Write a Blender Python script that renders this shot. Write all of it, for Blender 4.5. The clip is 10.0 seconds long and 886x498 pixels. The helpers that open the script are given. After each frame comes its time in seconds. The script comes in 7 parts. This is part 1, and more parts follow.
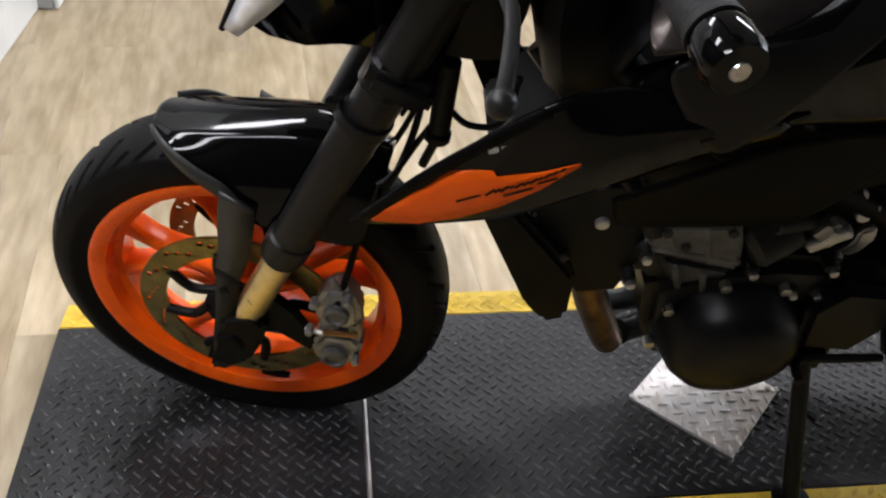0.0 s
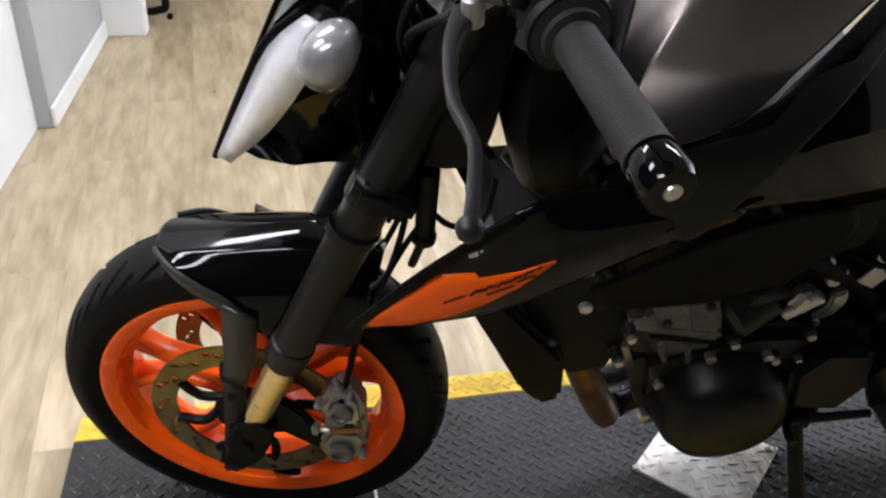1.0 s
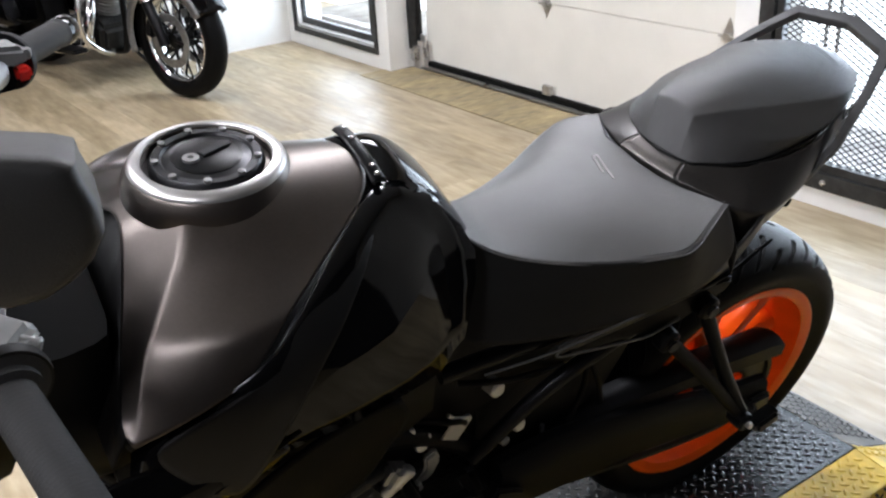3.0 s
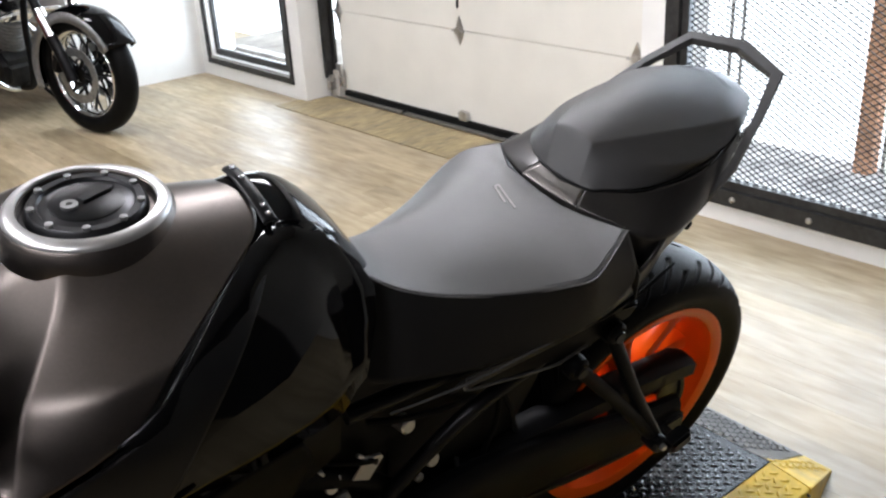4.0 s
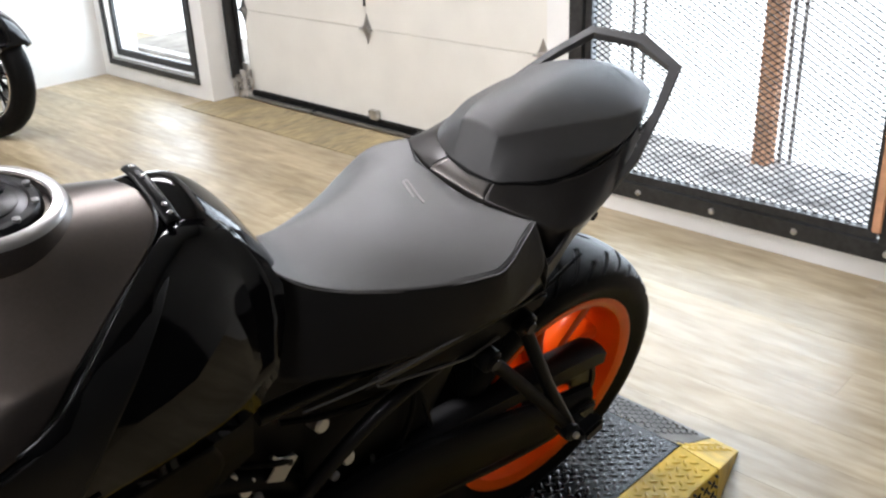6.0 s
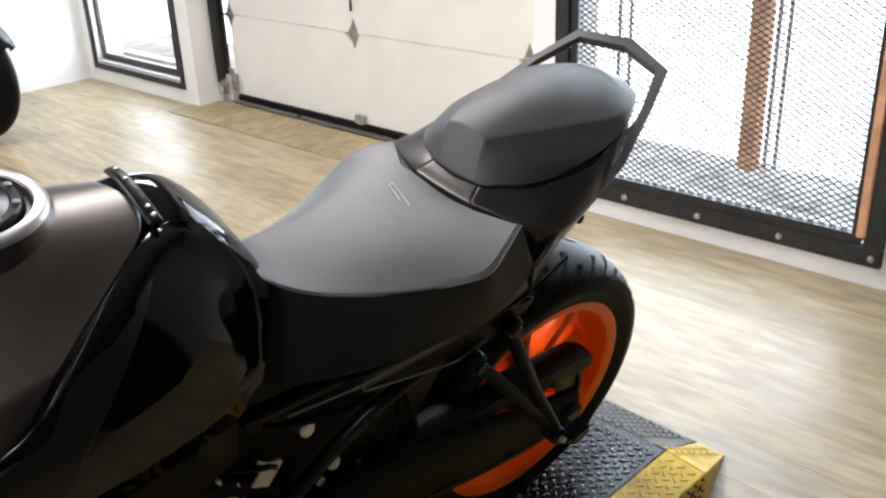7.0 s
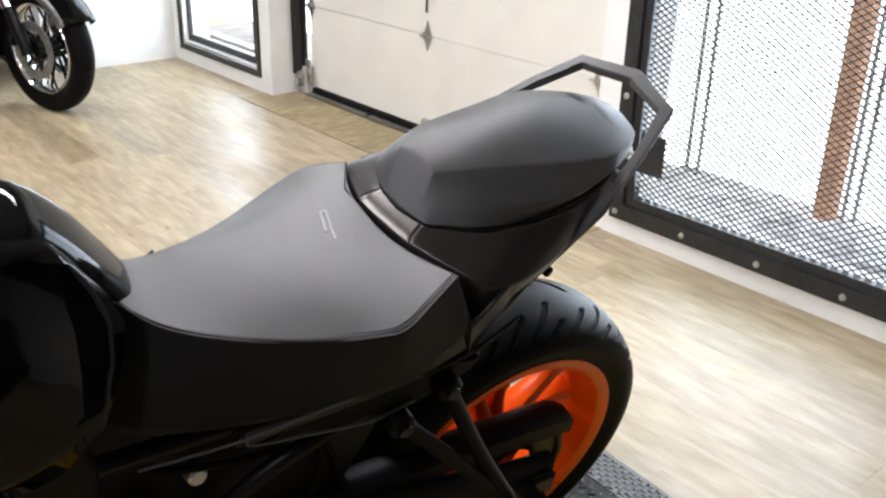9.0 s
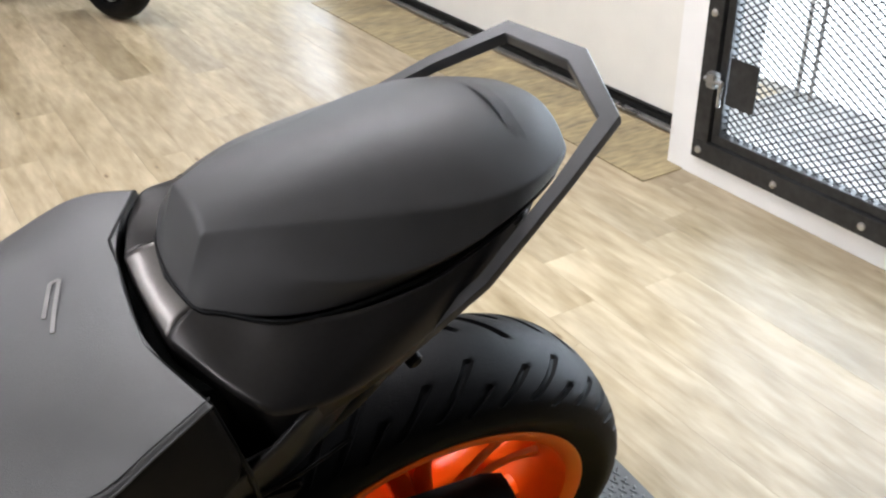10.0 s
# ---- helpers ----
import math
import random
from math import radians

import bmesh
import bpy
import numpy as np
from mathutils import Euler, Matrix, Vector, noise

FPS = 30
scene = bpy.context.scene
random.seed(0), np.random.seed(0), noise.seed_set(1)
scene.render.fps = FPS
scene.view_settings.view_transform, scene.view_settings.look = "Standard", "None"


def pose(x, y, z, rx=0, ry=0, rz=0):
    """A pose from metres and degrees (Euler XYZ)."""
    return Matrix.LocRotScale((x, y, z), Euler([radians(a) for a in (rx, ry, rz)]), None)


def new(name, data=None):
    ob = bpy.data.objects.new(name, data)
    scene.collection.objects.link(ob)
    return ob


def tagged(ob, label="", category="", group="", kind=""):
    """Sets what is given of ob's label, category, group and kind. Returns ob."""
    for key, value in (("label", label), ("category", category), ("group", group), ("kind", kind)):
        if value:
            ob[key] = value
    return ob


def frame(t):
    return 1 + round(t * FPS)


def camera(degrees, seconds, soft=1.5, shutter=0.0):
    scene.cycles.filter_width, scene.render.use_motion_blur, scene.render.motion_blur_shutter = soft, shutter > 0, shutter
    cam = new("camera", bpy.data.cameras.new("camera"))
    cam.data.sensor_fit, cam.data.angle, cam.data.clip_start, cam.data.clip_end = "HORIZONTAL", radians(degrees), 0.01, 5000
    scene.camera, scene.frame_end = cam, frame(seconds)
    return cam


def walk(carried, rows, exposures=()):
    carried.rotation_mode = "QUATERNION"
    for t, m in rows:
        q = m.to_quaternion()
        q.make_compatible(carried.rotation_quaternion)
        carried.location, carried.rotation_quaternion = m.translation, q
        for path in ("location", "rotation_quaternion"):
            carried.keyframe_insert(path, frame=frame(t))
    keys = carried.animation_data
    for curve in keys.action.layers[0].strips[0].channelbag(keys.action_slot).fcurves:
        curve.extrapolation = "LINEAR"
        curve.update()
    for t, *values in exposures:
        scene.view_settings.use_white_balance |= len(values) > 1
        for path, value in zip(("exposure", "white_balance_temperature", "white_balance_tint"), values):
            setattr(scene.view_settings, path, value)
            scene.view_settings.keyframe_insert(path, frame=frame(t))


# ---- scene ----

# camera and its walk
EXPOSURES = [(0.0, 0.05, 6150, 10), (1.0, 0.22, 6000, 10), (2.5, 0.15, 6000, 10), (4.5, 0.08, 6200, 10), (8.0, 0.2, 6280, 10), (10.0, 0.18, 6180, 10)]
cam = camera(50.73, 10.0, soft=2.3)
PATH = [
    (0.0, 0.1126, -1.1836, 1.2315, 53.085, -5.555, -3.714),
    (0.5, 0.0870, -1.2005, 1.2357, 53.505, -4.235, -1.696),
    (1.0, 0.1212, -1.2192, 1.2939, 57.635, -1.837, -6.072),
    (1.5, 0.1730, -1.2401, 1.3556, 59.936, -0.270, -13.910),
    (2.0, 0.2284, -1.2200, 1.3923, 61.590, 1.701, -20.205),
    (2.5, 0.2626, -1.2130, 1.4074, 63.321, 1.978, -25.468),
    (3.0, 0.2944, -1.2126, 1.4201, 64.625, 2.872, -30.197),
    (4.5, 0.3411, -1.2143, 1.4227, 66.111, 2.853, -36.688),
    (5.0, 0.3391, -1.2111, 1.4183, 65.331, 2.739, -38.828),
    (5.5, 0.3394, -1.2148, 1.4215, 65.897, 2.570, -39.862),
    (6.0, 0.3404, -1.2193, 1.4168, 65.621, 2.303, -40.429),
    (7.5, 0.3434, -1.2140, 1.4121, 66.268, 2.293, -42.024),
    (8.0, 0.3327, -1.2068, 1.4099, 66.603, 3.053, -43.177),
    (8.5, 0.3691, -1.2032, 1.3894, 63.931, 2.592, -43.050),
    (9.0, 0.6151, -1.2053, 1.3903, 66.210, -1.321, -33.357),
    (9.5, 0.8554, -1.0955, 1.3801, 65.599, -1.763, -29.165),
    (10.0, 1.1174, -0.9711, 1.3802, 59.393, 1.267, -25.162),
]
walk(cam, [(t, pose(x, y, z, rx, ry, rz)) for t, x, y, z, rx, ry, rz in PATH], EXPOSURES)
# panels out of view; the last is added to light the front wheel's side
LAMPS = [(-0.8, 1.0, 44), (1.85, 1.05, 47), (-1.6, 4.0, 34), (0.9, 4.0, 38), (-1.70, -0.35, 42), (-1.25, -1.50, 38)]      # x, y, watts
DAY_WATTS = 68

# ---- world and light ----
world = bpy.data.worlds.new("sky")
world.use_nodes = True
scene.world = world
wn = world.node_tree.nodes
sky = wn.new("ShaderNodeTexSky")
sky.sky_type, sky.sun_disc, sky.sun_elevation, sky.sun_rotation = "NISHITA", False, radians(40), radians(90)
world.node_tree.links.new(sky.outputs[0], wn["Background"].inputs[0])
wn["Background"].inputs[1].default_value = 0.12


def lamp(name, m, sx, sy, watts, colour):
    data = bpy.data.lights.new(name, "AREA")
    data.shape, data.size, data.size_y, data.energy, data.color = "RECTANGLE", sx, sy, watts, colour
    ob = new(name, data)
    ob.matrix_world = m
    return ob


# ---- materials ----
def mat(name, colour, rough=0.5, metal=0.0, coat=0.0, var=0.12, scale=40.0, bump=0.0, bscale=300.0, spec=0.5, stretch=(1, 1, 1), second=None, wear=0.0):
    """A surface with variation at two scales: broad patches and fine grain, in colour, gloss and relief."""
    m = bpy.data.materials.new(name)
    m.use_nodes = True
    nt = m.node_tree
    b = nt.nodes["Principled BSDF"]
    tc = nt.nodes.new("ShaderNodeTexCoord")
    mp = nt.nodes.new("ShaderNodeMapping")
    mp.inputs["Scale"].default_value = stretch
    nt.links.new(tc.outputs["Object"], mp.inputs[0])
    n1 = nt.nodes.new("ShaderNodeTexNoise")
    n1.inputs["Scale"].default_value, n1.inputs["Detail"].default_value = scale * 0.15, 6
    n2 = nt.nodes.new("ShaderNodeTexNoise")
    n2.inputs["Scale"].default_value, n2.inputs["Detail"].default_value = scale, 4
    for n in (n1, n2):
        nt.links.new(mp.outputs[0], n.inputs["Vector"])
    mix = nt.nodes.new("ShaderNodeMath")
    mix.operation = "ADD"
    nt.links.new(n1.outputs[0], mix.inputs[0])
    nt.links.new(n2.outputs[0], mix.inputs[1])
    ramp = nt.nodes.new("ShaderNodeValToRGB")
    lo = [max(c * (1 - var * 2), 0) for c in colour]
    hi = [min(c * (1 + var * 2), 1) for c in (second or colour)]
    ramp.color_ramp.elements[0].position, ramp.color_ramp.elements[1].position = 0.32, 0.68
    half = nt.nodes.new("ShaderNodeMath")
    half.operation, half.inputs[1].default_value = "MULTIPLY", 0.5
    nt.links.new(mix.outputs[0], half.inputs[0])
    ramp.color_ramp.elements[0].color, ramp.color_ramp.elements[1].color = (*lo, 1), (*hi, 1)
    nt.links.new(half.outputs[0], ramp.inputs[0])
    nt.links.new(ramp.outputs[0], b.inputs["Base Color"])
    rr = nt.nodes.new("ShaderNodeMapRange")
    rr.inputs["From Min"].default_value, rr.inputs["From Max"].default_value = 0.3, 0.7
    rr.inputs["To Min"].default_value, rr.inputs["To Max"].default_value = max(rough - 0.06 - wear, 0.02), min(rough + 0.06 + wear, 1)
    nt.links.new(n1.outputs[0], rr.inputs["Value"])
    nt.links.new(rr.outputs[0], b.inputs["Roughness"])
    b.inputs["Metallic"].default_value = metal
    b.inputs["Coat Weight"].default_value = coat
    b.inputs["Coat Roughness"].default_value = 0.06
    b.inputs["Specular IOR Level"].default_value = spec
    if bump:
        n3 = nt.nodes.new("ShaderNodeTexNoise")
        n3.inputs["Scale"].default_value, n3.inputs["Detail"].default_value = bscale, 3
        nt.links.new(mp.outputs[0], n3.inputs["Vector"])
        bp = nt.nodes.new("ShaderNodeBump")
        bp.inputs["Strength"].default_value, bp.inputs["Distance"].default_value = bump, 0.002
        nt.links.new(n3.outputs[0], bp.inputs["Height"])
        nt.links.new(bp.outputs[0], b.inputs["Normal"])
    return m


def glow(name, colour, strength):
    m = bpy.data.materials.new(name)
    m.use_nodes = True
    b = m.node_tree.nodes["Principled BSDF"]
    b.inputs["Base Color"].default_value = (*colour, 1)
    b.inputs["Emission Color"].default_value = (*colour, 1)
    b.inputs["Emission Strength"].default_value = strength
    return m


def plank_mat(name, dark, light, rough):
    """Wood-look vinyl: long grain along local y, each board of its own tone."""
    m = mat(name, dark, rough, spec=0.5, var=0.05, scale=9, stretch=(3.6, 0.75, 1), second=light, wear=0.05)
    nt = m.node_tree
    b = nt.nodes["Principled BSDF"]
    info = nt.nodes.new("ShaderNodeObjectInfo")
    tc = nt.nodes["Texture Coordinate"]
    mp = nt.nodes["Mapping"]
    add = nt.nodes.new("ShaderNodeVectorMath")
    add.operation = "ADD"
    sc = nt.nodes.new("ShaderNodeVectorMath")
    sc.operation = "SCALE"
    sc.inputs[0].default_value, nt.links.new(info.outputs["Random"], sc.inputs["Scale"])
    sc.inputs[0].default_value = (17, 31, 7)
    nt.links.new(tc.outputs["Object"], add.inputs[0])
    nt.links.new(sc.outputs[0], add.inputs[1])
    nt.links.new(add.outputs[0], mp.inputs[0])
    hsv = nt.nodes.new("ShaderNodeHueSaturation")
    mr = nt.nodes.new("ShaderNodeMapRange")
    mr.inputs["To Min"].default_value, mr.inputs["To Max"].default_value = 0.91, 1.07
    nt.links.new(info.outputs["Random"], mr.inputs["Value"])
    nt.links.new(mr.outputs[0], hsv.inputs["Value"])
    src = b.inputs["Base Color"].links[0].from_socket
    nt.links.new(src, hsv.inputs["Color"])
    last = hsv.outputs[0]

    def layer(node, socket, stretch, lo, hi, dim):
        """Darkens where the texture's value runs from lo to hi."""
        nonlocal last
        mq = nt.nodes.new("ShaderNodeMapping")
        mq.inputs["Scale"].default_value = stretch
        nt.links.new(add.outputs[0], mq.inputs[0])
        nt.links.new(mq.outputs[0], node.inputs["Vector"])
        r = nt.nodes.new("ShaderNodeMapRange")
        r.interpolation_type = "SMOOTHSTEP"
        r.inputs["From Min"].default_value, r.inputs["From Max"].default_value = lo, hi
        r.inputs["To Min"].default_value, r.inputs["To Max"].default_value = 0.0, 1.0
        nt.links.new(node.outputs[socket], r.inputs["Value"])
        mx = nt.nodes.new("ShaderNodeMix")
        mx.data_type, mx.blend_type = "RGBA", "MULTIPLY"
        nt.links.new(r.outputs[0], mx.inputs["Factor"])
        nt.links.new(last, mx.inputs["A"])
        mx.inputs["B"].default_value = (*dim, 1)
        last = mx.outputs["Result"]

    def streaks(scale, detail, distortion):
        n = nt.nodes.new("ShaderNodeTexNoise")
        n.inputs["Scale"].default_value, n.inputs["Detail"].default_value, n.inputs["Distortion"].default_value = scale, detail, distortion
        return n

    layer(streaks(2.4, 3, 0.8), 0, (7, 0.9, 1), 0.42, 0.72, (0.88, 0.86, 0.81))        # long darker flames in the grain
    layer(streaks(5.0, 5, 0.3), 0, (16, 1.1, 1), 0.50, 0.76, (0.92, 0.90, 0.86))       # finer lines
    layer(streaks(1.3, 2, 0.0), 0, (1.5, 1.2, 1), 0.55, 0.75, (0.86, 0.87, 0.90))      # greyer worn patches
    knot = nt.nodes.new("ShaderNodeTexVoronoi")
    knot.inputs["Scale"].default_value = 2.2
    layer(knot, "Distance", (2.6, 1, 1), 0.055, 0.012, (0.45, 0.38, 0.30))             # small knots
    nt.links.new(last, b.inputs["Base Color"])
    return m


M = dict(
    gloss=mat("gloss_black", (0.0013, 0.0013, 0.0015), 0.07, coat=0.0, var=0.1, spec=0.18, wear=-0.04),
    satin=mat("satin_black_plastic", (0.0032, 0.0032, 0.0035), 0.44, bump=0.12, bscale=900, spec=0.08),
    matte=mat("matte_grey_plastic", (0.0024, 0.0024, 0.0026), 0.46, bump=0.25, bscale=700, spec=0.06),
    black=mat("black_metal", (0.0045, 0.0045, 0.0048), 0.34, bump=0.1, spec=0.16),
    tank=mat("bronze_grey_metallic", (0.089, 0.077, 0.069), 0.33, metal=0.95, coat=0.0, var=0.04, scale=260, wear=-0.05),
    orange=mat("orange_paint", (1.0, 0.128, 0.003), 0.30, coat=0.12, var=0.04, spec=0.22),
    decal=mat("orange_decal", (1.0, 0.128, 0.002), 0.4, var=0.04, spec=0.2),
    rubber=mat("tyre_rubber", (0.0036, 0.0036, 0.0038), 0.52, bump=0.25, bscale=500, var=0.2, spec=0.09),
    grip=mat("grip_rubber", (0.016, 0.0157, 0.0154), 0.66, bump=0.4, bscale=800, spec=0.25),
    gold=mat("gold_anodised", (0.72, 0.58, 0.30), 0.30, metal=0.9),
    disc=mat("brake_disc_steel", (0.20, 0.165, 0.06), 0.32, metal=0.9, var=0.2),
    alu=mat("cast_aluminium", (0.30, 0.30, 0.29), 0.45, metal=0.8, bump=0.3, bscale=400, var=0.2),
    calu=mat("dull_cast_cover", (0.11, 0.11, 0.107), 0.5, metal=0.5, bump=0.5, bscale=250, var=0.3),
    dalu=mat("dark_cast_aluminium", (0.022, 0.022, 0.021), 0.38, metal=0.4, bump=0.35, bscale=400, var=0.25, spec=0.3),
    chrome=mat("chrome", (0.75, 0.75, 0.75), 0.12, metal=1.0, var=0.03),
    steel=mat("zinc_bolt", (0.55, 0.54, 0.52), 0.3, metal=0.9),
    brown=mat("heat_tinted_pipe", (0.22, 0.13, 0.06), 0.35, metal=0.8, var=0.3),
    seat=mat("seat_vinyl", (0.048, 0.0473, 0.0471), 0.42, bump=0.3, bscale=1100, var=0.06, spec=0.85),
    # carries the shade of the rider seat's flanks; plain black on other seats
    pad=mat("black_and_shaded_vinyl", (0.0075, 0.0073, 0.0072), 0.5, bump=0.35, bscale=1100, var=0.06, spec=0.16),
    fork=mat("satin_fork_paint", (0.0060, 0.0060, 0.0062), 0.36, bump=0.15, bscale=700, spec=0.19),
    pillion=mat("pillion_vinyl", (0.034, 0.0333, 0.0331), 0.44, bump=0.3, bscale=1100, var=0.08, spec=0.62),
    band=mat("grip_band_vinyl", (0.013, 0.0127, 0.0127), 0.46, bump=0.4, bscale=900, var=0.06, spec=0.7),
    capplate=mat("dark_filler_metal", (0.038, 0.038, 0.040), 0.36, metal=0.9, var=0.08),
    # tank rim round the filler, paled for the light it catches
    capring=mat("lit_filler_rim", (0.50, 0.495, 0.49), 0.36, metal=0.95, var=0.05),
    mirror=mat("mirror_glass", (0.8, 0.82, 0.84), 0.03, metal=1.0, var=0.0),
    lens=mat("headlight_lens", (0.78, 0.80, 0.83), 0.08, metal=0.1, coat=1.0, var=0.05),
    white=mat("white_paint", (0.80, 0.80, 0.78), 0.5, var=0.03, scale=6, bump=0.08, bscale=60),
    cream=mat("cream_door_panel", (0.76, 0.745, 0.685), 0.45, var=0.03, scale=5, bump=0.1, bscale=120),
    greywall=mat("grey_wall_paint", (0.42, 0.42, 0.42), 0.55, var=0.05, scale=5),
    iron=mat("black_iron_frame", (0.03, 0.03, 0.03), 0.5, metal=0.4, bump=0.2, var=0.3),
    meshiron=mat("black_mesh_paint", (0.012, 0.012, 0.012), 0.6, var=0.2, spec=0.15),
    pipe=mat("weathered_pipe", (0.36, 0.34, 0.32), 0.6, var=0.2, scale=20),
    rust=mat("rusty_post", (0.56, 0.30, 0.17), 0.7, var=0.2, scale=20),
    concrete=mat("concrete", (0.36, 0.34, 0.31), 0.8, var=0.25, scale=8, bump=0.3, bscale=90),
    ledge=mat("pale_stained_concrete", (0.34, 0.33, 0.32), 0.8, var=0.3, scale=14, second=(0.78, 0.77, 0.76), bump=0.3, bscale=90),
    plate=mat("black_tread_plate", (0.010, 0.010, 0.0105), 0.36, metal=0.2, var=0.4, scale=20, wear=0.14, spec=0.5),
    tread=mat("worn_tread_bar", (0.022, 0.022, 0.023), 0.30, metal=0.3, var=0.4, scale=20, wear=0.1),
    yellow=mat("yellow_tread_paint", (0.62, 0.43, 0.04), 0.5, var=0.18, scale=25, wear=0.1),
    bright=mat("bright_tread_plate", (0.40, 0.31, 0.23), 0.36, metal=0.5, var=0.06, scale=30, second=(0.74, 0.73, 0.72), wear=0.1),
    dirt=mat("stained_board", (0.30, 0.24, 0.13), 0.6, var=0.3, scale=12, stretch=(4, 1, 1), wear=0.1),
    plank=plank_mat("light_oak_plank", (0.262, 0.200, 0.108), (0.465, 0.387, 0.262), 0.42),
    red=mat("red_switch", (0.7, 0.03, 0.02), 0.35),
    amber=mat("amber_lens", (0.75, 0.20, 0.02), 0.2, coat=0.5),
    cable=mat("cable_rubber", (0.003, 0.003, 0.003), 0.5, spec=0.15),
    ceiling=mat("ceiling_board", (0.45, 0.45, 0.445), 0.7, var=0.04, scale=4),
    smoke=mat("smoked_lens", (0.24, 0.24, 0.245), 0.22, metal=0.3, coat=0.6, var=0.05),
    # the display's bright reflection is put into this pale base colour
    screenglare=mat("pale_screen_reflection", (0.80, 0.84, 0.88), 0.14, var=0.1, scale=20, spec=0.6),
    ring=mat("brushed_ring", (0.55, 0.55, 0.54), 0.34, metal=0.9, var=0.05),
    perch=mat("bright_casting", (0.25, 0.25, 0.248), 0.46, metal=0.7, bump=0.08, bscale=300, var=0.15),
    lever=mat("worn_lever_metal", (0.020, 0.020, 0.020), 0.42, metal=0.6, var=0.15),
    rail=mat("grey_rail_paint", (0.055, 0.055, 0.056), 0.42, bump=0.2, bscale=700, spec=0.5),
    shell=mat("mirror_shell_plastic", (0.015, 0.015, 0.0145), 0.42, bump=0.15, bscale=900, spec=0.45),
    trim=mat("grey_trim_plastic", (0.012, 0.0118, 0.0116), 0.42, bump=0.2, bscale=800, spec=0.35),
    # one bronze in two tones: facet paled by its reflection, sides darkened as shaded
    facet=mat("lit_bronze_metallic", (0.135, 0.126, 0.118), 0.36, metal=0.95, var=0.04, scale=260),
    cowlside=mat("shaded_bronze_metallic", (0.032, 0.0295, 0.028), 0.36, metal=0.6, var=0.05, scale=200),
    cowl=mat("satin_tail_plastic", (0.004, 0.004, 0.004), 0.42, bump=0.1, bscale=900, spec=0.22),
    mark=mat("faint_print", (0.28, 0.265, 0.255), 0.5),
    logo=mat("pale_print", (0.55, 0.55, 0.55), 0.5),
    day=glow("daylight_backdrop", (0.92, 0.96, 1.0), 1.8),
    dark=mat("dark_reflection_wall", (0.02, 0.02, 0.021), 0.7, var=0.1, scale=4),
    tube=glow("lamp_panel", (1.0, 0.97, 0.92), 8.0),
)

sv = M["seat"].node_tree.nodes["Principled BSDF"].inputs        # vinyl has a pale sheen at a glance
sv["Sheen Weight"].default_value, sv["Sheen Roughness"].default_value = 0.05, 0.25
sv["IOR"].default_value = 1.5


# ---- shape helpers ----
def spline(pts, sub):
    """Catmull-Rom through the points; the ends are kept."""
    p = [np.array(q, float) for q in pts]
    if len(p) < 3 or sub < 2:
        return p
    out = []
    for i in range(len(p) - 1):
        a, b, c, d = p[max(i - 1, 0)], p[i], p[i + 1], p[min(i + 2, len(p) - 1)]
        for k in range(sub):
            t = k / sub
            out.append(0.5 * (2 * b + (c - a) * t + (2 * a - 5 * b + 4 * c - d) * t * t + (3 * b - a - 3 * c + d) * t ** 3))
    return out + [p[-1]]


def flip(grid):
    """The same control points on the machine's other side."""
    return [[(x, -y, z) for x, y, z in row] for row in reversed(grid)]


def skin(grid, su=4, sv=4, bm=None):
    """A smooth surface through a grid of control points."""
    bm = bm or bmesh.new()
    rows = [spline(r, su) for r in grid]
    cols = [spline([r[i] for r in rows], sv) for i in range(len(rows[0]))]
    vs = [[bm.verts.new(q) for q in c] for c in cols]
    for i in range(len(vs) - 1):
        for j in range(len(vs[0]) - 1):
            bm.faces.new((vs[i][j], vs[i + 1][j], vs[i + 1][j + 1], vs[i][j + 1]))
    return bm


def hull(stations, sub=4, cap=True, bm=None):
    """A closed body through rings of control points (each ring a loop)."""
    bm = bm or bmesh.new()
    rings = [spline(list(r) + [r[0]], sub)[:-1] for r in stations]
    cols = [spline([r[i] for r in rings], sub) for i in range(len(rings[0]))]
    vs = [[bm.verts.new(q) for q in c] for c in cols]
    n = len(vs)
    for i in range(n):
        for j in range(len(vs[0]) - 1):
            bm.faces.new((vs[i][j], vs[(i + 1) % n][j], vs[(i + 1) % n][j + 1], vs[i][j + 1]))
    if cap:
        bm.faces.new([v[0] for v in reversed(vs)])
        bm.faces.new([v[-1] for v in vs])
    bmesh.ops.recalc_face_normals(bm, faces=bm.faces)
    return bm


def tube(pts, r, n=12, sub=6, bm=None, r2=None):
    """A round bar along a smooth line."""
    bm = bm or bmesh.new()
    p = [Vector(q) for q in spline(pts, sub)]
    rings, side = [], None
    for i, c in enumerate(p):
        d = (p[min(i + 1, len(p) - 1)] - p[max(i - 1, 0)]).normalized()
        if side is None:
            side = d.orthogonal().normalized()
        side = (side - d * side.dot(d)).normalized()
        up = d.cross(side)
        rad = r if r2 is None else r + (r2 - r) * i / (len(p) - 1)
        rings.append([bm.verts.new(c + (side * math.cos(a) + up * math.sin(a)) * rad) for a in [2 * math.pi * k / n for k in range(n)]])
    for a, b in zip(rings, rings[1:]):
        for k in range(n):
            bm.faces.new((a[k], a[(k + 1) % n], b[(k + 1) % n], b[k]))
    bm.faces.new(list(reversed(rings[0])))
    bm.faces.new(rings[-1])
    return bm


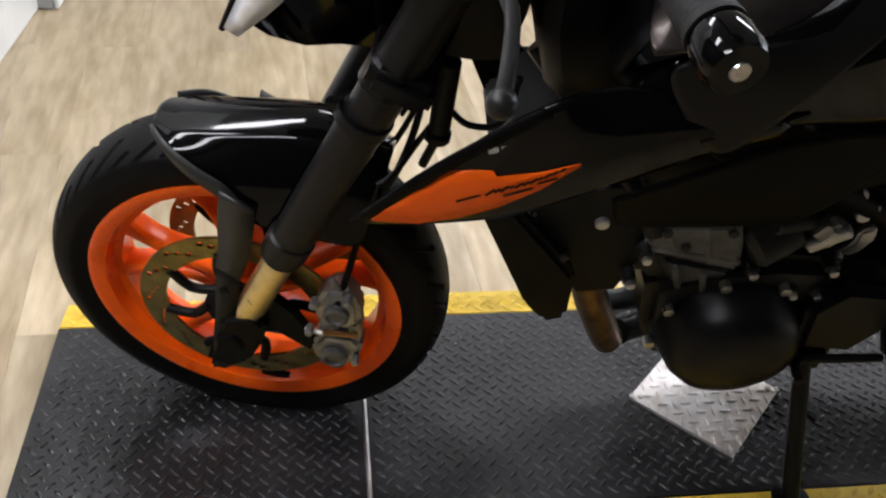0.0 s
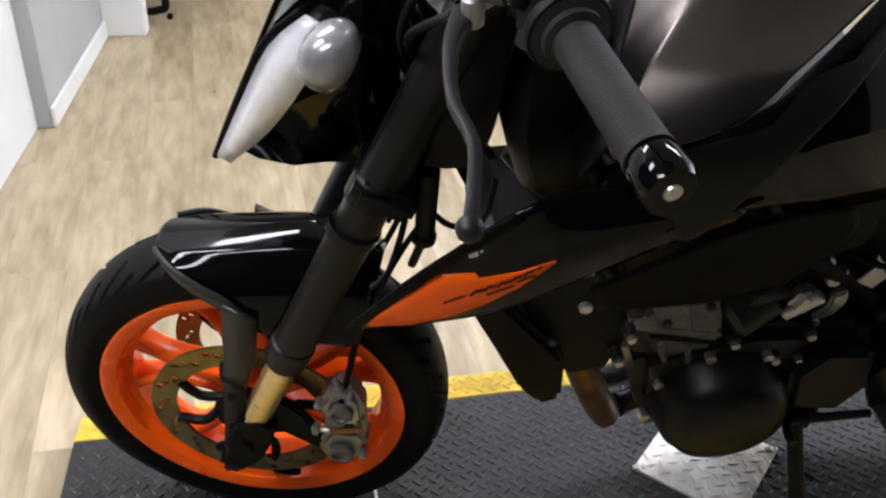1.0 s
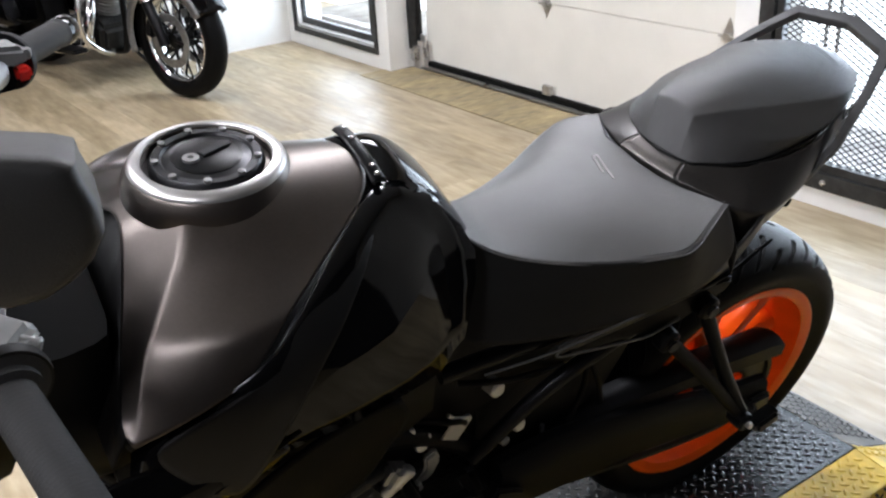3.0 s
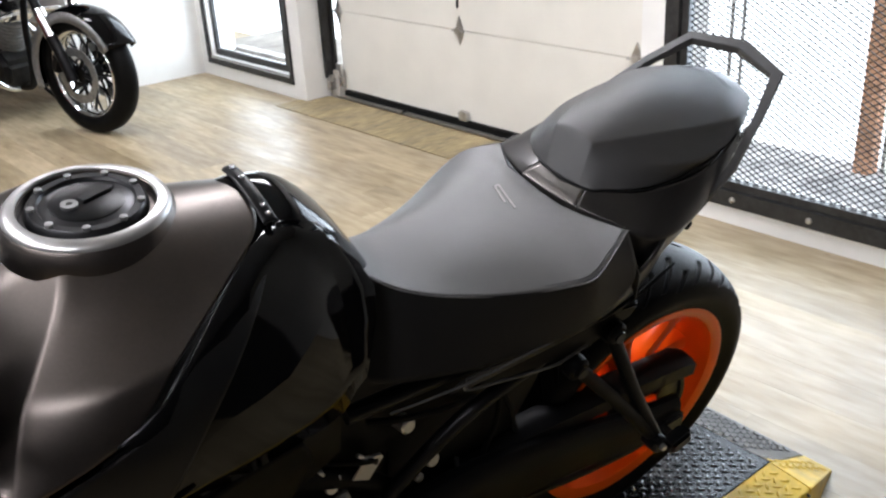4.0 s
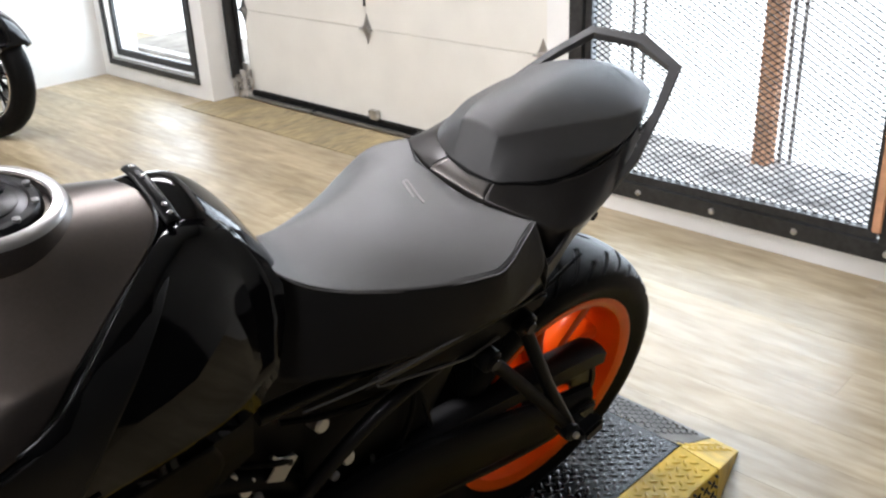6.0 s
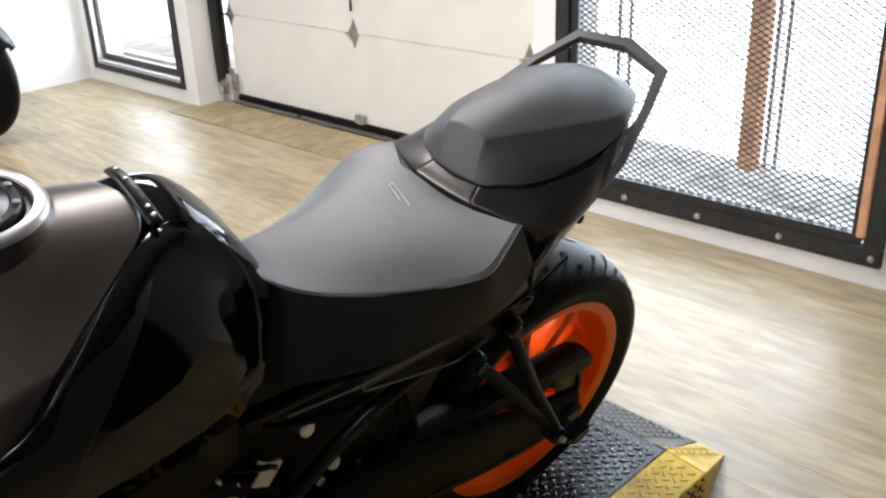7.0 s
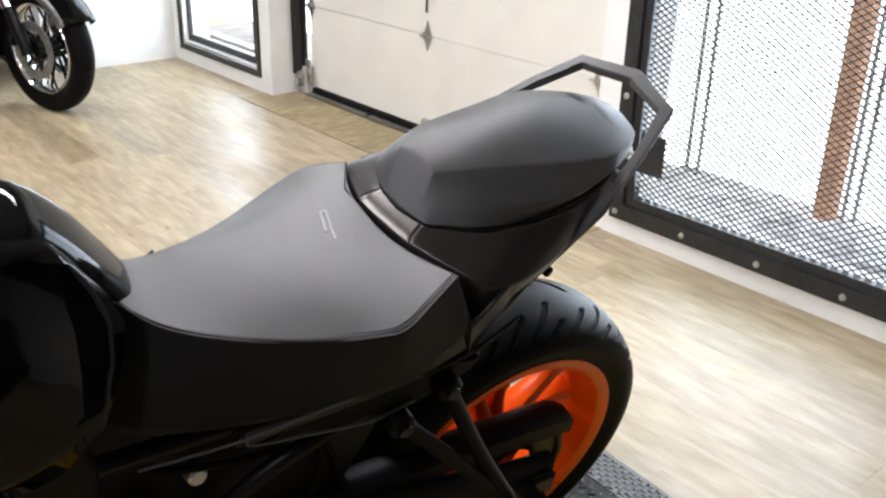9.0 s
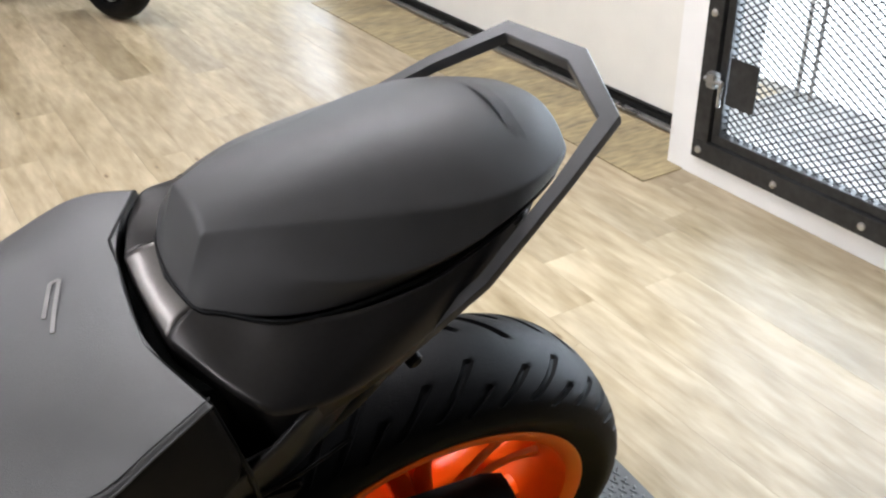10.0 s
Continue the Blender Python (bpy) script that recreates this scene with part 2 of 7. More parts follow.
def lathe(profile, m, n=48, bm=None, closed=False):
    """Turns a profile of (radius, along) about the z axis of the pose m."""
    bm = bm or bmesh.new()
    rows = []
    for r, h in profile:
        rows.append([bm.verts.new(m @ Vector((r * math.cos(a), r * math.sin(a), h))) for a in [2 * math.pi * k / n for k in range(n)]])
    pairs = list(zip(rows, rows[1:])) + ([(rows[-1], rows[0])] if closed else [])
    for a, b in pairs:
        for k in range(n):
            bm.faces.new((a[k], a[(k + 1) % n], b[(k + 1) % n], b[k]))
    if not closed:
        bm.faces.new(list(reversed(rows[0])))
        bm.faces.new(rows[-1])
    return bm


def rod(a, b, r, n=16, bm=None, lip=0.0):
    """A straight bar from a to b with chamfered ends."""
    a, b = Vector(a), Vector(b)
    h = (b - a).length
    m = Matrix.Translation(a) @ (b - a).to_track_quat("Z", "Y").to_matrix().to_4x4()
    c = min(r * 0.25, h * 0.2) if not lip else lip
    return lathe([(r - c, 0), (r, c), (r, h - c), (r - c, h)], m, n, bm)


def prism(outline, y0, y1, bevel=0.004, bm=None, m=None):
    """A plate cut to an outline in x and z, from y0 to y1, with eased edges."""
    tmp = bmesh.new()
    a = [tmp.verts.new((x, y0, z)) for x, z in outline]
    b = [tmp.verts.new((x, y1, z)) for x, z in outline]
    n = len(outline)
    tmp.faces.new(a)
    tmp.faces.new(list(reversed(b)))
    for i in range(n):
        tmp.faces.new((a[i], b[i], b[(i + 1) % n], a[(i + 1) % n]))
    bmesh.ops.recalc_face_normals(tmp, faces=tmp.faces)
    if bevel:
        bmesh.ops.bevel(tmp, geom=list(tmp.edges), offset=bevel, segments=2, affect="EDGES", clamp_overlap=True)
    return merge(tmp, bm, m)


def block(sx, sy, sz, m, bevel=0.004, bm=None):
    """A box of that size with its centre at the pose m, with eased edges."""
    tmp = bmesh.new()
    bmesh.ops.create_cube(tmp, size=1, matrix=Matrix.Diagonal((sx, sy, sz, 1)))
    if bevel:
        bmesh.ops.bevel(tmp, geom=list(tmp.edges), offset=bevel, segments=2, affect="EDGES", clamp_overlap=True)
    return merge(tmp, bm, m)


def merge(tmp, bm=None, m=None):
    if m is not None:
        bmesh.ops.transform(tmp, matrix=m, verts=tmp.verts)
    if bm is None:
        return tmp
    me = bpy.data.meshes.new("tmp")
    tmp.to_mesh(me)
    tmp.free()
    bm.from_mesh(me)
    bpy.data.meshes.remove(me)
    return bm


def part(name, bm, material, parent=None, label="", thick=0.0, sub=0, m=None, angle=40):
    me = bpy.data.meshes.new(name)
    bm.to_mesh(me)
    bm.free()
    for p in me.polygons:
        p.use_smooth = True
    me.set_sharp_from_angle(angle=radians(angle))
    me.materials.append(M[material])
    ob = new(name, me)
    ob.parent = parent
    if m is not None:
        ob.matrix_basis = m
    if thick:
        s = ob.modifiers.new("thickness", "SOLIDIFY")
        s.thickness, s.offset = thick, 0.0
    if sub:
        s = ob.modifiers.new("smooth", "SUBSURF")
        s.levels = s.render_levels = sub
    if label:
        ob["label"] = label
    return ob

def cage_part(name, rows, material, parent=None, label="", cols={}, rings={}, level=3, thick=0.004, m=None):
    """A moulded skin: a coarse grid of control points, rounded by subdivision; cols and rings say how hard its folds are, as index: weight."""
    me = bpy.data.meshes.new(name)
    n = len(rows[0])
    me.from_pydata([tuple(p) for r in rows for p in r], [], [(i * n + j, i * n + j + 1, (i + 1) * n + j + 1, (i + 1) * n + j) for i in range(len(rows) - 1) for j in range(n - 1)])
    bm = bmesh.new()
    bm.from_mesh(me)
    bmesh.ops.recalc_face_normals(bm, faces=bm.faces)
    fold = bm.edges.layers.float.new("crease_edge")
    for e in bm.edges:
        a, b = sorted(v.index for v in e.verts)
        if b - a == 1:
            w = rings.get(a // n, 0.0)
        else:
            w = cols.get(a % n, 0.0)
        if type(w) is tuple:            # (weight, first, last) along the fold
            k = a % n if b - a == 1 else a // n
            w = w[0] if w[1] <= k < w[2] else 0.0
        e[fold] = w
    bm.to_mesh(me)
    bm.free()
    for p in me.polygons:
        p.use_smooth = True
    me.materials.append(M[material])
    ob = new(name, me)
    ob.parent = parent
    if m is not None:
        ob.matrix_basis = m
    q = ob.modifiers.new("rounding", "SUBSURF")
    q.levels = q.render_levels = level
    if thick:
        q = ob.modifiers.new("thickness", "SOLIDIFY")
        q.thickness, q.offset = thick, -1.0
    if label:
        ob["label"] = label
    return ob


# ---- the room ----
# The long wall with window, roller door and mesh gate: s runs along it from the corner, n outwards through it.
CORNER, TURN_W = Vector((2.585, 4.965, 0)), radians(-83.3)
WALL = Matrix.Translation(CORNER) @ Matrix.Rotation(TURN_W, 4, "Z")  # local x = s, y = n (outwards), z up
HIGH = 2.75


def wall_block(name, s0, s1, n0, n1, z0, z1, material="white", label="", category="wall"):
    ob = part(name, block(s1 - s0, n1 - n0, z1 - z0, pose((s0 + s1) / 2, (n0 + n1) / 2, (z0 + z1) / 2), 0.0), material, None, m=WALL)
    return tagged(ob, label, category, kind="structure")


floor = part("floor", block(9.6, 13.5, 0.08, pose(-1.0, 3.2, -0.046), 0.0), "plank")
tagged(floor, "subfloor under light wood-look vinyl planks", "floor", kind="structure")
# the ceiling is out of view; its grey sets how much light bounces back
ceiling = part("ceiling", block(9.6, 13.5, 0.1, pose(-1.0, 3.2, HIGH + 0.05), 0.0), "ceiling")
tagged(ceiling, "plain ceiling board, unseen, grey to hold down the fill light", "ceiling", kind="structure")

WIN = (0.09, 1.125, 0.085, 1.9)      # window: s0, s1, sill, head
DOOR = (1.24, 3.655, 0.0, 2.13)
GATE = (3.772, 5.062, 0.075, 2.12)
wall_block("wall_east_1", 0.0, WIN[0] + 0.05, 0, 0.18, 0, HIGH, label="white painted wall beside the corner window")
wall_block("wall_east_2", WIN[0] + 0.05, WIN[1] - 0.05, 0, 0.18, 0, WIN[2] + 0.05, label="low white wall under the corner window")
wall_block("wall_east_3", WIN[0] + 0.05, WIN[1] - 0.05, 0, 0.18, WIN[3] - 0.05, HIGH, label="white wall over the corner window")
wall_block("wall_east_4", WIN[1] - 0.05, DOOR[0], 0, 0.18, 0, HIGH, label="white pier between window and roller door")
wall_block("wall_east_5", DOOR[0], DOOR[1], 0, 0.18, DOOR[3], HIGH, label="white lintel over the roller door")
wall_block("wall_east_6", DOOR[1], GATE[0] + 0.06, 0, 0.18, 0, HIGH, label="white pier between roller door and mesh gate")
wall_block("wall_east_7", GATE[0] + 0.06, GATE[1] - 0.06, 0, 0.18, 0, GATE[2] + 0.05, label="low white kerb under the mesh gate")
wall_block("wall_east_8", GATE[0] + 0.06, GATE[1] - 0.06, 0, 0.18, GATE[3] - 0.05, HIGH, label="white lintel over the mesh gate")
wall_block("wall_east_9", GATE[1] - 0.06, 6.8, 0, 0.18, 0, HIGH, label="plain white wall past the mesh gate")
wall_block("wall_stub", -0.12, 0.0, -0.85, 0.18, 0, HIGH, label="short white painted wall at the corner")
wall_block("wall_north", -4.6, -4.5, -6.2, 0.18, 0, HIGH, label="plain white painted end wall")
wall_block("wall_east_10", -4.5, -0.12, 0.0, 0.18, 0, HIGH, label="white painted wall of the room beyond the corner")
# these two walls are out of view, dark so the gloss parts reflect black
wall_block("wall_south", 6.8, 6.95, -6.2, 0.18, 0, HIGH, "dark", label="unseen end wall, added dark for black reflections")
wall_block("wall_west", -4.6, 6.95, -6.3, -6.2, 0, HIGH, "dark", label="unseen long wall, kept dark for black reflections")


def frame_part(name, s0, s1, z0, z1, w, n0, n1, material, parent, label=""):
    bm = bmesh.new()
    for a, b, c, d in ((s0, s1, z0, z0 + w), (s0, s1, z1 - w, z1), (s0, s0 + w, z0 + w, z1 - w), (s1 - w, s1, z0 + w, z1 - w)):
        block(b - a, n1 - n0, d - c, pose((a + b) / 2, (n0 + n1) / 2, (c + d) / 2), 0.002, bm)
    return part(name, bm, material, parent, label)


# corner window: black outer frame, pale gap, black sash, a pale outside beyond
win = new("window_1")
win.matrix_basis = WALL
tagged(win, "black steel framed low window with bright daylight behind", "window", kind="structure")
frame_part("window_frame", WIN[0], WIN[1], WIN[2], WIN[3], 0.034, -0.012, 0.03, "iron", win)
frame_part("window_liner", WIN[0] + 0.034, WIN[1] - 0.034, WIN[2] + 0.034, WIN[3] - 0.034, 0.018, 0.0, 0.05, "white", win, "white painted reveal strip")
frame_part("sash", WIN[0] + 0.036, WIN[1] - 0.086, WIN[2] + 0.055, WIN[3] - 0.06, 0.04, 0.03, 0.055, "iron", win)
part("lock_box", block(0.11, 0.05, 0.13, pose(WIN[1] - 0.13, 0.02, WIN[2] + 0.60), 0.006), "iron", win, "dark square lock box")
wall_block("window_reveal", WIN[0] + 0.3, WIN[0] + 0.42, 0.45, 0.57, -0.02, 2.0, "white", "white painted post outside the window", "post")
wall_block("window_kerb", WIN[0] - 0.2, WIN[1] + 0.2, 0.18, 0.75, -0.02, 0.16, "concrete", "pale concrete ledge outside the window", "ledge")

# roller door
door = new("door_1")
door.matrix_basis = WALL
tagged(door, "closed cream sectional garage door with galvanised hinges", "garage door", kind="structure")
for k in range(4):
    part("panel", block(DOOR[1] - DOOR[0] - 0.10, 0.045, 0.5312, pose((DOOR[0] + DOOR[1]) / 2 + 0.02, 0.252, -0.028 + 0.266 + k * 0.533), 0.004), "cream", door)
part("bottom_seal", block(DOOR[1] - DOOR[0] - 0.16, 0.05, 0.042, pose((DOOR[0] + DOOR[1]) / 2 + 0.02, 0.228, 0.023), 0.006), "cable", door, "black rubber bottom seal")
part("sill_strip", block(DOOR[1] - DOOR[0] - 0.12, 0.03, 0.012, pose((DOOR[0] + DOOR[1]) / 2, 0.188, 0.008), 0.002), "steel", door, "bright metal threshold strip")


def hinge(s, z):
    bm = prism([(-0.028, -0.01), (0, -0.075), (0.028, -0.01), (0.028, 0.01), (0, 0.075), (-0.028, 0.01)], -0.002, 0.002, 0.0008)
    block(0.04, 0.018, 0.03, pose(0, -0.009, 0), 0.003, bm)
    rod((-0.045, -0.012, 0), (0.045, -0.012, 0), 0.006, 10, bm)
    return part("hinge", bm, "steel", door, "galvanised diamond hinge", m=pose(s, 0.226, z))


for s in (DOOR[0] + 0.085, (DOOR[0] + DOOR[1]) / 2 - 0.085, DOOR[1] - 0.19):
    for k in (1, 2, 3):
        hinge(s, -0.028 + 0.533 * k)
part("bracket", block(0.06, 0.03, 0.05, pose((DOOR[0] + DOOR[1]) / 2 - 0.06, 0.208, 0.07), 0.004), "steel", door, "small galvanised lift bracket")
part("cable_loop", tube([(2.36, 0.22, 1.15), (2.33, 0.20, 0.95), (2.38, 0.20, 0.78), (2.37, 0.21, 0.62)], 0.006), "iron", door, "dark pull cord")
for s, w in ((DOOR[0], 0.05), (DOOR[1] - 0.05, 0.05)):
    bm = block(w, 0.02, 2.1, pose(s + w / 2 + 0.005, 0.20, 1.06), 0.002)
    part("guide_rail", block(0.018, 0.06, 2.0, pose(s + w / 2, 0.16, 1.12), 0.004, bm), "iron", door, "dark steel guide rail")
bm = block(0.05, 0.012, 0.15, pose(DOOR[0] + 0.085, 0.192, 0.13), 0.003)
block(0.05, 0.05, 0.09, pose(DOOR[0] + 0.03, 0.17, 0.09), 0.006, bm)
part("corner_bracket", bm, "steel", door, "galvanised bottom corner bracket")

# mesh gate in its black frame
gate = new("door_2")
gate.matrix_basis = WALL
tagged(gate, "black iron security gate of expanded mesh with latch", "gate", kind="structure")
frame_part("gate_frame", GATE[0], GATE[1], GATE[2], GATE[3], 0.062, -0.02, 0.02, "iron", gate)
frame_part("leaf_frame", GATE[0] + 0.066, GATE[1] - 0.075, GATE[2] + 0.066, GATE[3] - 0.07, 0.03, -0.008, 0.03, "iron", gate)
bm = bmesh.new()
s0, s1, z0, z1 = GATE[0] + 0.08, GATE[1] - 0.09, GATE[2] + 0.08, GATE[3] - 0.08
PW, PH = 0.037, 0.011
rows = int((z1 - z0) / PH)
cols = int((s1 - s0) / (PW / 2))
for r in range(rows):
    for c in range(cols):
        up = (r + c) % 2
        a = (s0 + c * PW / 2, z0 + (r + up) * PH)
        b = (s0 + (c + 1) * PW / 2, z0 + (r + 1 - up) * PH)
        dx, dz = b[0] - a[0], b[1] - a[1]
        l = math.hypot(dx, dz)
        ox, oz = -dz / l * 0.0017, dx / l * 0.0017
        q = [bm.verts.new((p[0] + i * ox, n, p[1] + i * oz)) for n in (0.008, 0.012) for p in (a, b) for i in (-1, 1)]
        bm.faces.new((q[0], q[2], q[3], q[1]))
        bm.faces.new((q[4], q[5], q[7], q[6]))
        bm.faces.new((q[1], q[3], q[7], q[5]))
        bm.faces.new((q[0], q[4], q[6], q[2]))
part("mesh", bm, "meshiron", gate, "black expanded metal mesh")["kind"] = "stuff"
part("hinge_post", block(0.03, 0.03, 1.9, pose(GATE[1] - 0.072, -0.012, 1.12), 0.004), "rust", gate, "rust-brown hinge post")
bm = block(0.11, 0.004, 0.15, pose(3.935, -0.012, 0.357), 0.001)
part("lock_plate", bm, "iron", gate, "dark square lock plate")
bm = block(0.04, 0.03, 0.05, pose(3.835, -0.03, 0.352), 0.006)
rod((3.805, -0.035, 0.352), (3.88, -0.035, 0.352), 0.008, 10, bm)
rod((3.872, -0.035, 0.352), (3.872, -0.035, 0.275), 0.007, 10, bm)
part("latch", bm, "alu", gate, "pale metal slide latch")
for i, s in enumerate(np.linspace(GATE[0] + 0.03, GATE[1] - 0.03, 5)):
    part("bolt", lathe([(0.012, 0), (0.011, 0.005), (0.005, 0.008)], pose(s, -0.02, GATE[2] + 0.03, 90), 12), "steel", gate)
for z in (0.55, 0.98, 1.4, 1.8):
    for s in (GATE[0] + 0.03, GATE[1] - 0.03):
        part("bolt", lathe([(0.012, 0), (0.011, 0.005), (0.005, 0.008)], pose(s, -0.02, z, 90), 12), "steel", gate)

# outside the gate: ledge, rusty post, pipes; plain daylight beyond
wall_block("outside_ledge", 3.6, 5.4, 0.18, 0.68, -0.02, 0.095, "ledge", "stained concrete ledge outside the mesh gate", "ledge")
post = tagged(part("post", block(0.07, 0.07, 2.2, pose(4.315, 0.60, 1.19), 0.004), "rust", None, m=WALL), "rust-painted square steel post on the ledge", "post")
for s, n in ((4.375, 0.62), (4.41, 0.64), (3.672, 0.60), (3.715, 0.62)):
    tagged(part("pipe", rod((s, n, 0.09), (s, n, 2.3), 0.008, 12), "pipe", None, m=WALL), "thin weathered upright pipe on the ledge", "pipe")
tagged(part("backdrop", block(9.0, 0.02, 4.0, pose(2.3, 0.95, 1.9), 0.0), "day", None, m=WALL), "overexposed daylight outside", "backdrop", kind="structure")
ground = tagged(part("ground", block(9, 3, 0.05, pose(3.4, 1.7, -0.05), 0.0), "concrete", None, m=WALL), "pale concrete yard outside", "ground", kind="structure")

# stained boarding before the roller door
strip = tagged(part("threshold_board", block(2.56, 0.33, 0.004, pose((DOOR[0] + DOOR[1]) / 2, -0.01, 0.002), 0.0015), "dirt", None, m=WALL), "worn stained floorboard strip at the garage door", "floor", kind="structure")

# partition and grey wall on the far left
def west(name, x0, x1, y0, y1, z0, z1, material, label, category):
    return tagged(part(name, block(x1 - x0, y1 - y0, z1 - z0, pose((x0 + x1) / 2, (y0 + y1) / 2, (z0 + z1) / 2), 0.004), material), label, category, kind="structure")


west("wall_partition", -1.5, -0.82, 0.2, 1.58, 0, 2.2, "white", "white partition wall beside the lift", "wall")
west("wall_grey", -1.5, -0.775, 1.582, 2.42, 0, 2.2, "greywall", "grey painted wall recess", "wall")
west("baseboard", -0.774, -0.762, 1.584, 2.418, 0, 0.07, "white", "white baseboard along the grey wall", "baseboard")
west("wall_end", -1.5, -0.62, 2.42, 2.50, 0, 2.2, "white", "white end panel of the partition", "wall")

# ceiling lamps, out of view, placed to suit the highlights
def ceiling_light(x, y, sx, sy, watts):
    t = new("ceiling_light")
    t.matrix_basis = pose(x, y, HIGH)
    bm = bmesh.new()
    for a, b, c, d in ((sx + 0.06, 0.03, 0, sy / 2 + 0.015), (sx + 0.06, 0.03, 0, -sy / 2 - 0.015), (0.03, sy, sx / 2 + 0.015, 0), (0.03, sy, -sx / 2 - 0.015, 0)):
        block(a, b, 0.05, pose(c, d, -0.025), 0.002, bm)
    part("frame", bm, "white", t)
    part("diffuser", block(sx, sy, 0.01, pose(0, 0, -0.02), 0.0), "tube", t, "glowing white diffuser")
    lamp("ceiling_lamp", pose(x, y, HIGH - 0.06), sx, sy, watts, (1.0, 0.957, 0.985))
    return tagged(t, "white ceiling light panel, unseen, switched on", "ceiling light", "ceiling lights")


for x, y, watts in LAMPS:
    ceiling_light(x, y, 1.2, 0.28, watts)
lamp("window_daylight", WALL @ pose(0.6, 0.25, 1.0, 90, 0, 180), 0.95, 1.7, DAY_WATTS * 0.38, (0.80, 0.90, 1.0))
lamp("gate_daylight", WALL @ pose(4.42, 0.06, 1.12, 90, 0, 180), 1.1, 1.85, DAY_WATTS, (0.80, 0.90, 1.0))

# vinyl planks, laid along the long wall in staggered courses
PLANKW, PLANKL = 0.15, 1.22
bm = block(PLANKW - 0.0005, PLANKL - 0.0005, 0.006, pose(0, 0, -0.003), 0.0)
pm = part("plank", bm, "plank", floor)
pm_mesh = pm.data
bpy.data.objects.remove(pm)
rng = random.Random(5)
for i in range(0, 34):
    off = rng.uniform(0, PLANKL)
    for j in range(-4, 7):
        n = -0.002 - PLANKW * (i + 0.5)
        s = off + j * PLANKL
        if not -4.0 < s < 7.0:
            continue
        ob = new("plank", pm_mesh)
        ob.parent = floor
        ob.matrix_basis = WALL @ pose(s, n, 0, 0, 0, 90)

# ---- the lift platform ----
LIFT = Matrix.Translation((0, 0, 0.0459)) @ Matrix.Rotation(-0.04534, 4, "Y")   # its deck slopes up a little towards the rear
DECK_YAW = radians(2.8)
platform = new("platform")
platform.matrix_basis = Matrix.Identity(4)
tagged(platform, "low black tread-plate motorcycle lift with yellow edges", "lift platform")


def deck(x, y):
    """The place on the deck, in the world, of a point given along and across the platform."""
    c, s = math.cos(DECK_YAW), math.sin(DECK_YAW)
    return LIFT @ Vector((x * c - y * s, x * s + y * c, 0))


X0, X1, X2 = -0.385, 1.815, 2.045          # front edge, crest of the ramp, foot of the ramp
YN, YN1, YF1, YF = -0.405, -0.305, 0.15, 0.228


def slab(name, x0, x1, y0, y1, material, label="", dn=0.0, df=0.0, dr=0.0, rear=None):
    """A deck plate down to the floor; dn, df, dr: how far its near, far or rear edge drops."""
    bm = bmesh.new()
    r0, r1 = rear or (y0, y1)
    top = [deck(x0, y0), deck(x1, r0), deck(x1, r1), deck(x0, y1)]
    for k, d in ((0, dn), (1, dn + dr), (2, df + dr), (3, df)):
        top[k].z = max(top[k].z - d, 0.004)
    vt = [bm.verts.new(v) for v in top]
    vb = [bm.verts.new((v.x, v.y, 0.0005)) for v in top]
    bm.faces.new(vt)
    bm.faces.new(list(reversed(vb)))
    for i in range(4):
        bm.faces.new((vb[i], vb[(i + 1) % 4], vt[(i + 1) % 4], vt[i]))
    bmesh.ops.recalc_face_normals(bm, faces=bm.faces)
    bmesh.ops.bevel(bm, geom=list(bm.edges), offset=0.0015, segments=2, affect="EDGES", clamp_overlap=True)
    return part(name, bm, material, platform, label)


SEAM = 0.161
slab("front_plate", X0, SEAM - 0.003, YN1 + 0.002, YF1 - 0.002, "plate")
slab("main_plate", SEAM + 0.003, X1, YN1 + 0.002, YF1 - 0.002, "plate")
part("seam_strip", tube([deck(SEAM, YN1) + Vector((0, 0, 0.0005)), deck(SEAM, YF1) + Vector((0, 0, 0.0005))], 0.004, 8, 1), "steel", platform, "bright metal joint strip")
slab("near_edge", X0, X1, YN, YN1, "yellow", "worn yellow painted edge", dn=0.012)
slab("far_edge", X0, X1, YF1, YF, "yellow", "worn yellow painted edge", df=0.012)
slab("ramp", X1 + 0.001, X2, YN1 + 0.002, YF1 - 0.002, "plate", "", dr=0.2, rear=(-0.250, 0.118))
slab("ramp_near_edge", X1 + 0.001, X2, YN, YN1, "yellow", "worn yellow painted edge", dn=0.012, dr=0.2, rear=(-0.328, -0.252))
slab("ramp_far_edge", X1 + 0.001, X2, YF1, YF, "yellow", "worn yellow painted edge", df=0.012, dr=0.2, rear=(0.12, 0.185))


def lug(bm, at, normal, along, l=0.0122, w=0.0034, h=0.0026):
    """One raised tread bar: a low lens of metal."""
    side = normal.cross(along)
    n, f = [at + normal * h * 0.35 + along * l * a + side * w * b for a, b in ((-1, 0), (-0.45, -1), (0.45, -1), (1, 0), (0.45, 1), (-0.45, 1))], None
    base = [bm.verts.new(q - normal * h * 0.45) for q in n]
    tops = [bm.verts.new(at + normal * h + (q - at - normal * h * 0.35) * 0.6) for q in n]
    bm.faces.new(tops)
    for i in range(6):
        bm.faces.new((base[i], base[(i + 1) % 6], tops[(i + 1) % 6], tops[i]))


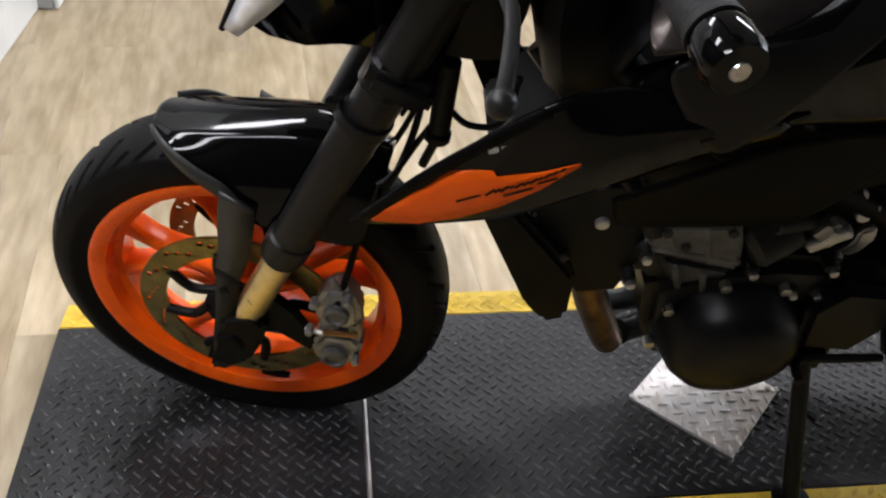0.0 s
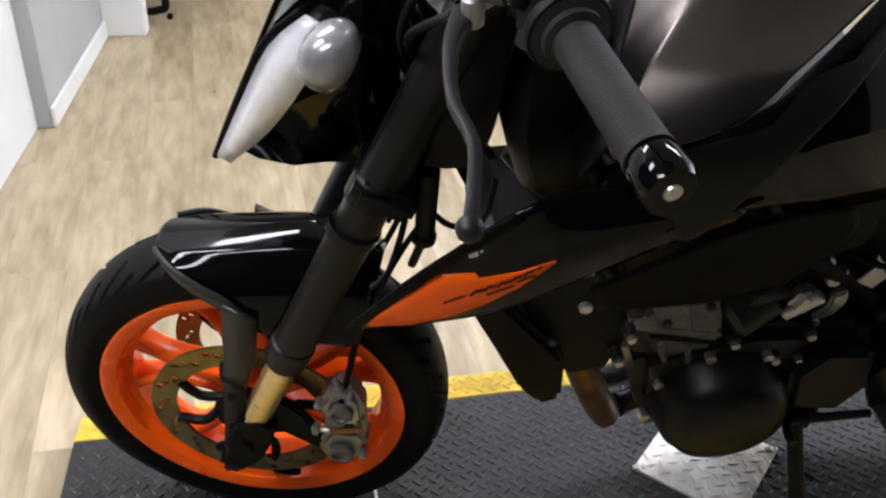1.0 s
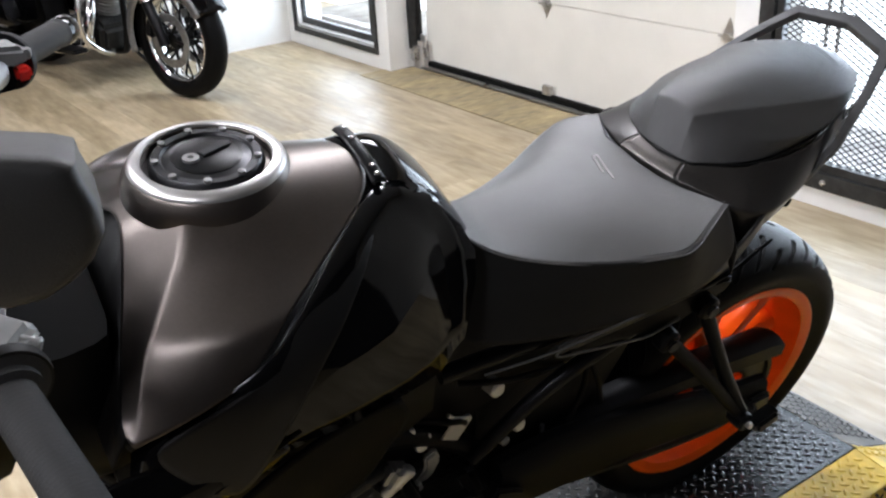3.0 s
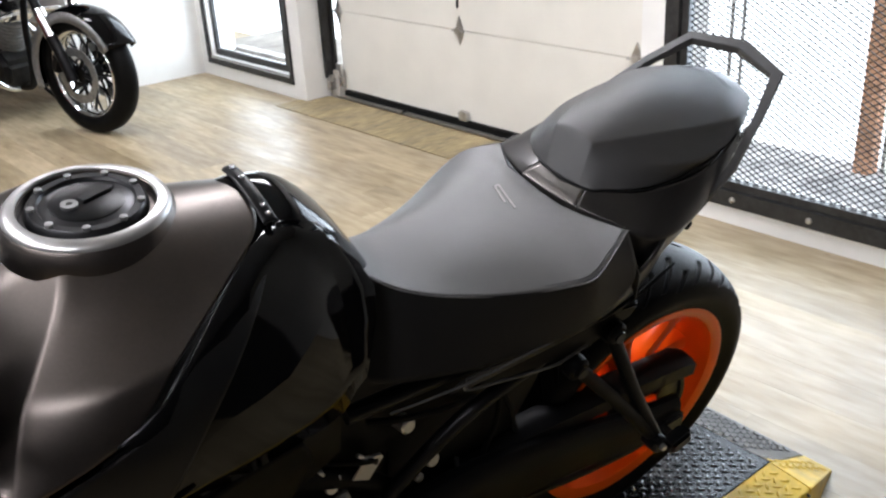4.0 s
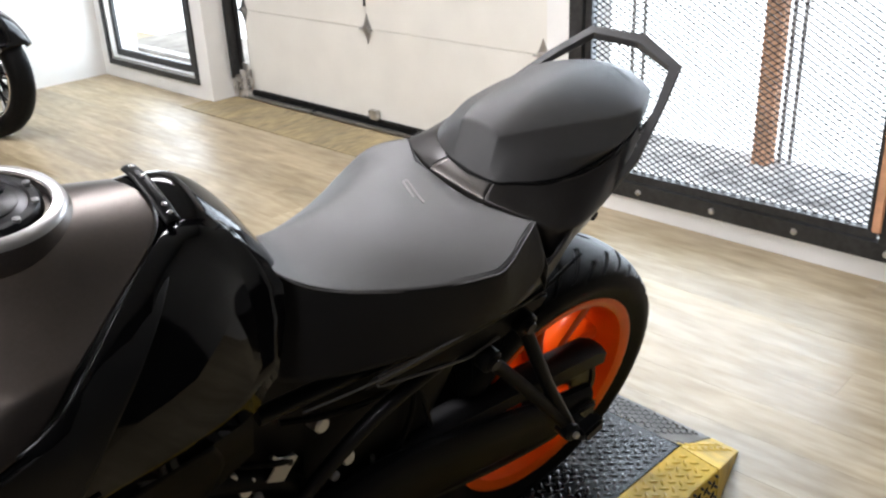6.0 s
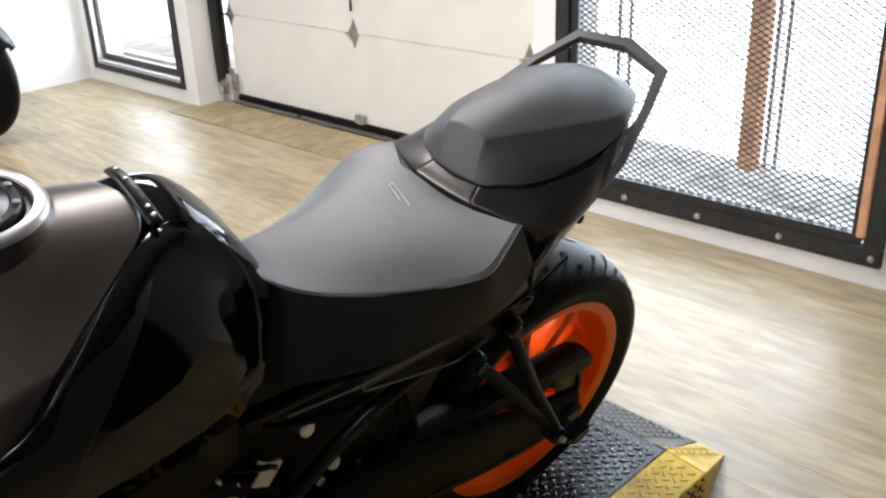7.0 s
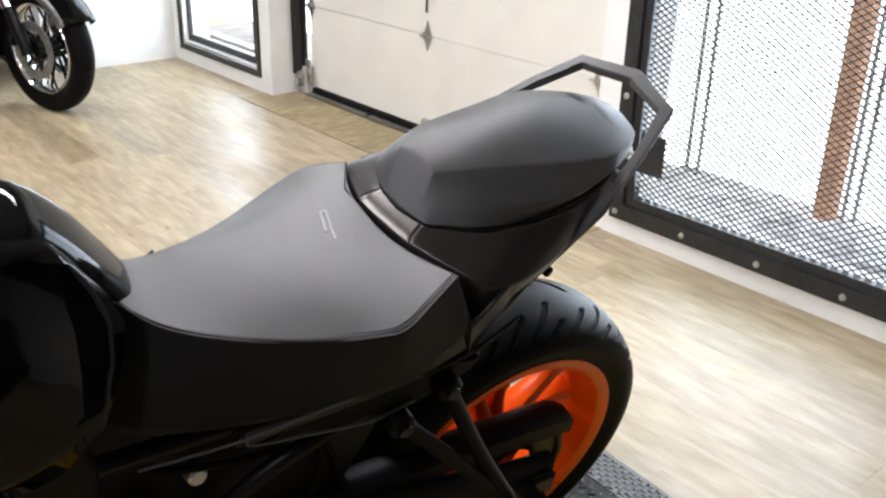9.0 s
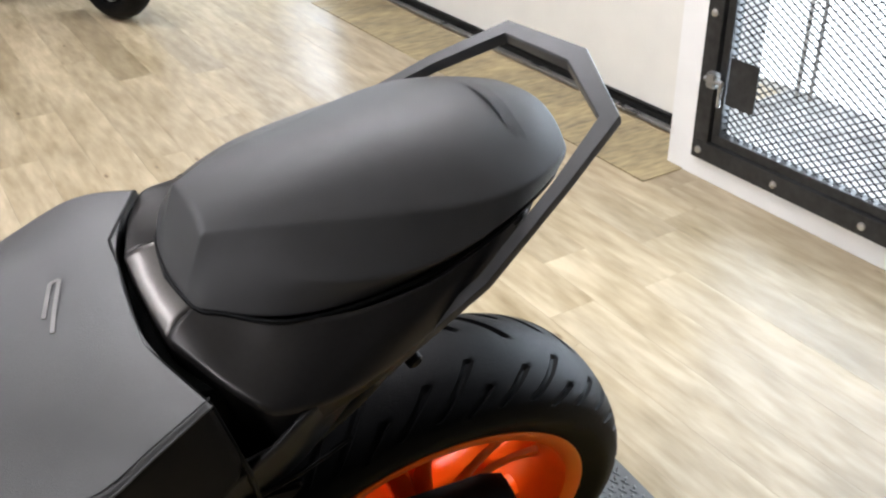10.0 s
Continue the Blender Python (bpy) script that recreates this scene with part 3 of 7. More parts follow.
def treads(name, x0, x1, y0, y1, material, surface):
    bm = bmesh.new()
    step = 0.0140       # bars stand on a lattice turned by 45 degrees, each pointing at its neighbour's middle
    for i in range(int((x1 - x0) / step)):
        for j in range(int((y1 - y0) / step)):
            if (i + j) % 2:
                continue
            x, y = x0 + (i + 0.7) * step, y0 + (j + 0.7) * step
            at, normal, ex, ey = surface(x, y)
            a = radians(45 if j % 2 else -45)
            lug(bm, at, normal, (ex * math.cos(a) + ey * math.sin(a)).normalized())
    ob = part(name, bm, material, platform, angle=60)
    ob["kind"] = "stuff"
    return ob


def deck_surface(x, y):
    p = deck(x, y)
    ex, ey = (deck(x + 0.1, y) - p).normalized(), (deck(x, y + 0.1) - p).normalized()
    return p, ex.cross(ey), ex, ey


def ramp_surface(x, y):
    k = (x - X1) / (X2 - X1)
    a, b, c = deck(X1, y), deck(X2, y), deck(X1, y + 0.1)
    b.z = 0.004
    ex, ey = (b - a).normalized(), (c - a).normalized()
    return a + (b - a) * k, ex.cross(ey), ex, ey


def near_surface(x, y):
    k = (YN1 - y) / (YN1 - YN)
    p, n, ex, ey = deck_surface(x, y)
    p.z -= 0.012 * k
    return p, n, ex, ey


treads("tread", X0 + 0.01, SEAM - 0.01, YN1 + 0.01, YF1 - 0.005, "tread", deck_surface)
treads("tread", SEAM + 0.01, X1 - 0.01, YN1 + 0.01, YF1 - 0.005, "tread", deck_surface)
treads("tread", X1 + 0.008, X2 - 0.02, -0.24, 0.11, "tread", ramp_surface)
treads("tread", X1 + 0.008, X2 - 0.03, -0.335, -0.29, "yellow", ramp_surface)
treads("tread", X0 + 0.01, X1 - 0.01, YN + 0.01, YN1 - 0.005, "yellow", near_surface)
treads("tread", X0 + 0.01, X1 - 0.01, YF1 + 0.005, YF - 0.005, "yellow", deck_surface)
# the near side's upright face has tread bars as well
bm = bmesh.new()
for i in range(int((X1 - X0) / 0.0140)):
    for j in range(9):
        p = deck(X0 + (i + 0.7) * 0.0140, YN)
        z = p.z - 0.026 - 0.0140 * j
        if z < 0.014 or (i + j) % 2:
            continue
        a = radians(45 if j % 2 else -45)
        lug(bm, Vector((p.x, p.y - 0.0005, z)), Vector((0, -1, 0)), Vector((math.cos(a), 0, math.sin(a))))
part("side_tread", bm, "tread", platform, angle=60)["kind"] = "stuff"

# bright diamond-shaped tread plate let into the deck
patch = new("patch_plate")
patch.matrix_basis = Matrix.Identity(4)
tagged(patch, "bright bare aluminium tread plate square lying cornerwise on the platform", "metal plate")
A, B, C = Vector((0.626, -0.063, 0)), Vector((0.900, -0.049, 0)), Vector((0.764, -0.205, 0))
centre = (A + B) / 2
half = (B - A).length / 2
ring = []
for k, d in enumerate(((-1, 0), (0, -1), (1, 0), (0, 1))):
    e = (B - A).normalized()
    g = Vector((-e.y, e.x, 0))
    q = centre + e * half * d[0] + g * half * 1.04 * d[1]
    ring.append(Vector((q.x, q.y, 0.0459 + 0.04537 * q.x)))
bm = bmesh.new()
lo = [bm.verts.new(q + Vector((0, 0, 0.0005))) for q in ring]
hi = [bm.verts.new(q + Vector((0, 0, 0.0055))) for q in ring]
bm.faces.new(hi)
bm.faces.new(list(reversed(lo)))
for i in range(4):
    bm.faces.new((lo[i], lo[(i + 1) % 4], hi[(i + 1) % 4], hi[i]))
bmesh.ops.recalc_face_normals(bm, faces=bm.faces)
part("sheet", bm, "bright", patch)
bm = bmesh.new()
up = (ring[1] - ring[0]).cross(ring[2] - ring[0]).normalized()
ea, eb = (ring[1] - ring[0]).normalized(), (ring[3] - ring[0]).normalized()
la, lb = (ring[1] - ring[0]).length, (ring[3] - ring[0]).length
for i in range(13):
    for j in range(13):
        if (i + j) % 2:
            continue
        a = radians(45 if j % 2 else -45)
        lug(bm, ring[0] + ea * la * (i + 0.5) / 13 + eb * lb * (j + 0.5) / 13 + up * 0.0055, up, (ea * math.cos(a) + eb * math.sin(a)).normalized())
part("tread", bm, "bright", patch, angle=60)["kind"] = "stuff"
for q in ring:
    w = q + (centre + Vector((0, 0, q.z)) - q) * 0.09
    for dx in (-0.008, 0.008):
        part("rivet", lathe([(0.006, 0), (0.005, 0.002)], Matrix.Translation((w.x + dx, w.y, w.z + 0.006)), 10), "steel", patch)

# ---- the motorcycle ----
BIKE = LIFT @ Matrix.Rotation(0.26967, 4, "X")      # leaning on its side stand; x to its rear, y to its right, z up
bike = new("motorcycle")
bike.matrix_basis = BIKE
tagged(bike, "black naked sport motorcycle with orange wheels leaning on its side stand", "motorcycle")
AXIS = Vector((math.sin(radians(24)), 0, math.cos(radians(24))))
PIVOT = Vector((0.035, 0, 0.298))
STEER = Matrix.Translation(PIVOT) @ Matrix.Rotation(-0.195, 4, AXIS) @ Matrix.Translation(-PIVOT)
FA, RA = Vector((0, 0, 0.298)), Vector((1.476, 0, 0.315))       # axles


TAIL = Matrix.Translation((0.8, 0, 0)) @ Matrix.Rotation(0.038, 4, "Z") @ Matrix.Translation((-0.8, 0, 0))   # the seat unit sits a touch askew


def tpart(name, bm, material, parent=None, label="", **kw):
    """A part of the seat unit."""
    return part(name, bm, material, parent or bike, label, m=None if parent else TAIL, **kw)


def fpart(name, bm, material, parent=None, label="", **kw):
    """A part that turns with the handlebar."""
    return part(name, bm, material, parent or bike, label, m=None if parent else STEER, **kw)


def wheel_pose(c):
    return Matrix.Translation(c) @ Matrix.Rotation(radians(90), 4, "X")     # local z = -y: towards the left side


def tyre(c, ro, half, rb, hb, pitches, sweep):
    """A tyre whose tread columns are swept back, so that its grooves run cleanly along them."""
    per, nv = 26, 60
    nu = pitches * per
    prof = []
    for j in range(nv + 1):
        t = -1 + 2 * j / nv
        a = t * math.pi / 2
        crown_y = half * math.sin(a * 0.99)
        r = ro - (half * 0.78) * (1 - math.cos(a * 0.98)) * 0.62
        if abs(t) > 0.72:
            k = (abs(t) - 0.72) / 0.28
            r0 = ro - (half * 0.78) * (1 - math.cos(0.72 * math.pi / 2 * 0.98)) * 0.62
            y0 = half * math.sin(0.72 * math.pi / 2 * 0.99)
            r = r0 + (rb - r0) * k
            crown_y = math.copysign(y0 + (half - y0) * math.sin(min(k * 2.2, 1) * math.pi / 2) - (half - hb) * max(k - 0.45, 0) / 0.55, t)
        prof.append((r, crown_y, t))
    bm = bmesh.new()
    rows = []
    for i in range(nu):
        row = []
        for r, y, t in prof:
            u = abs(t)
            a = 2 * math.pi * i / nu + sweep * u ** 1.3
            k = (i + (per // 2 if t > 0 else 0)) % per
            cut = 0.0045 if (k in (0, 1) and 0.10 < u < 0.66) or (k in (9, 10) and 0.24 < u < 0.70) or (k in (17, 18) and 0.40 < u < 0.72) else 0.0
            row.append(bm.verts.new((c[0] + (r - cut) * math.cos(a), c[1] + y, c[2] + (r - cut) * math.sin(a))))
        rows.append(row)
    for i in range(nu):
        a, b = rows[i], rows[(i + 1) % nu]
        for j in range(nv):
            bm.faces.new((a[j], a[j + 1], b[j + 1], b[j]))
    bmesh.ops.recalc_face_normals(bm, faces=bm.faces)
    return bm


def rim(c, half):
    """The barrel of a cast wheel, with its lips."""
    m = wheel_pose(c)
    bm = lathe([(0.231, -half), (0.231, -half + 0.004), (0.216, -half + 0.012), (0.209, -half + 0.03), (0.203, -0.018), (0.203, 0.018), (0.209, half - 0.03), (0.216, half - 0.012), (0.231, half - 0.004), (0.231, half),
                (0.224, half + 0.001), (0.208, half - 0.006), (0.202, half - 0.026), (0.192, 0.022), (0.192, -0.022), (0.202, -half + 0.026), (0.208, -half + 0.006), (0.224, -half - 0.001)], m, 96, closed=True)
    return bm


def wheel_inside(c, wheel, hubr, hubw, pairs, spread, sw):
    """Hub and paired cast spokes of a wheel."""
    m = wheel_pose(c)
    part("hub", lathe([(0.012, -hubw), (hubr, -hubw), (hubr, -hubw + 0.01), (hubr * 0.85, 0), (hubr, hubw - 0.01), (hubr, hubw), (0.012, hubw)], m, 40, closed=True), "orange", wheel)
    for k in range(pairs):
        for sgn in (-1, 1):
            a0 = 2 * math.pi * (k + 0.347) / pairs
            a1 = a0 + sgn * spread
            rings = []
            for rr, a, w, h in ((hubr * 0.8, a0 + sgn * 0.22, sw * 1.25, hubw * 0.75), (0.10, (a0 * 0.55 + a1 * 0.45) + sgn * 0.04, sw, 0.024), (0.155, a0 * 0.25 + a1 * 0.75, sw * 0.95, 0.020), (0.196, a1, sw * 1.45, 0.022)):
                ca, sa = math.cos(a), math.sin(a)
                ring = []
                for q in range(8):
                    t = 2 * math.pi * q / 8
                    u, v = w * math.copysign(abs(math.cos(t)) ** 0.6, math.cos(t)), h * math.copysign(abs(math.sin(t)) ** 0.6, math.sin(t))
                    ring.append(m @ Vector((rr * ca - u * sa, rr * sa + u * ca, v)))
                rings.append(ring)
            part("spoke", hull(rings, 2), "orange", wheel)


def disc(c, y, ro, ri, parent, name="brake_disc"):
    """A drilled brake disc: ring with holes round the edge, on a carrier with arms."""
    m = wheel_pose((c[0], y, c[2]))
    bm = bmesh.new()
    n, t = 180, 0.0025
    radii = [ri, ri + (ro - ri) * 0.25, ri + (ro - ri) * 0.45, ri + (ro - ri) * 0.65, ri + (ro - ri) * 0.85, ro]
    for side in (-t, t):
        vs = [[bm.verts.new(m @ Vector((r * math.cos(2 * math.pi * k / n), r * math.sin(2 * math.pi * k / n), side))) for k in range(n)] for r in radii]
        for j in range(5):
            for k in range(n):
                hole = (j == 1 and k % 12 in (0, 1)) or (j == 3 and k % 12 in (6, 7)) or (j == 2 and k % 12 in (3, 4))
                if hole:
                    continue
                f = (vs[j][k], vs[j][(k + 1) % n], vs[j + 1][(k + 1) % n], vs[j + 1][k])
                bm.faces.new(f if side > 0 else f[::-1])
        if side < 0:
            low = vs
        else:
            for a, b in ((low[0], vs[0]), (low[-1], vs[-1])):
                for k in range(n):
                    bm.faces.new((a[k], a[(k + 1) % n], b[(k + 1) % n], b[k]))
    bmesh.ops.recalc_face_normals(bm, faces=bm.faces)
    d = part(name, bm, "disc", parent, "drilled brake disc with brassy sheen")
    bm = lathe([(0.035, -0.004), (0.055, -0.004), (0.055, 0.004), (0.035, 0.004)], m, 40, closed=True)
    part("carrier", bm, "black", d, "black disc carrier")
    for k in range(8):
        a = 2 * math.pi * k / 8
        bm = tube([m @ Vector((0.05 * math.cos(a), 0.05 * math.sin(a), 0)), m @ Vector((0.08 * math.cos(a + 0.35), 0.08 * math.sin(a + 0.35), 0)), m @ Vector(((ri + 0.006) * math.cos(a + 0.2), (ri + 0.006) * math.sin(a + 0.2), 0))], 0.0075, 8, 3)
        part("carrier_arm", bm, "cable", d)
    return d


# front wheel
fw = fpart("front_wheel", rim(FA, 0.053), "orange", None, "orange cast front wheel")
wheel_inside(FA, fw, 0.034, 0.05, 5, 0.25, 0.011)
part("tyre", tyre(FA, 0.294, 0.059, 0.229, 0.050, 15, 0.34), "rubber", fw, "grooved black sport tyre")
disc(FA, -0.066, 0.150, 0.112, fw)
disc(FA, 0.066, 0.150, 0.112, fw)
part("axle", rod((0, -0.115, 0.298), (0, 0.115, 0.298), 0.011, 16), "steel", fw)
part("balance_weight", block(0.05, 0.012, 0.012, Matrix.Translation((0.03, -0.036, 0.298 - 0.199)) @ Matrix.Rotation(0.15, 4, "Y"), 0.003), "cable", fw, "black stick-on balance weight")

# rear wheel
rw = part("rear_wheel", rim(RA, 0.076), "orange", bike, "orange cast rear wheel")
wheel_inside(RA, rw, 0.045, 0.06, 5, 0.30, 0.016)
part("tyre", tyre(RA, 0.309, 0.086, 0.229, 0.074, 14, 0.42), "rubber", rw, "wide grooved black sport tyre")
disc(RA, 0.075, 0.120, 0.085, rw)
m = wheel_pose((RA.x, -0.088, RA.z))
prof = []
bm = bmesh.new()
n = 84
vs = []
for side in (-0.003, 0.003):
    vs.append([[bm.verts.new(m @ Vector(((r + (0.006 if ring and k % 2 else 0)) * math.cos(2 * math.pi * k / n), (r + (0.006 if ring and k % 2 else 0)) * math.sin(2 * math.pi * k / n), side))) for k in range(n)] for ring, r in enumerate((0.045, 0.103))])
for k in range(n):
    q = (k + 1) % n
    bm.faces.new((vs[0][0][k], vs[0][0][q], vs[0][1][q], vs[0][1][k]))
    bm.faces.new((vs[1][0][k], vs[1][1][k], vs[1][1][q], vs[1][0][q]))
    bm.faces.new((vs[0][1][k], vs[0][1][q], vs[1][1][q], vs[1][1][k]))
    bm.faces.new((vs[0][0][k], vs[1][0][k], vs[1][0][q], vs[0][0][q]))
part("sprocket", bm, "dalu", rw, "dark toothed rear sprocket")

# fork
for y in (-0.105, 0.096):
    bm = rod((0.074, y, 0.468), (0.345, y, 1.09), 0.0275, 28)
    rod((0.078, y, 0.478), (0.096, y, 0.52), 0.0305, 28, bm)
    leg = fpart("fork_leg", bm, "fork", None, "matte black upside-down fork leg")
    part("stanchion", rod((0.018, y, 0.335), (0.082, y, 0.485), 0.0215, 28), "gold", leg, "gold fork stanchion")
    s = -1 if y < 0 else 1
    bm = prism([(-0.045, 0.235), (-0.018, 0.225), (0.02, 0.25), (0.042, 0.30), (0.055, 0.345), (0.03, 0.365), (-0.01, 0.35), (-0.025, 0.30)], y - 0.024, y + 0.024, 0.008)
    rod((-0.002, y - 0.03, 0.298), (-0.002, y + 0.03, 0.298), 0.022, 20, bm)
    part("axle_lug", bm, "satin", leg, "black axle clamp")
    bm = prism([(0.03, 0.33), (0.075, 0.30), (0.11, 0.275), (0.12, 0.30), (0.09, 0.36), (0.05, 0.40)], y - 0.004, y + 0.012, 0.004)
    part("caliper_mount", bm, "satin", leg)
    bm = lathe([(0.0285, -0.006), (0.033, -0.006), (0.033, 0.008), (0.0285, 0.008)], Matrix.Translation((0.182, y, 0.722)) @ AXIS.to_track_quat("Z", "Y").to_matrix().to_4x4(), 28, closed=True)
    block(0.02, 0.012, 0.016, Matrix.Translation((0.150, y, 0.735)), 0.003, bm)
    part("clamp_ring", bm, "black", leg)
for z, x, t, name in ((0.785, 0.21, 0.035, "lower_yoke"), (1.04, 0.322, 0.028, "upper_yoke")):
    bm = block(0.075, 0.28, t, Matrix.Translation((x + 0.012, 0, z)) @ Matrix.Rotation(radians(24), 4, "Y"), 0.010)
    for y in (-0.105, 0.105):
        rod(Vector((x, y, z)) - AXIS * t * 0.7, Vector((x, y, z)) + AXIS * t * 0.7, 0.0300 if z < 0.9 else 0.036, 24, bm)
    fpart(name, bm, "black")

# brake calipers and hoses
for y in (-0.098, 0.098):
    s = -1 if y < 0 else 1
    bm = prism([(0.110, 0.300), (0.118, 0.262), (0.146, 0.248), (0.176, 0.275), (0.186, 0.318), (0.172, 0.336), (0.128, 0.332)], y - 0.020, y + 0.026, 0.008)
    prism([(0.122, 0.350), (0.168, 0.346), (0.182, 0.362), (0.180, 0.402), (0.160, 0.432), (0.134, 0.424), (0.116, 0.388)], y - 0.018, y + 0.024, 0.008, bm)
    prism([(0.120, 0.318), (0.148, 0.312), (0.150, 0.366), (0.126, 0.368)], y - 0.014, y + 0.014, 0.005, bm)
    prism([(0.162, 0.322), (0.182, 0.322), (0.180, 0.362), (0.166, 0.362)], y - 0.016, y + 0.020, 0.005, bm)
    cal = fpart("brake_caliper", bm, "alu", None, "grey cast four-piston brake caliper")
    for px, pz, pr in ((0.146, 0.292, 0.019), (0.150, 0.388, 0.018)):
        part("piston_cap", lathe([(pr, 0.0), (pr, 0.008), (pr * 0.7, 0.010), (pr * 0.62, 0.006), (pr * 0.2, 0.006)], Matrix.Translation((px, y + s * 0.022, pz)) @ Matrix.Rotation(radians(90 * -s), 4, "X"), 24), "calu", cal)
    for px, pz in ((0.112, 0.345), (0.176, 0.290), (0.166, 0.420), (0.120, 0.405)):
        part("bolt", rod((px, y + s * 0.014, pz), (px, y + s * 0.032, pz), 0.0055, 10), "perch", cal)
    part("bleed_nipple", rod((0.150, y + s * 0.012, 0.428), (0.143, y + s * 0.014, 0.450), 0.004, 8), "perch", cal)
    part("pad_pin", rod((0.104, y + s * 0.016, 0.338), (0.130, y + s * 0.020, 0.336), 0.004, 8), "ring", cal, "bright pad pin")
    part("pad_spring", block(0.050, 0.006, 0.010, Matrix.Translation((0.155, y + s * 0.020, 0.341)) @ Matrix.Rotation(-0.1, 4, "Y"), 0.002), "brown", cal, "brown tinted pad spring")
    part("brake_hose", tube([(0.150, y + s * 0.02, 0.40), (0.160, y * 0.95, 0.44), (0.175, y * 0.62, 0.50), (0.215, y * 0.5, 0.60), (0.235, y * 0.4, 0.68), (0.24, 0.02 * s, 0.76)], 0.0045, 8), "cable", cal)

# front mudguard: flat crown over the tyre, deep sides, matte lower edge running into the stays
# stations: lower edge, side, shoulder, ridge
GUARD = (((-0.088, -0.045, 0.618), (-0.091, -0.040, 0.621), (-0.095, -0.030, 0.623), (-0.099, 0, 0.622)), ((-0.063, -0.074, 0.614), (-0.063, -0.066, 0.620), (-0.066, -0.046, 0.626), (-0.070, 0, 0.627)),
         ((-0.030, -0.088, 0.595), (-0.026, -0.075, 0.611), (-0.020, -0.050, 0.628), (-0.020, 0, 0.634)), ((0.005, -0.093, 0.569), (0.012, -0.079, 0.601), (0.020, -0.051, 0.629), (0.020, 0, 0.637)),
         ((0.033, -0.097, 0.522), (0.048, -0.084, 0.578), (0.060, -0.051, 0.630), (0.060, 0, 0.640)), ((0.070, -0.097, 0.512), (0.087, -0.083, 0.574), (0.100, -0.050, 0.631), (0.100, 0, 0.642)),
         ((0.120, -0.093, 0.500), (0.132, -0.081, 0.560), (0.145, -0.049, 0.623), (0.145, 0, 0.635)), ((0.180, -0.086, 0.480), (0.185, -0.074, 0.530), (0.200, -0.046, 0.585), (0.205, 0, 0.598)))
dip = lambda x: 0.014 * min(max((0.09 - x) / 0.15, 0.0), 1.0)
rows = [[(x, y, z - dip(x)) for x, y, z in h] + [(x, -y, z - dip(x) - 0.022 * abs(y) / 0.05) for x, y, z in reversed(h[:-1])] for h in GUARD]      # it sits a little askew
fend = cage_part("front_mudguard", rows, "gloss", bike, "glossy black front mudguard", cols={2: 0.85, 4: 0.85, 0: 1.0, 6: 1.0}, rings={0: 1.0, 1: 0.7}, level=3, m=STEER)
for s in (-1, 1):
    g = [[(-0.092, s * 0.047, 0.613), (-0.091, s * 0.047, 0.625)], [(-0.064, s * 0.078, 0.608), (-0.062, s * 0.077, 0.622)], [(-0.033, s * 0.092, 0.586), (-0.027, s * 0.090, 0.603)], [(0.001, s * 0.097, 0.562), (0.010, s * 0.095, 0.580)], [(0.010, s * 0.099, 0.535), (0.038, s * 0.100, 0.548)]]
    g = [[(x, y, z - dip(x) * (0.6 if y < 0 else 1.0) - 0.4 * max(y, 0.0)) for x, y, z in row] for row in g]
    part("edge_trim", skin(g if s > 0 else [r[::-1] for r in g], 3, 4), "shell", fend, "matte grey edge of the mudguard", thick=0.004)
    g = [[(0.004, s * 0.098, 0.570), (0.046, s * 0.099, 0.545)], [(-0.003, s * 0.100, 0.520), (0.040, s * 0.101, 0.500)], [(-0.006, s * 0.103, 0.474), (0.031, s * 0.105, 0.455)], [(-0.012, s * 0.108, 0.440), (0.018, s * 0.110, 0.418)]]
    part("stay", skin(g if s > 0 else [r[::-1] for r in g], 3, 4), "shell", fend, "matte grey mudguard stay", thick=0.008)
    g = [[(-0.012, s * 0.1075, 0.440), (0.018, s * 0.1095, 0.418)], [(-0.020, s * 0.115, 0.35), (0.008, s * 0.117, 0.34)], [(-0.028, s * 0.120, 0.285), (0.000, s * 0.120, 0.285)], [(-0.034, s * 0.122, 0.226), (-0.004, s * 0.122, 0.236)]]
    leg = part("stay_leg", skin(g if s > 0 else [r[::-1] for r in g], 3, 4), "fork", fend, "satin black leg of the stay", thick=0.008)
    part("stay_hole", rod((-0.004, s * 0.111, 0.398), (-0.004, s * 0.1185, 0.398), 0.007, 12), "cable", leg)
    part("stay_bolt", rod((-0.018, s * 0.120, 0.244), (-0.018, s * 0.131, 0.244), 0.011, 14), "black", leg)

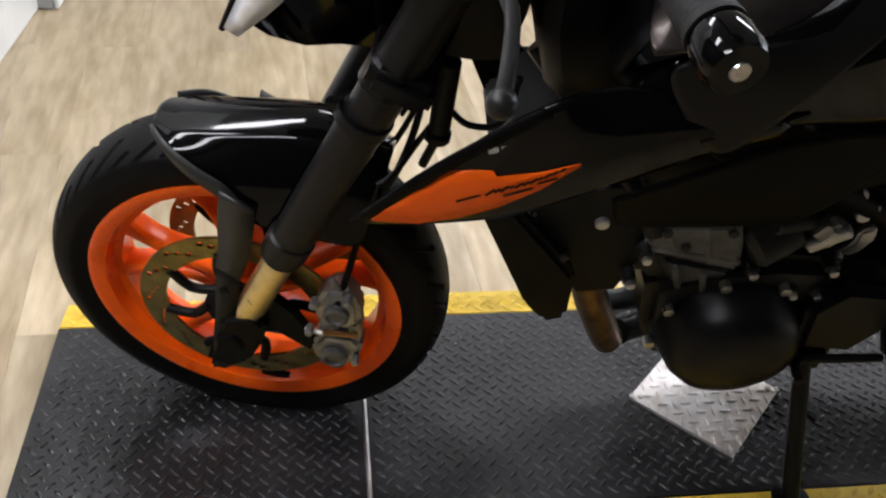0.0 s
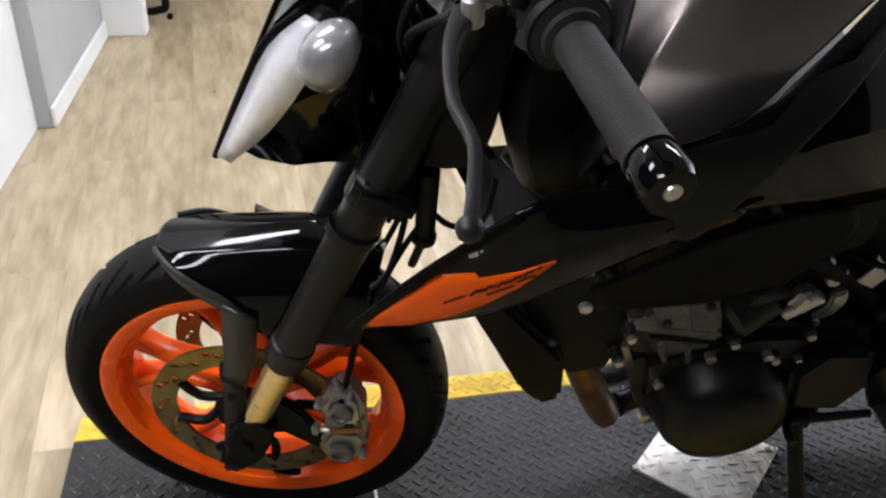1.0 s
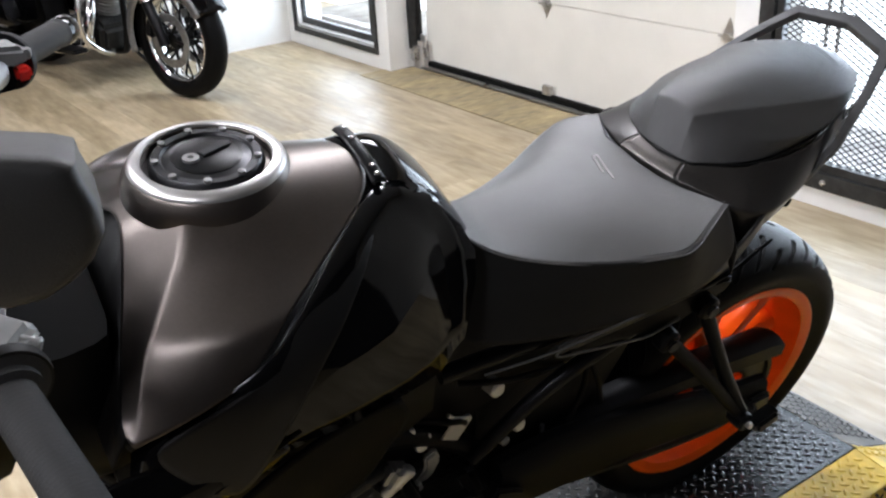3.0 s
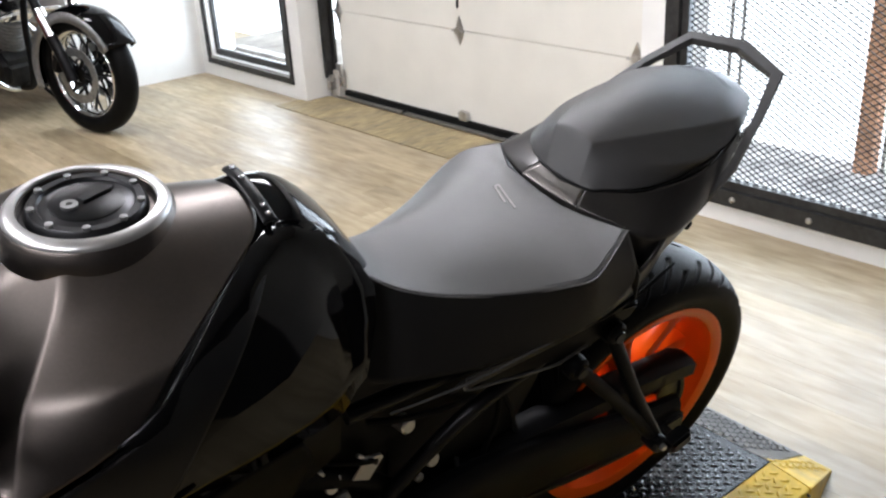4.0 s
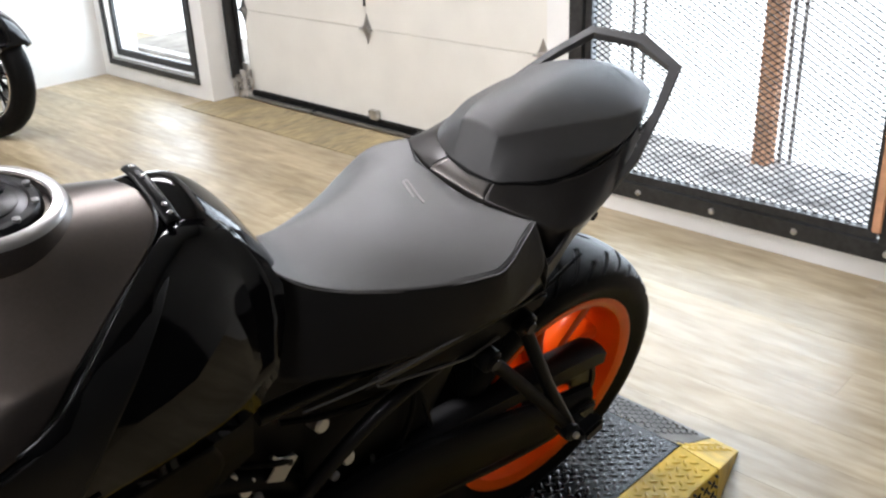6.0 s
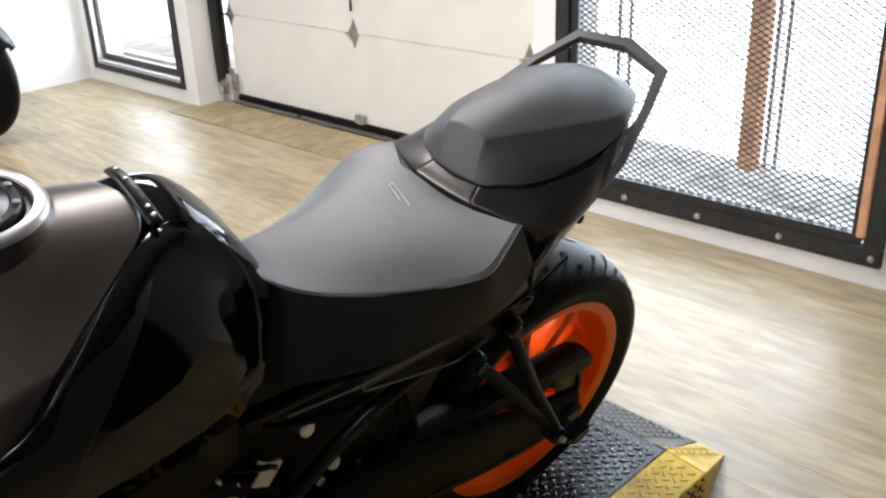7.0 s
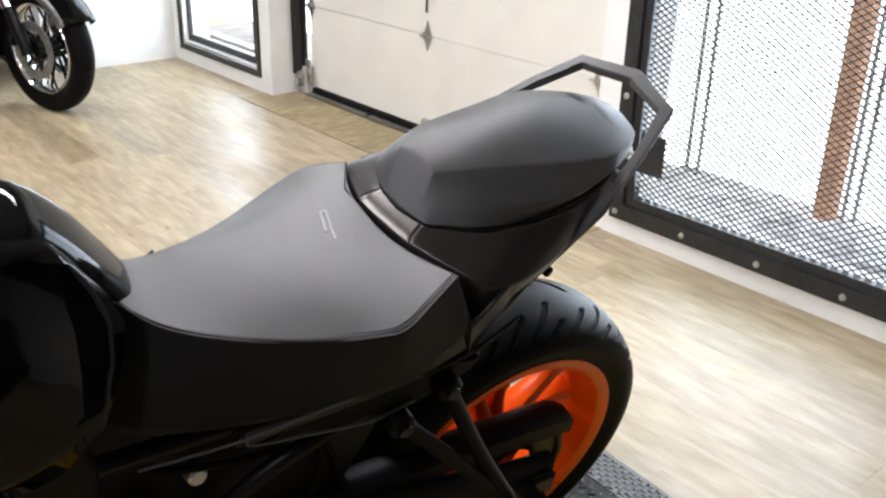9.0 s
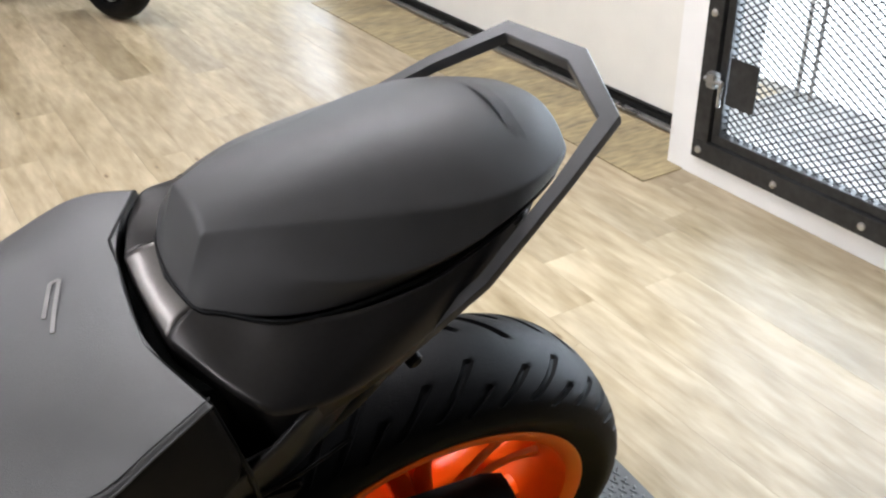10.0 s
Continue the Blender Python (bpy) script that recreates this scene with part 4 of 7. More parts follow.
# headlight, indicators, dash
ring = lambda x, zt, zb, w, k=0.6: [(x, -w, (zt + zb) / 2 + 0.01), (x, -w * k, zt), (x, w * k, zt), (x, w, (zt + zb) / 2 + 0.01), (x, w * k * 0.8, zb), (x, -w * k * 0.8, zb)]
head = fpart("headlight", hull([ring(0.030, 0.800, 0.766, 0.040), ring(0.060, 0.872, 0.758, 0.064), ring(0.105, 0.955, 0.758, 0.084), ring(0.145, 0.995, 0.768, 0.088), ring(0.20, 1.03, 0.766, 0.080), ring(0.235, 1.02, 0.80, 0.055)], 1), "gloss", None, "black angular headlight mask", angle=20)
for s in (-1, 1):
    g = [[(0.018, s * 0.050, 0.776), (0.036, s * 0.058, 0.772)], [(0.060, s * 0.066, 0.862), (0.094, s * 0.080, 0.838)], [(0.104, s * 0.080, 0.945), (0.142, s * 0.094, 0.912)], [(0.145, s * 0.086, 0.985), (0.172, s * 0.094, 0.975)]]
    lens = part("lens", skin(g if s > 0 else [r[::-1] for r in g], 3, 3), "lens", head, "clear silvery headlight lens", thick=0.005)
    part("lens_rim", tube([(0.014, s * 0.048, 0.772), (0.056, s * 0.065, 0.864), (0.100, s * 0.080, 0.949), (0.143, s * 0.086, 0.990)], 0.004, 8, 4), "satin", lens)
    ind = fpart("indicator", tube([(0.200, s * 0.075, 0.945), (0.180, s * 0.120, 0.972)], 0.013, 10, 2), "satin", None)
    bm = hull([[Vector((0.178, s * 0.138, 0.978)) + Vector((0.031 * k * math.cos(a), s * d, (0.028 if math.sin(a) > 0 else 0.038) * k * math.sin(a) + 0.008 * k * math.cos(a))) for a in [2 * math.pi * q / 10 for q in range(10)]] for d, k in ((-0.034, 0.45), (-0.020, 0.85), (0.0, 1.0), (0.022, 0.85), (0.034, 0.3))], 2)
    part("housing", bm, "smoke", ind, "smoked grey teardrop indicator")
dashm = Matrix.Translation((0.222, 0.004, 1.070)) @ Matrix.Rotation(radians(52), 4, "Y")
DASH = [(-0.046, -0.052), (-0.046, 0.050), (-0.030, 0.072), (0.020, 0.076), (0.040, 0.052), (0.044, 0.020), (0.044, -0.040), (0.028, -0.070), (-0.026, -0.074)]
bm = hull([[dashm @ Vector((x * k, y * k, z)) for x, y in DASH] for z, k in ((-0.030, 0.80), (-0.012, 1.0), (0.006, 1.02), (0.010, 0.98))], 1)
dash = fpart("dash", bm, "matte", None, "black dashboard housing", angle=25)
bm = hull([[dashm @ Vector((x * k, y * k, z)) for x, y in DASH] for z, k in ((0.0105, 0.95), (0.0125, 0.93))], 1)
part("screen", bm, "screenglare", dash, "display screen, its reflection painted as a pale colour")

# handlebar
bm = tube([(0.436, -0.424, 1.090), (0.415, -0.360, 1.095), (0.385, -0.285, 1.099), (0.352, -0.19, 1.112), (0.332, -0.10, 1.112), (0.33, 0, 1.112), (0.332, 0.10, 1.112), (0.352, 0.19, 1.112), (0.385, 0.285, 1.097), (0.417, 0.360, 1.084), (0.442, 0.424, 1.070)], 0.0115, 14, 4)
bar = fpart("handlebar", bm, "black", None, "black tapered handlebar")
for s in (-1, 1):
    a, b = Vector((0.390, s * 0.296, 1.098 if s < 0 else 1.096)), Vector((0.436, s * 0.424, 1.090) if s < 0 else (0.442, 0.424, 1.070))
    m = Matrix.Translation(a) @ (b - a).to_track_quat("Z", "Y").to_matrix().to_4x4()
    L = (b - a).length
    prof = [(0.014, -0.012), (0.030, -0.012), (0.031, -0.004), (0.024, -0.002), (0.024, 0.004)]
    for k in range(30):
        z = 0.006 + (L - 0.012) * k / 30
        prof += [(0.0180, z), (0.0180, z + 0.0026), (0.01788, z + 0.0030)]
    prof += [(0.019, L - 0.004), (0.019, L), (0.012, L)]
    part("grip", lathe(prof, m, 24), "grip", bar, "ribbed grey rubber grip")
    part("grip_flange", lathe([(0.0185, -0.016), (0.0335, -0.015), (0.0345, -0.010), (0.0335, -0.005), (0.0185, -0.003)], m, 28), "cable", bar)
    w = part("bar_end", lathe([(0.012, L), (0.0175, L + 0.001), (0.0195, L + 0.008), (0.0195, L + 0.026), (0.017, L + 0.032), (0.007, L + 0.0325)], m, 24), "gloss", bar, "gloss black bar-end weight")
    part("screw", lathe([(0.0065, L + 0.0325), (0.006, L + 0.034)], m, 14), "steel", w, "bright end screw")
    bm = block(0.045, 0.05, 0.042, Matrix.Translation((0.375, s * 0.262, 1.098)) @ Matrix.Rotation(s * 0.35, 4, "Z"), 0.010)
    block(0.03, 0.03, 0.03, Matrix.Translation((0.352, s * 0.235, 1.10)), 0.008, bm)
    sw = part("switch_block", bm, "satin" if s > 0 else "dalu", bar, "switch housing")
    if s > 0:
        part("kill_switch", block(0.018, 0.026, 0.016, Matrix.Translation((0.402, 0.252, 1.098)) @ Matrix.Rotation(0.35, 4, "Z"), 0.004), "red", sw, "red kill switch")
    bm = prism([(-0.03, -0.014), (0.012, -0.018), (0.026, -0.004), (0.022, 0.014), (-0.02, 0.018)], -0.022, 0.022, 0.007, m=Matrix.Translation((0.345, s * 0.225, 1.108)) @ Matrix.Rotation(s * 0.3, 4, "Z"))
    rod((0.315, s * 0.245, 1.074), (0.315, s * 0.245, 1.100), 0.0095, 16, bm)
    prism([(-0.018, -0.012), (0.03, -0.014), (0.05, 0.0), (0.04, 0.012), (-0.01, 0.014)], -0.020, 0.020, 0.006, bm, Matrix.Translation((0.368, s * 0.250, 1.122)) @ Matrix.Rotation(s * 0.5, 4, "Z") @ Matrix.Rotation(0.2, 4, "Y"))
    rod((0.338, s * 0.222, 1.116), (0.346, s * 0.24, 1.134), 0.008, 12, bm)
    rod((0.395, s * 0.262, 1.118), (0.415, s * 0.268, 1.112), 0.007, 12, bm)
    part("lever_perch", bm, "perch", bar, "bare cast lever perch")
    bm = hull([[Vector(c) + Vector((q[0] * w, 0, q[1] * h)) for q in ((-1, -1), (1, -1), (1, 1), (-1, 1))] for c, w, h in (((0.310, s * 0.242, 1.085), 0.010, 0.005), ((0.300, s * 0.275, 1.070), 0.0058, 0.005), ((0.305, s * 0.315, 1.050), 0.0046, 0.0045), ((0.322, s * 0.350, 1.040), 0.0044, 0.0045), ((0.325, s * 0.395, 1.028), 0.0048, 0.0045), ((0.324, s * 0.416, 1.021), 0.005, 0.0045))], 3)
    bmesh.ops.create_icosphere(bm, subdivisions=2, radius=0.0108, matrix=Matrix.Translation((0.324, s * 0.422, 1.019)))
    part("lever", bm, "lever", bar, "grey metal lever with ball end")
    # mirror on its stem
    part("mirror_stem", tube([(0.352, s * 0.262, 1.105), (0.358, s * 0.270, 1.15), (0.372, s * 0.31, 1.21), (0.398, s * 0.385, 1.275)], 0.010, 12, 5), "satin", bar)
    up = Vector((0, -s * 0.18, 0.98)).normalized()
    out_dir = Vector((0, s * 0.98, 0.18)).normalized()
    MIR = [(-0.060, 0.026), (-0.048, 0.052), (-0.034, 0.058), (0.038, 0.044), (0.048, 0.034), (0.053, 0.002), (0.034, -0.020), (0.002, -0.028), (-0.046, -0.006)]
    base = Vector((0.43, s * 0.43, 1.30))
    bm = hull([[base + Vector((u * k + 0.002 * (1 - k), 0, 0)) + up * (v * k + 0.012 * (1 - k)) + out_dir * d for u, v in MIR] for d, k in ((-0.044, 0.97), (-0.038, 1.0), (-0.006, 1.0), (0.003, 0.96), (0.007, 0.82), (0.009, 0.5))], 2)
    mir = part("mirror", bm, "shell", bar, "grey plastic rear-view mirror, folded in", angle=25)
    part("mirror_glass", hull([[base + Vector((u * 0.92, 0, 0)) + up * (v * 0.92) + out_dir * d for u, v in MIR] for d in (-0.0465, -0.0445)], 2), "mirror", mir)
bm = block(0.03, 0.12, 0.045, Matrix.Translation((0.335, 0, 1.085)), 0.008)
for y in (-0.045, 0.045):
    rod((0.33, y - 0.012, 1.112), (0.33, y + 0.012, 1.112), 0.020, 18, bm)
part("bar_clamp", bm, "alu", bar)
bm = block(0.05, 0.062, 0.035, Matrix.Translation((0.318, 0.22, 1.135)) @ Matrix.Rotation(0.25, 4, "Z"), 0.008)
part("fluid_reservoir", bm, "satin", bar, "small black brake fluid reservoir")
for pts in ([(0.335, -0.21, 1.10), (0.27, -0.16, 1.06), (0.24, -0.08, 0.95), (0.28, -0.03, 0.83)], [(0.34, 0.2, 1.10), (0.26, 0.15, 1.05), (0.235, 0.06, 0.94), (0.27, 0.03, 0.82)], [(0.30, -0.24, 1.08), (0.25, -0.12, 0.98), (0.29, -0.03, 0.86), (0.34, -0.06, 0.80)]):
    part("cable", tube(pts, 0.0045, 8), "cable", bar)

# steering damper-like canister and loose hoses behind the fork
bm = rod((0.252, -0.05, 0.665), (0.258, -0.05, 0.775), 0.013, 18)
rod((0.250, -0.05, 0.650), (0.252, -0.05, 0.667), 0.016, 18, bm)
rod((0.235, -0.05, 0.605), (0.250, -0.05, 0.652), 0.006, 10, bm)
part("hose_joint", bm, "cable", bike, "black hose joint behind the fork")
for pts in ([(0.258, -0.05, 0.70), (0.225, -0.05, 0.715), (0.205, -0.06, 0.70)], [(0.262, -0.05, 0.70), (0.285, -0.06, 0.685), (0.32, -0.07, 0.70), (0.335, -0.06, 0.76)], [(0.252, -0.05, 0.69), (0.23, -0.05, 0.65), (0.20, -0.07, 0.61), (0.18, -0.08, 0.60)], [(0.255, -0.05, 0.71), (0.24, -0.05, 0.76), (0.225, -0.06, 0.80)]):
    part("hose", tube(pts, 0.004, 8), "cable", bike)

# ---- tank and covers ----
# front edge, front crease, middle, rear boundary; each from the ridge down the left side
TANK = (((0.477, 0, 1.026), (0.472, -0.035, 1.029), (0.445, -0.096, 0.976), (0.430, -0.130, 0.951), (0.408, -0.202, 0.934)),
        ((0.525, 0, 1.060), (0.540, -0.070, 1.068), (0.500, -0.110, 1.022), (0.453, -0.155, 0.987), (0.416, -0.214, 0.926)),
        ((0.640, 0, 1.066), (0.640, -0.082, 1.066), (0.585, -0.134, 1.028), (0.520, -0.192, 0.994), (0.474, -0.220, 0.942)),
        ((0.737, 0, 1.052), (0.738, -0.076, 1.037), (0.665, -0.132, 1.026), (0.582, -0.190, 1.000), (0.537, -0.211, 0.955)))
far = lambda k, x, y, z: (x, -y, z - 0.006) if x < 0.53 or k > 2 else (x, -y * (0.55 if k == 1 else 0.9), z - (0.016 if k == 1 else 0.045))        # the far shoulder falls away sooner
grid = [list(h[::-1]) + [far(k, *q) for k, q in enumerate(h) if k] for h in TANK]
front = [[(0.395, 0.19 * k, 0.88) for k in (-1, -0.75, -0.5, -0.25, 0, 0.25, 0.5, 0.75, 1)]]
tank = cage_part("fuel_tank", grid, "tank", bike, "bronze-grey metallic fuel tank", cols={1: (0.45, 1, 3), 7: (0.45, 1, 3)}, rings={0: 1.0, 1: 0.78, 3: 1.0}, level=4)
part("apron", skin(front + [[(x + 0.006, y * 0.97, z - 0.008) for x, y, z in grid[0]]], 2, 2), "cable", tank, "black apron under the tank front", thick=0.003)
capm = Matrix.Translation((0.578, 0, 1.066)) @ Matrix.Rotation(radians(2), 4, "Y") @ Matrix.Rotation(radians(-3), 4, "X")
part("cap_flange", lathe([(0.0665, -0.012), (0.0665, 0.002), (0.069, 0.0045), (0.074, 0.0045), (0.079, 0.0025), (0.084, -0.003), (0.088, -0.011), (0.091, -0.020), (0.092, -0.030), (0.060, -0.030)], capm, 64, closed=True), "tank", tank, "raised bronze-grey collar round the filler")
# the rim's highlight is painted: a pale ring on the bronze collar
cap = part("cap_ring", lathe([(0.0675, 0.000), (0.0675, 0.005), (0.0690, 0.0066), (0.0745, 0.0060), (0.0790, 0.0038), (0.0820, 0.0002), (0.0820, -0.006), (0.0675, -0.006)], capm, 64, closed=True), "capring", tank, "filler rim of the tank, its highlight in the pale colour")
part("filler_cap", lathe([(0.002, 0.0055), (0.040, 0.0055), (0.043, 0.0035), (0.046, 0.0035), (0.048, 0.0065), (0.056, 0.0065), (0.059, 0.003), (0.0605, -0.006), (0.0675, -0.008)], capm, 56), "capplate", cap, "dark metal lockable filler cap")
part("cap_disc", lathe([(0.002, 0.0075), (0.034, 0.0075), (0.037, 0.0062), (0.037, 0.004), (0.002, 0.004)], capm, 40), "black", cap, "black disc with the key lock")
bm = prism([(-0.020, -0.006), (0.014, -0.006), (0.021, 0.0), (0.014, 0.006), (-0.020, 0.006)], -0.002, 0.002, 0.001, m=capm @ pose(0.012, 0.006, 0.0085, 90, 0, 20))
part("lock_flap", bm, "capplate", cap, "hinged metal lock flap")
part("lock", lathe([(0.0085, 0.006), (0.0085, 0.0105), (0.0035, 0.0105), (0.003, 0.008)], capm @ pose(-0.018, -0.004, 0), 20), "perch", cap, "metal key lock")
for k in range(9):
    a = 2 * math.pi * (k + 0.3) / 9
    part("cap_bolt", lathe([(0.0040, 0.005), (0.0040, 0.0095), (0.0022, 0.0100)], capm @ pose(0.053 * math.cos(a), 0.053 * math.sin(a), 0), 12), "perch", cap)
bm = skin([[(0.728 + dx, y, 1.049 - 2.1 * y * y - max(y, 0) * 0.12 + dz) for y in (-0.080, -0.05, -0.02, 0.0, 0.022)] for dx, dz in ((0.004, 0.0), (0.007, 0.003), (0.016, 0.003), (0.019, -0.001))], 4, 3)
strap = part("strap_plate", bm, "black", tank, "black tank hoop", thick=0.003)
for y in (-0.072, -0.060, -0.012, 0.012):
    part("bolt", lathe([(0.0032, 0), (0.0032, 0.0030), (0.002, 0.0038)], Matrix.Translation((0.740, y, 1.049 - 2.1 * y * y - max(y, 0) * 0.12 + 0.0035)), 12), "chrome", strap)
rear = []
for x, zt, w, zl in ((0.690, 1.040, 0.092, 1.014), (0.722, 1.045, 0.084, 1.022), (0.745, 1.045, 0.076, 1.030), (0.785, 1.032, 0.074, 1.012), (0.825, 0.992, 0.074, 0.967), (0.862, 0.935, 0.074, 0.905), (0.885, 0.895, 0.074, 0.868)):
    rear.append([(x, -w, zl), (x, -w * 0.7, zt - 0.008), (x, 0, zt), (x, w * 0.4, zt - 0.020), (x, w * 0.75, zl - 0.045)])
part("tank_tail_cover", skin(rear, 4, 4), "gloss", bike, "gloss black cover between tank and seat", thick=0.004)
SIDE = [[(0.415, -0.186, 0.890), (0.396, -0.214, 0.83), (0.388, -0.222, 0.762)], [(0.50, -0.210, 0.946), (0.480, -0.228, 0.88), (0.465, -0.226, 0.815)], [(0.562, -0.208, 0.977), (0.556, -0.226, 0.91), (0.555, -0.216, 0.838)],
        [(0.610, -0.180, 1.006), (0.622, -0.214, 0.93), (0.640, -0.206, 0.828)], [(0.664, -0.140, 1.030), (0.695, -0.194, 0.93), (0.720, -0.187, 0.815)], [(0.738, -0.076, 1.033), (0.762, -0.150, 0.945), (0.765, -0.184, 0.825)], [(0.787, -0.074, 1.016), (0.800, -0.120, 0.935), (0.785, -0.176, 0.840)], [(0.800, -0.068, 1.004), (0.850, -0.110, 0.922), (0.806, -0.168, 0.846)]]
STRIP = [[(0.735, -0.080, 1.033), (0.731, -0.090, 1.027), (0.727, -0.101, 1.018)], [(0.662, -0.139, 1.022), (0.672, -0.152, 1.013), (0.682, -0.165, 1.003)], [(0.582, -0.197, 0.995), (0.602, -0.206, 0.985), (0.625, -0.212, 0.972)], [(0.537, -0.217, 0.951), (0.560, -0.229, 0.940), (0.577, -0.232, 0.922)], [(0.474, -0.226, 0.937), (0.505, -0.235, 0.900), (0.537, -0.237, 0.864)], [(0.417, -0.220, 0.921), (0.455, -0.234, 0.868), (0.500, -0.234, 0.806)]]
MID = [[(0.425, -0.198, 0.715), (0.438, -0.190, 0.672), (0.458, -0.172, 0.640)], [(0.50, -0.203, 0.765), (0.53, -0.190, 0.70), (0.545, -0.172, 0.640)], [(0.575, -0.198, 0.800), (0.61, -0.188, 0.73), (0.625, -0.170, 0.642)], [(0.645, -0.192, 0.812), (0.685, -0.182, 0.745), (0.672, -0.168, 0.655)], [(0.715, -0.180, 0.800), (0.728, -0.178, 0.760), (0.705, -0.168, 0.70)]]
SHROUD = [[(0.155, -0.210, 0.698), (0.157, -0.211, 0.695), (0.160, -0.211, 0.692)], [(0.215, -0.222, 0.775), (0.225, -0.225, 0.735), (0.235, -0.218, 0.702)], [(0.318, -0.228, 0.872), (0.320, -0.240, 0.800), (0.315, -0.228, 0.728)], [(0.395, -0.216, 0.892), (0.405, -0.238, 0.840), (0.400, -0.232, 0.775)], [(0.470, -0.215, 0.88), (0.480, -0.232, 0.855), (0.480, -0.226, 0.812)], [(0.555, -0.216, 0.86), (0.560, -0.222, 0.852), (0.565, -0.218, 0.838)]]
for s in (-1, 1):
    flipped = (lambda g: g) if s < 0 else flip
    part("side_panel", skin(SIDE if s < 0 else [[(x, y - 0.012, z - 0.060) for x, y, z in r] for r in flip(SIDE[:6])], 3, 2), "gloss", bike, "gloss black tank side panel", thick=0.004, angle=14)
    cage_part("tank_flank", flipped(STRIP) if s < 0 else [[(x, y - 0.008, z - 0.050) for x, y, z in r] for r in flip(STRIP)], "cowl", bike, "satin dark grey strip along the tank's lower edge", rings={2: 0.4, 3: 0.4} if s < 0 else {3: 0.4, 2: 0.4})
    part("lower_panel", skin(flipped(MID), 4, 4), "matte", bike, "matte dark grey lower side panel", thick=0.004)
    sh = part("shroud", skin(flipped(SHROUD), 5, 5), "gloss", bike, "pointed gloss black radiator shroud", thick=0.005)
    e = lambda q, o: (q[0], s * (abs(q[1]) + o), q[2])
    g = [[e((0.150, 0.210, 0.697), 0.004), e((0.166, 0.211, 0.700), 0.004)], [e((0.232, 0.224, 0.800), 0.004), e((0.246, 0.226, 0.795), 0.004)], [e((0.322, 0.229, 0.880), 0.004), e((0.333, 0.230, 0.872), 0.004)]]
    part("edge_strip", skin(g if s > 0 else [r[::-1] for r in g], 2, 5), "matte", sh, "grey edge strip", thick=0.004)
    # the orange blaze lies on the shroud
    pts = [((0.172, 0.705), (0.176, 0.7035)), ((0.205, 0.750), (0.220, 0.706)), ((0.240, 0.792), (0.262, 0.724)), ((0.286, 0.803), (0.296, 0.748)), ((0.290, 0.796), (0.300, 0.752)), ((0.330, 0.808), (0.333, 0.782)), ((0.366, 0.820), (0.367, 0.817))]

    def on_shroud(x, z):
        best = min(range(4), key=lambda k: 0 if SHROUD[k][1][0] <= x <= SHROUD[k + 1][1][0] else abs(SHROUD[k][1][0] - x) + 1)
        a, b = SHROUD[best], SHROUD[best + 1]
        t = min(max((x - a[1][0]) / (b[1][0] - a[1][0]), 0), 1)
        row = [tuple(p + (q - p) * t for p, q in zip(u, v)) for u, v in zip(a, b)]
        k = (row[0][2] - z) / max(row[0][2] - row[2][2], 1e-4)
        y = row[0][1] * (1 - k) * (1 - 2 * k) + 4 * row[1][1] * k * (1 - k) + row[2][1] * k * (2 * k - 1)
        return (x, s * (abs(y) + 0.0045), z)

    g = []
    for (x0, z0), (x1, z1) in pts:
        g.append([on_shroud(x0 + (x1 - x0) * k / 4, z0 + (z1 - z0) * k / 4) for k in range(5)])
    part("blaze", skin(g if s > 0 else [r[::-1] for r in g], 1, 1), "decal", sh, "orange blaze decal", thick=0.001)
    bm = bmesh.new()
    for k in range(11):
        x = 0.286 + 0.0064 * k
        a = on_shroud(x, 0.774 + 0.0038 * k)
        tall = (0.012, 0.007, 0.011, 0.005, 0.010, 0.008, 0.010, 0.005, 0.009, 0.007, 0.006)[k]
        block(0.0026, 0.0008, tall, Matrix.Translation((a[0], a[1] + s * 0.0012, a[2])) @ Matrix.Rotation(0.75, 4, "Y"), 0.0, bm)
    for x, z, l in ((0.270, 0.764, 0.034), (0.312, 0.779, 0.030), (0.338, 0.797, 0.020)):
        a = on_shroud(x, z)
        block(l, 0.0008, 0.0022, Matrix.Translation((a[0], a[1] + s * 0.0012, a[2])) @ Matrix.Rotation(-0.42, 4, "Y"), 0.0, bm)
    part("lettering", bm, "cable", sh, "dark unreadable lettering")
    a = on_shroud(0.290, 0.826)
    bm = bmesh.new()
    for k in range(3):
        block(0.010, 0.001, 0.007, Matrix.Translation((a[0] - 0.006 + 0.012 * k, a[1] - s * 0.001, a[2] + 0.003 * k)) @ Matrix.Rotation(-0.2, 4, "Y"), 0.0, bm)
    part("badge", bm, "logo", sh, "small pale badge")
    part("panel_clip", tube([(0.475, s * 0.234, 0.842), (0.53, s * 0.229, 0.856), (0.575, s * 0.222, 0.868)], 0.002, 6, 3), "matte", sh, "thin bright seam")

# radiator
bm = block(0.045, 0.26, 0.19, Matrix.Translation((0.382, 0, 0.505)) @ Matrix.Rotation(radians(-21), 4, "Y"), 0.006)
rad = part("radiator", bm, "dalu", bike, "dark finned radiator")
bm = bmesh.new()
for k in range(20):
    block(0.006, 0.24, 0.0022, Matrix.Translation((0.382, 0, 0.505)) @ Matrix.Rotation(radians(-21), 4, "Y") @ pose(-0.0245, 0, -0.084 + 0.0088 * k), 0.0, bm)
part("fins", bm, "black", rad)["kind"] = "stuff"
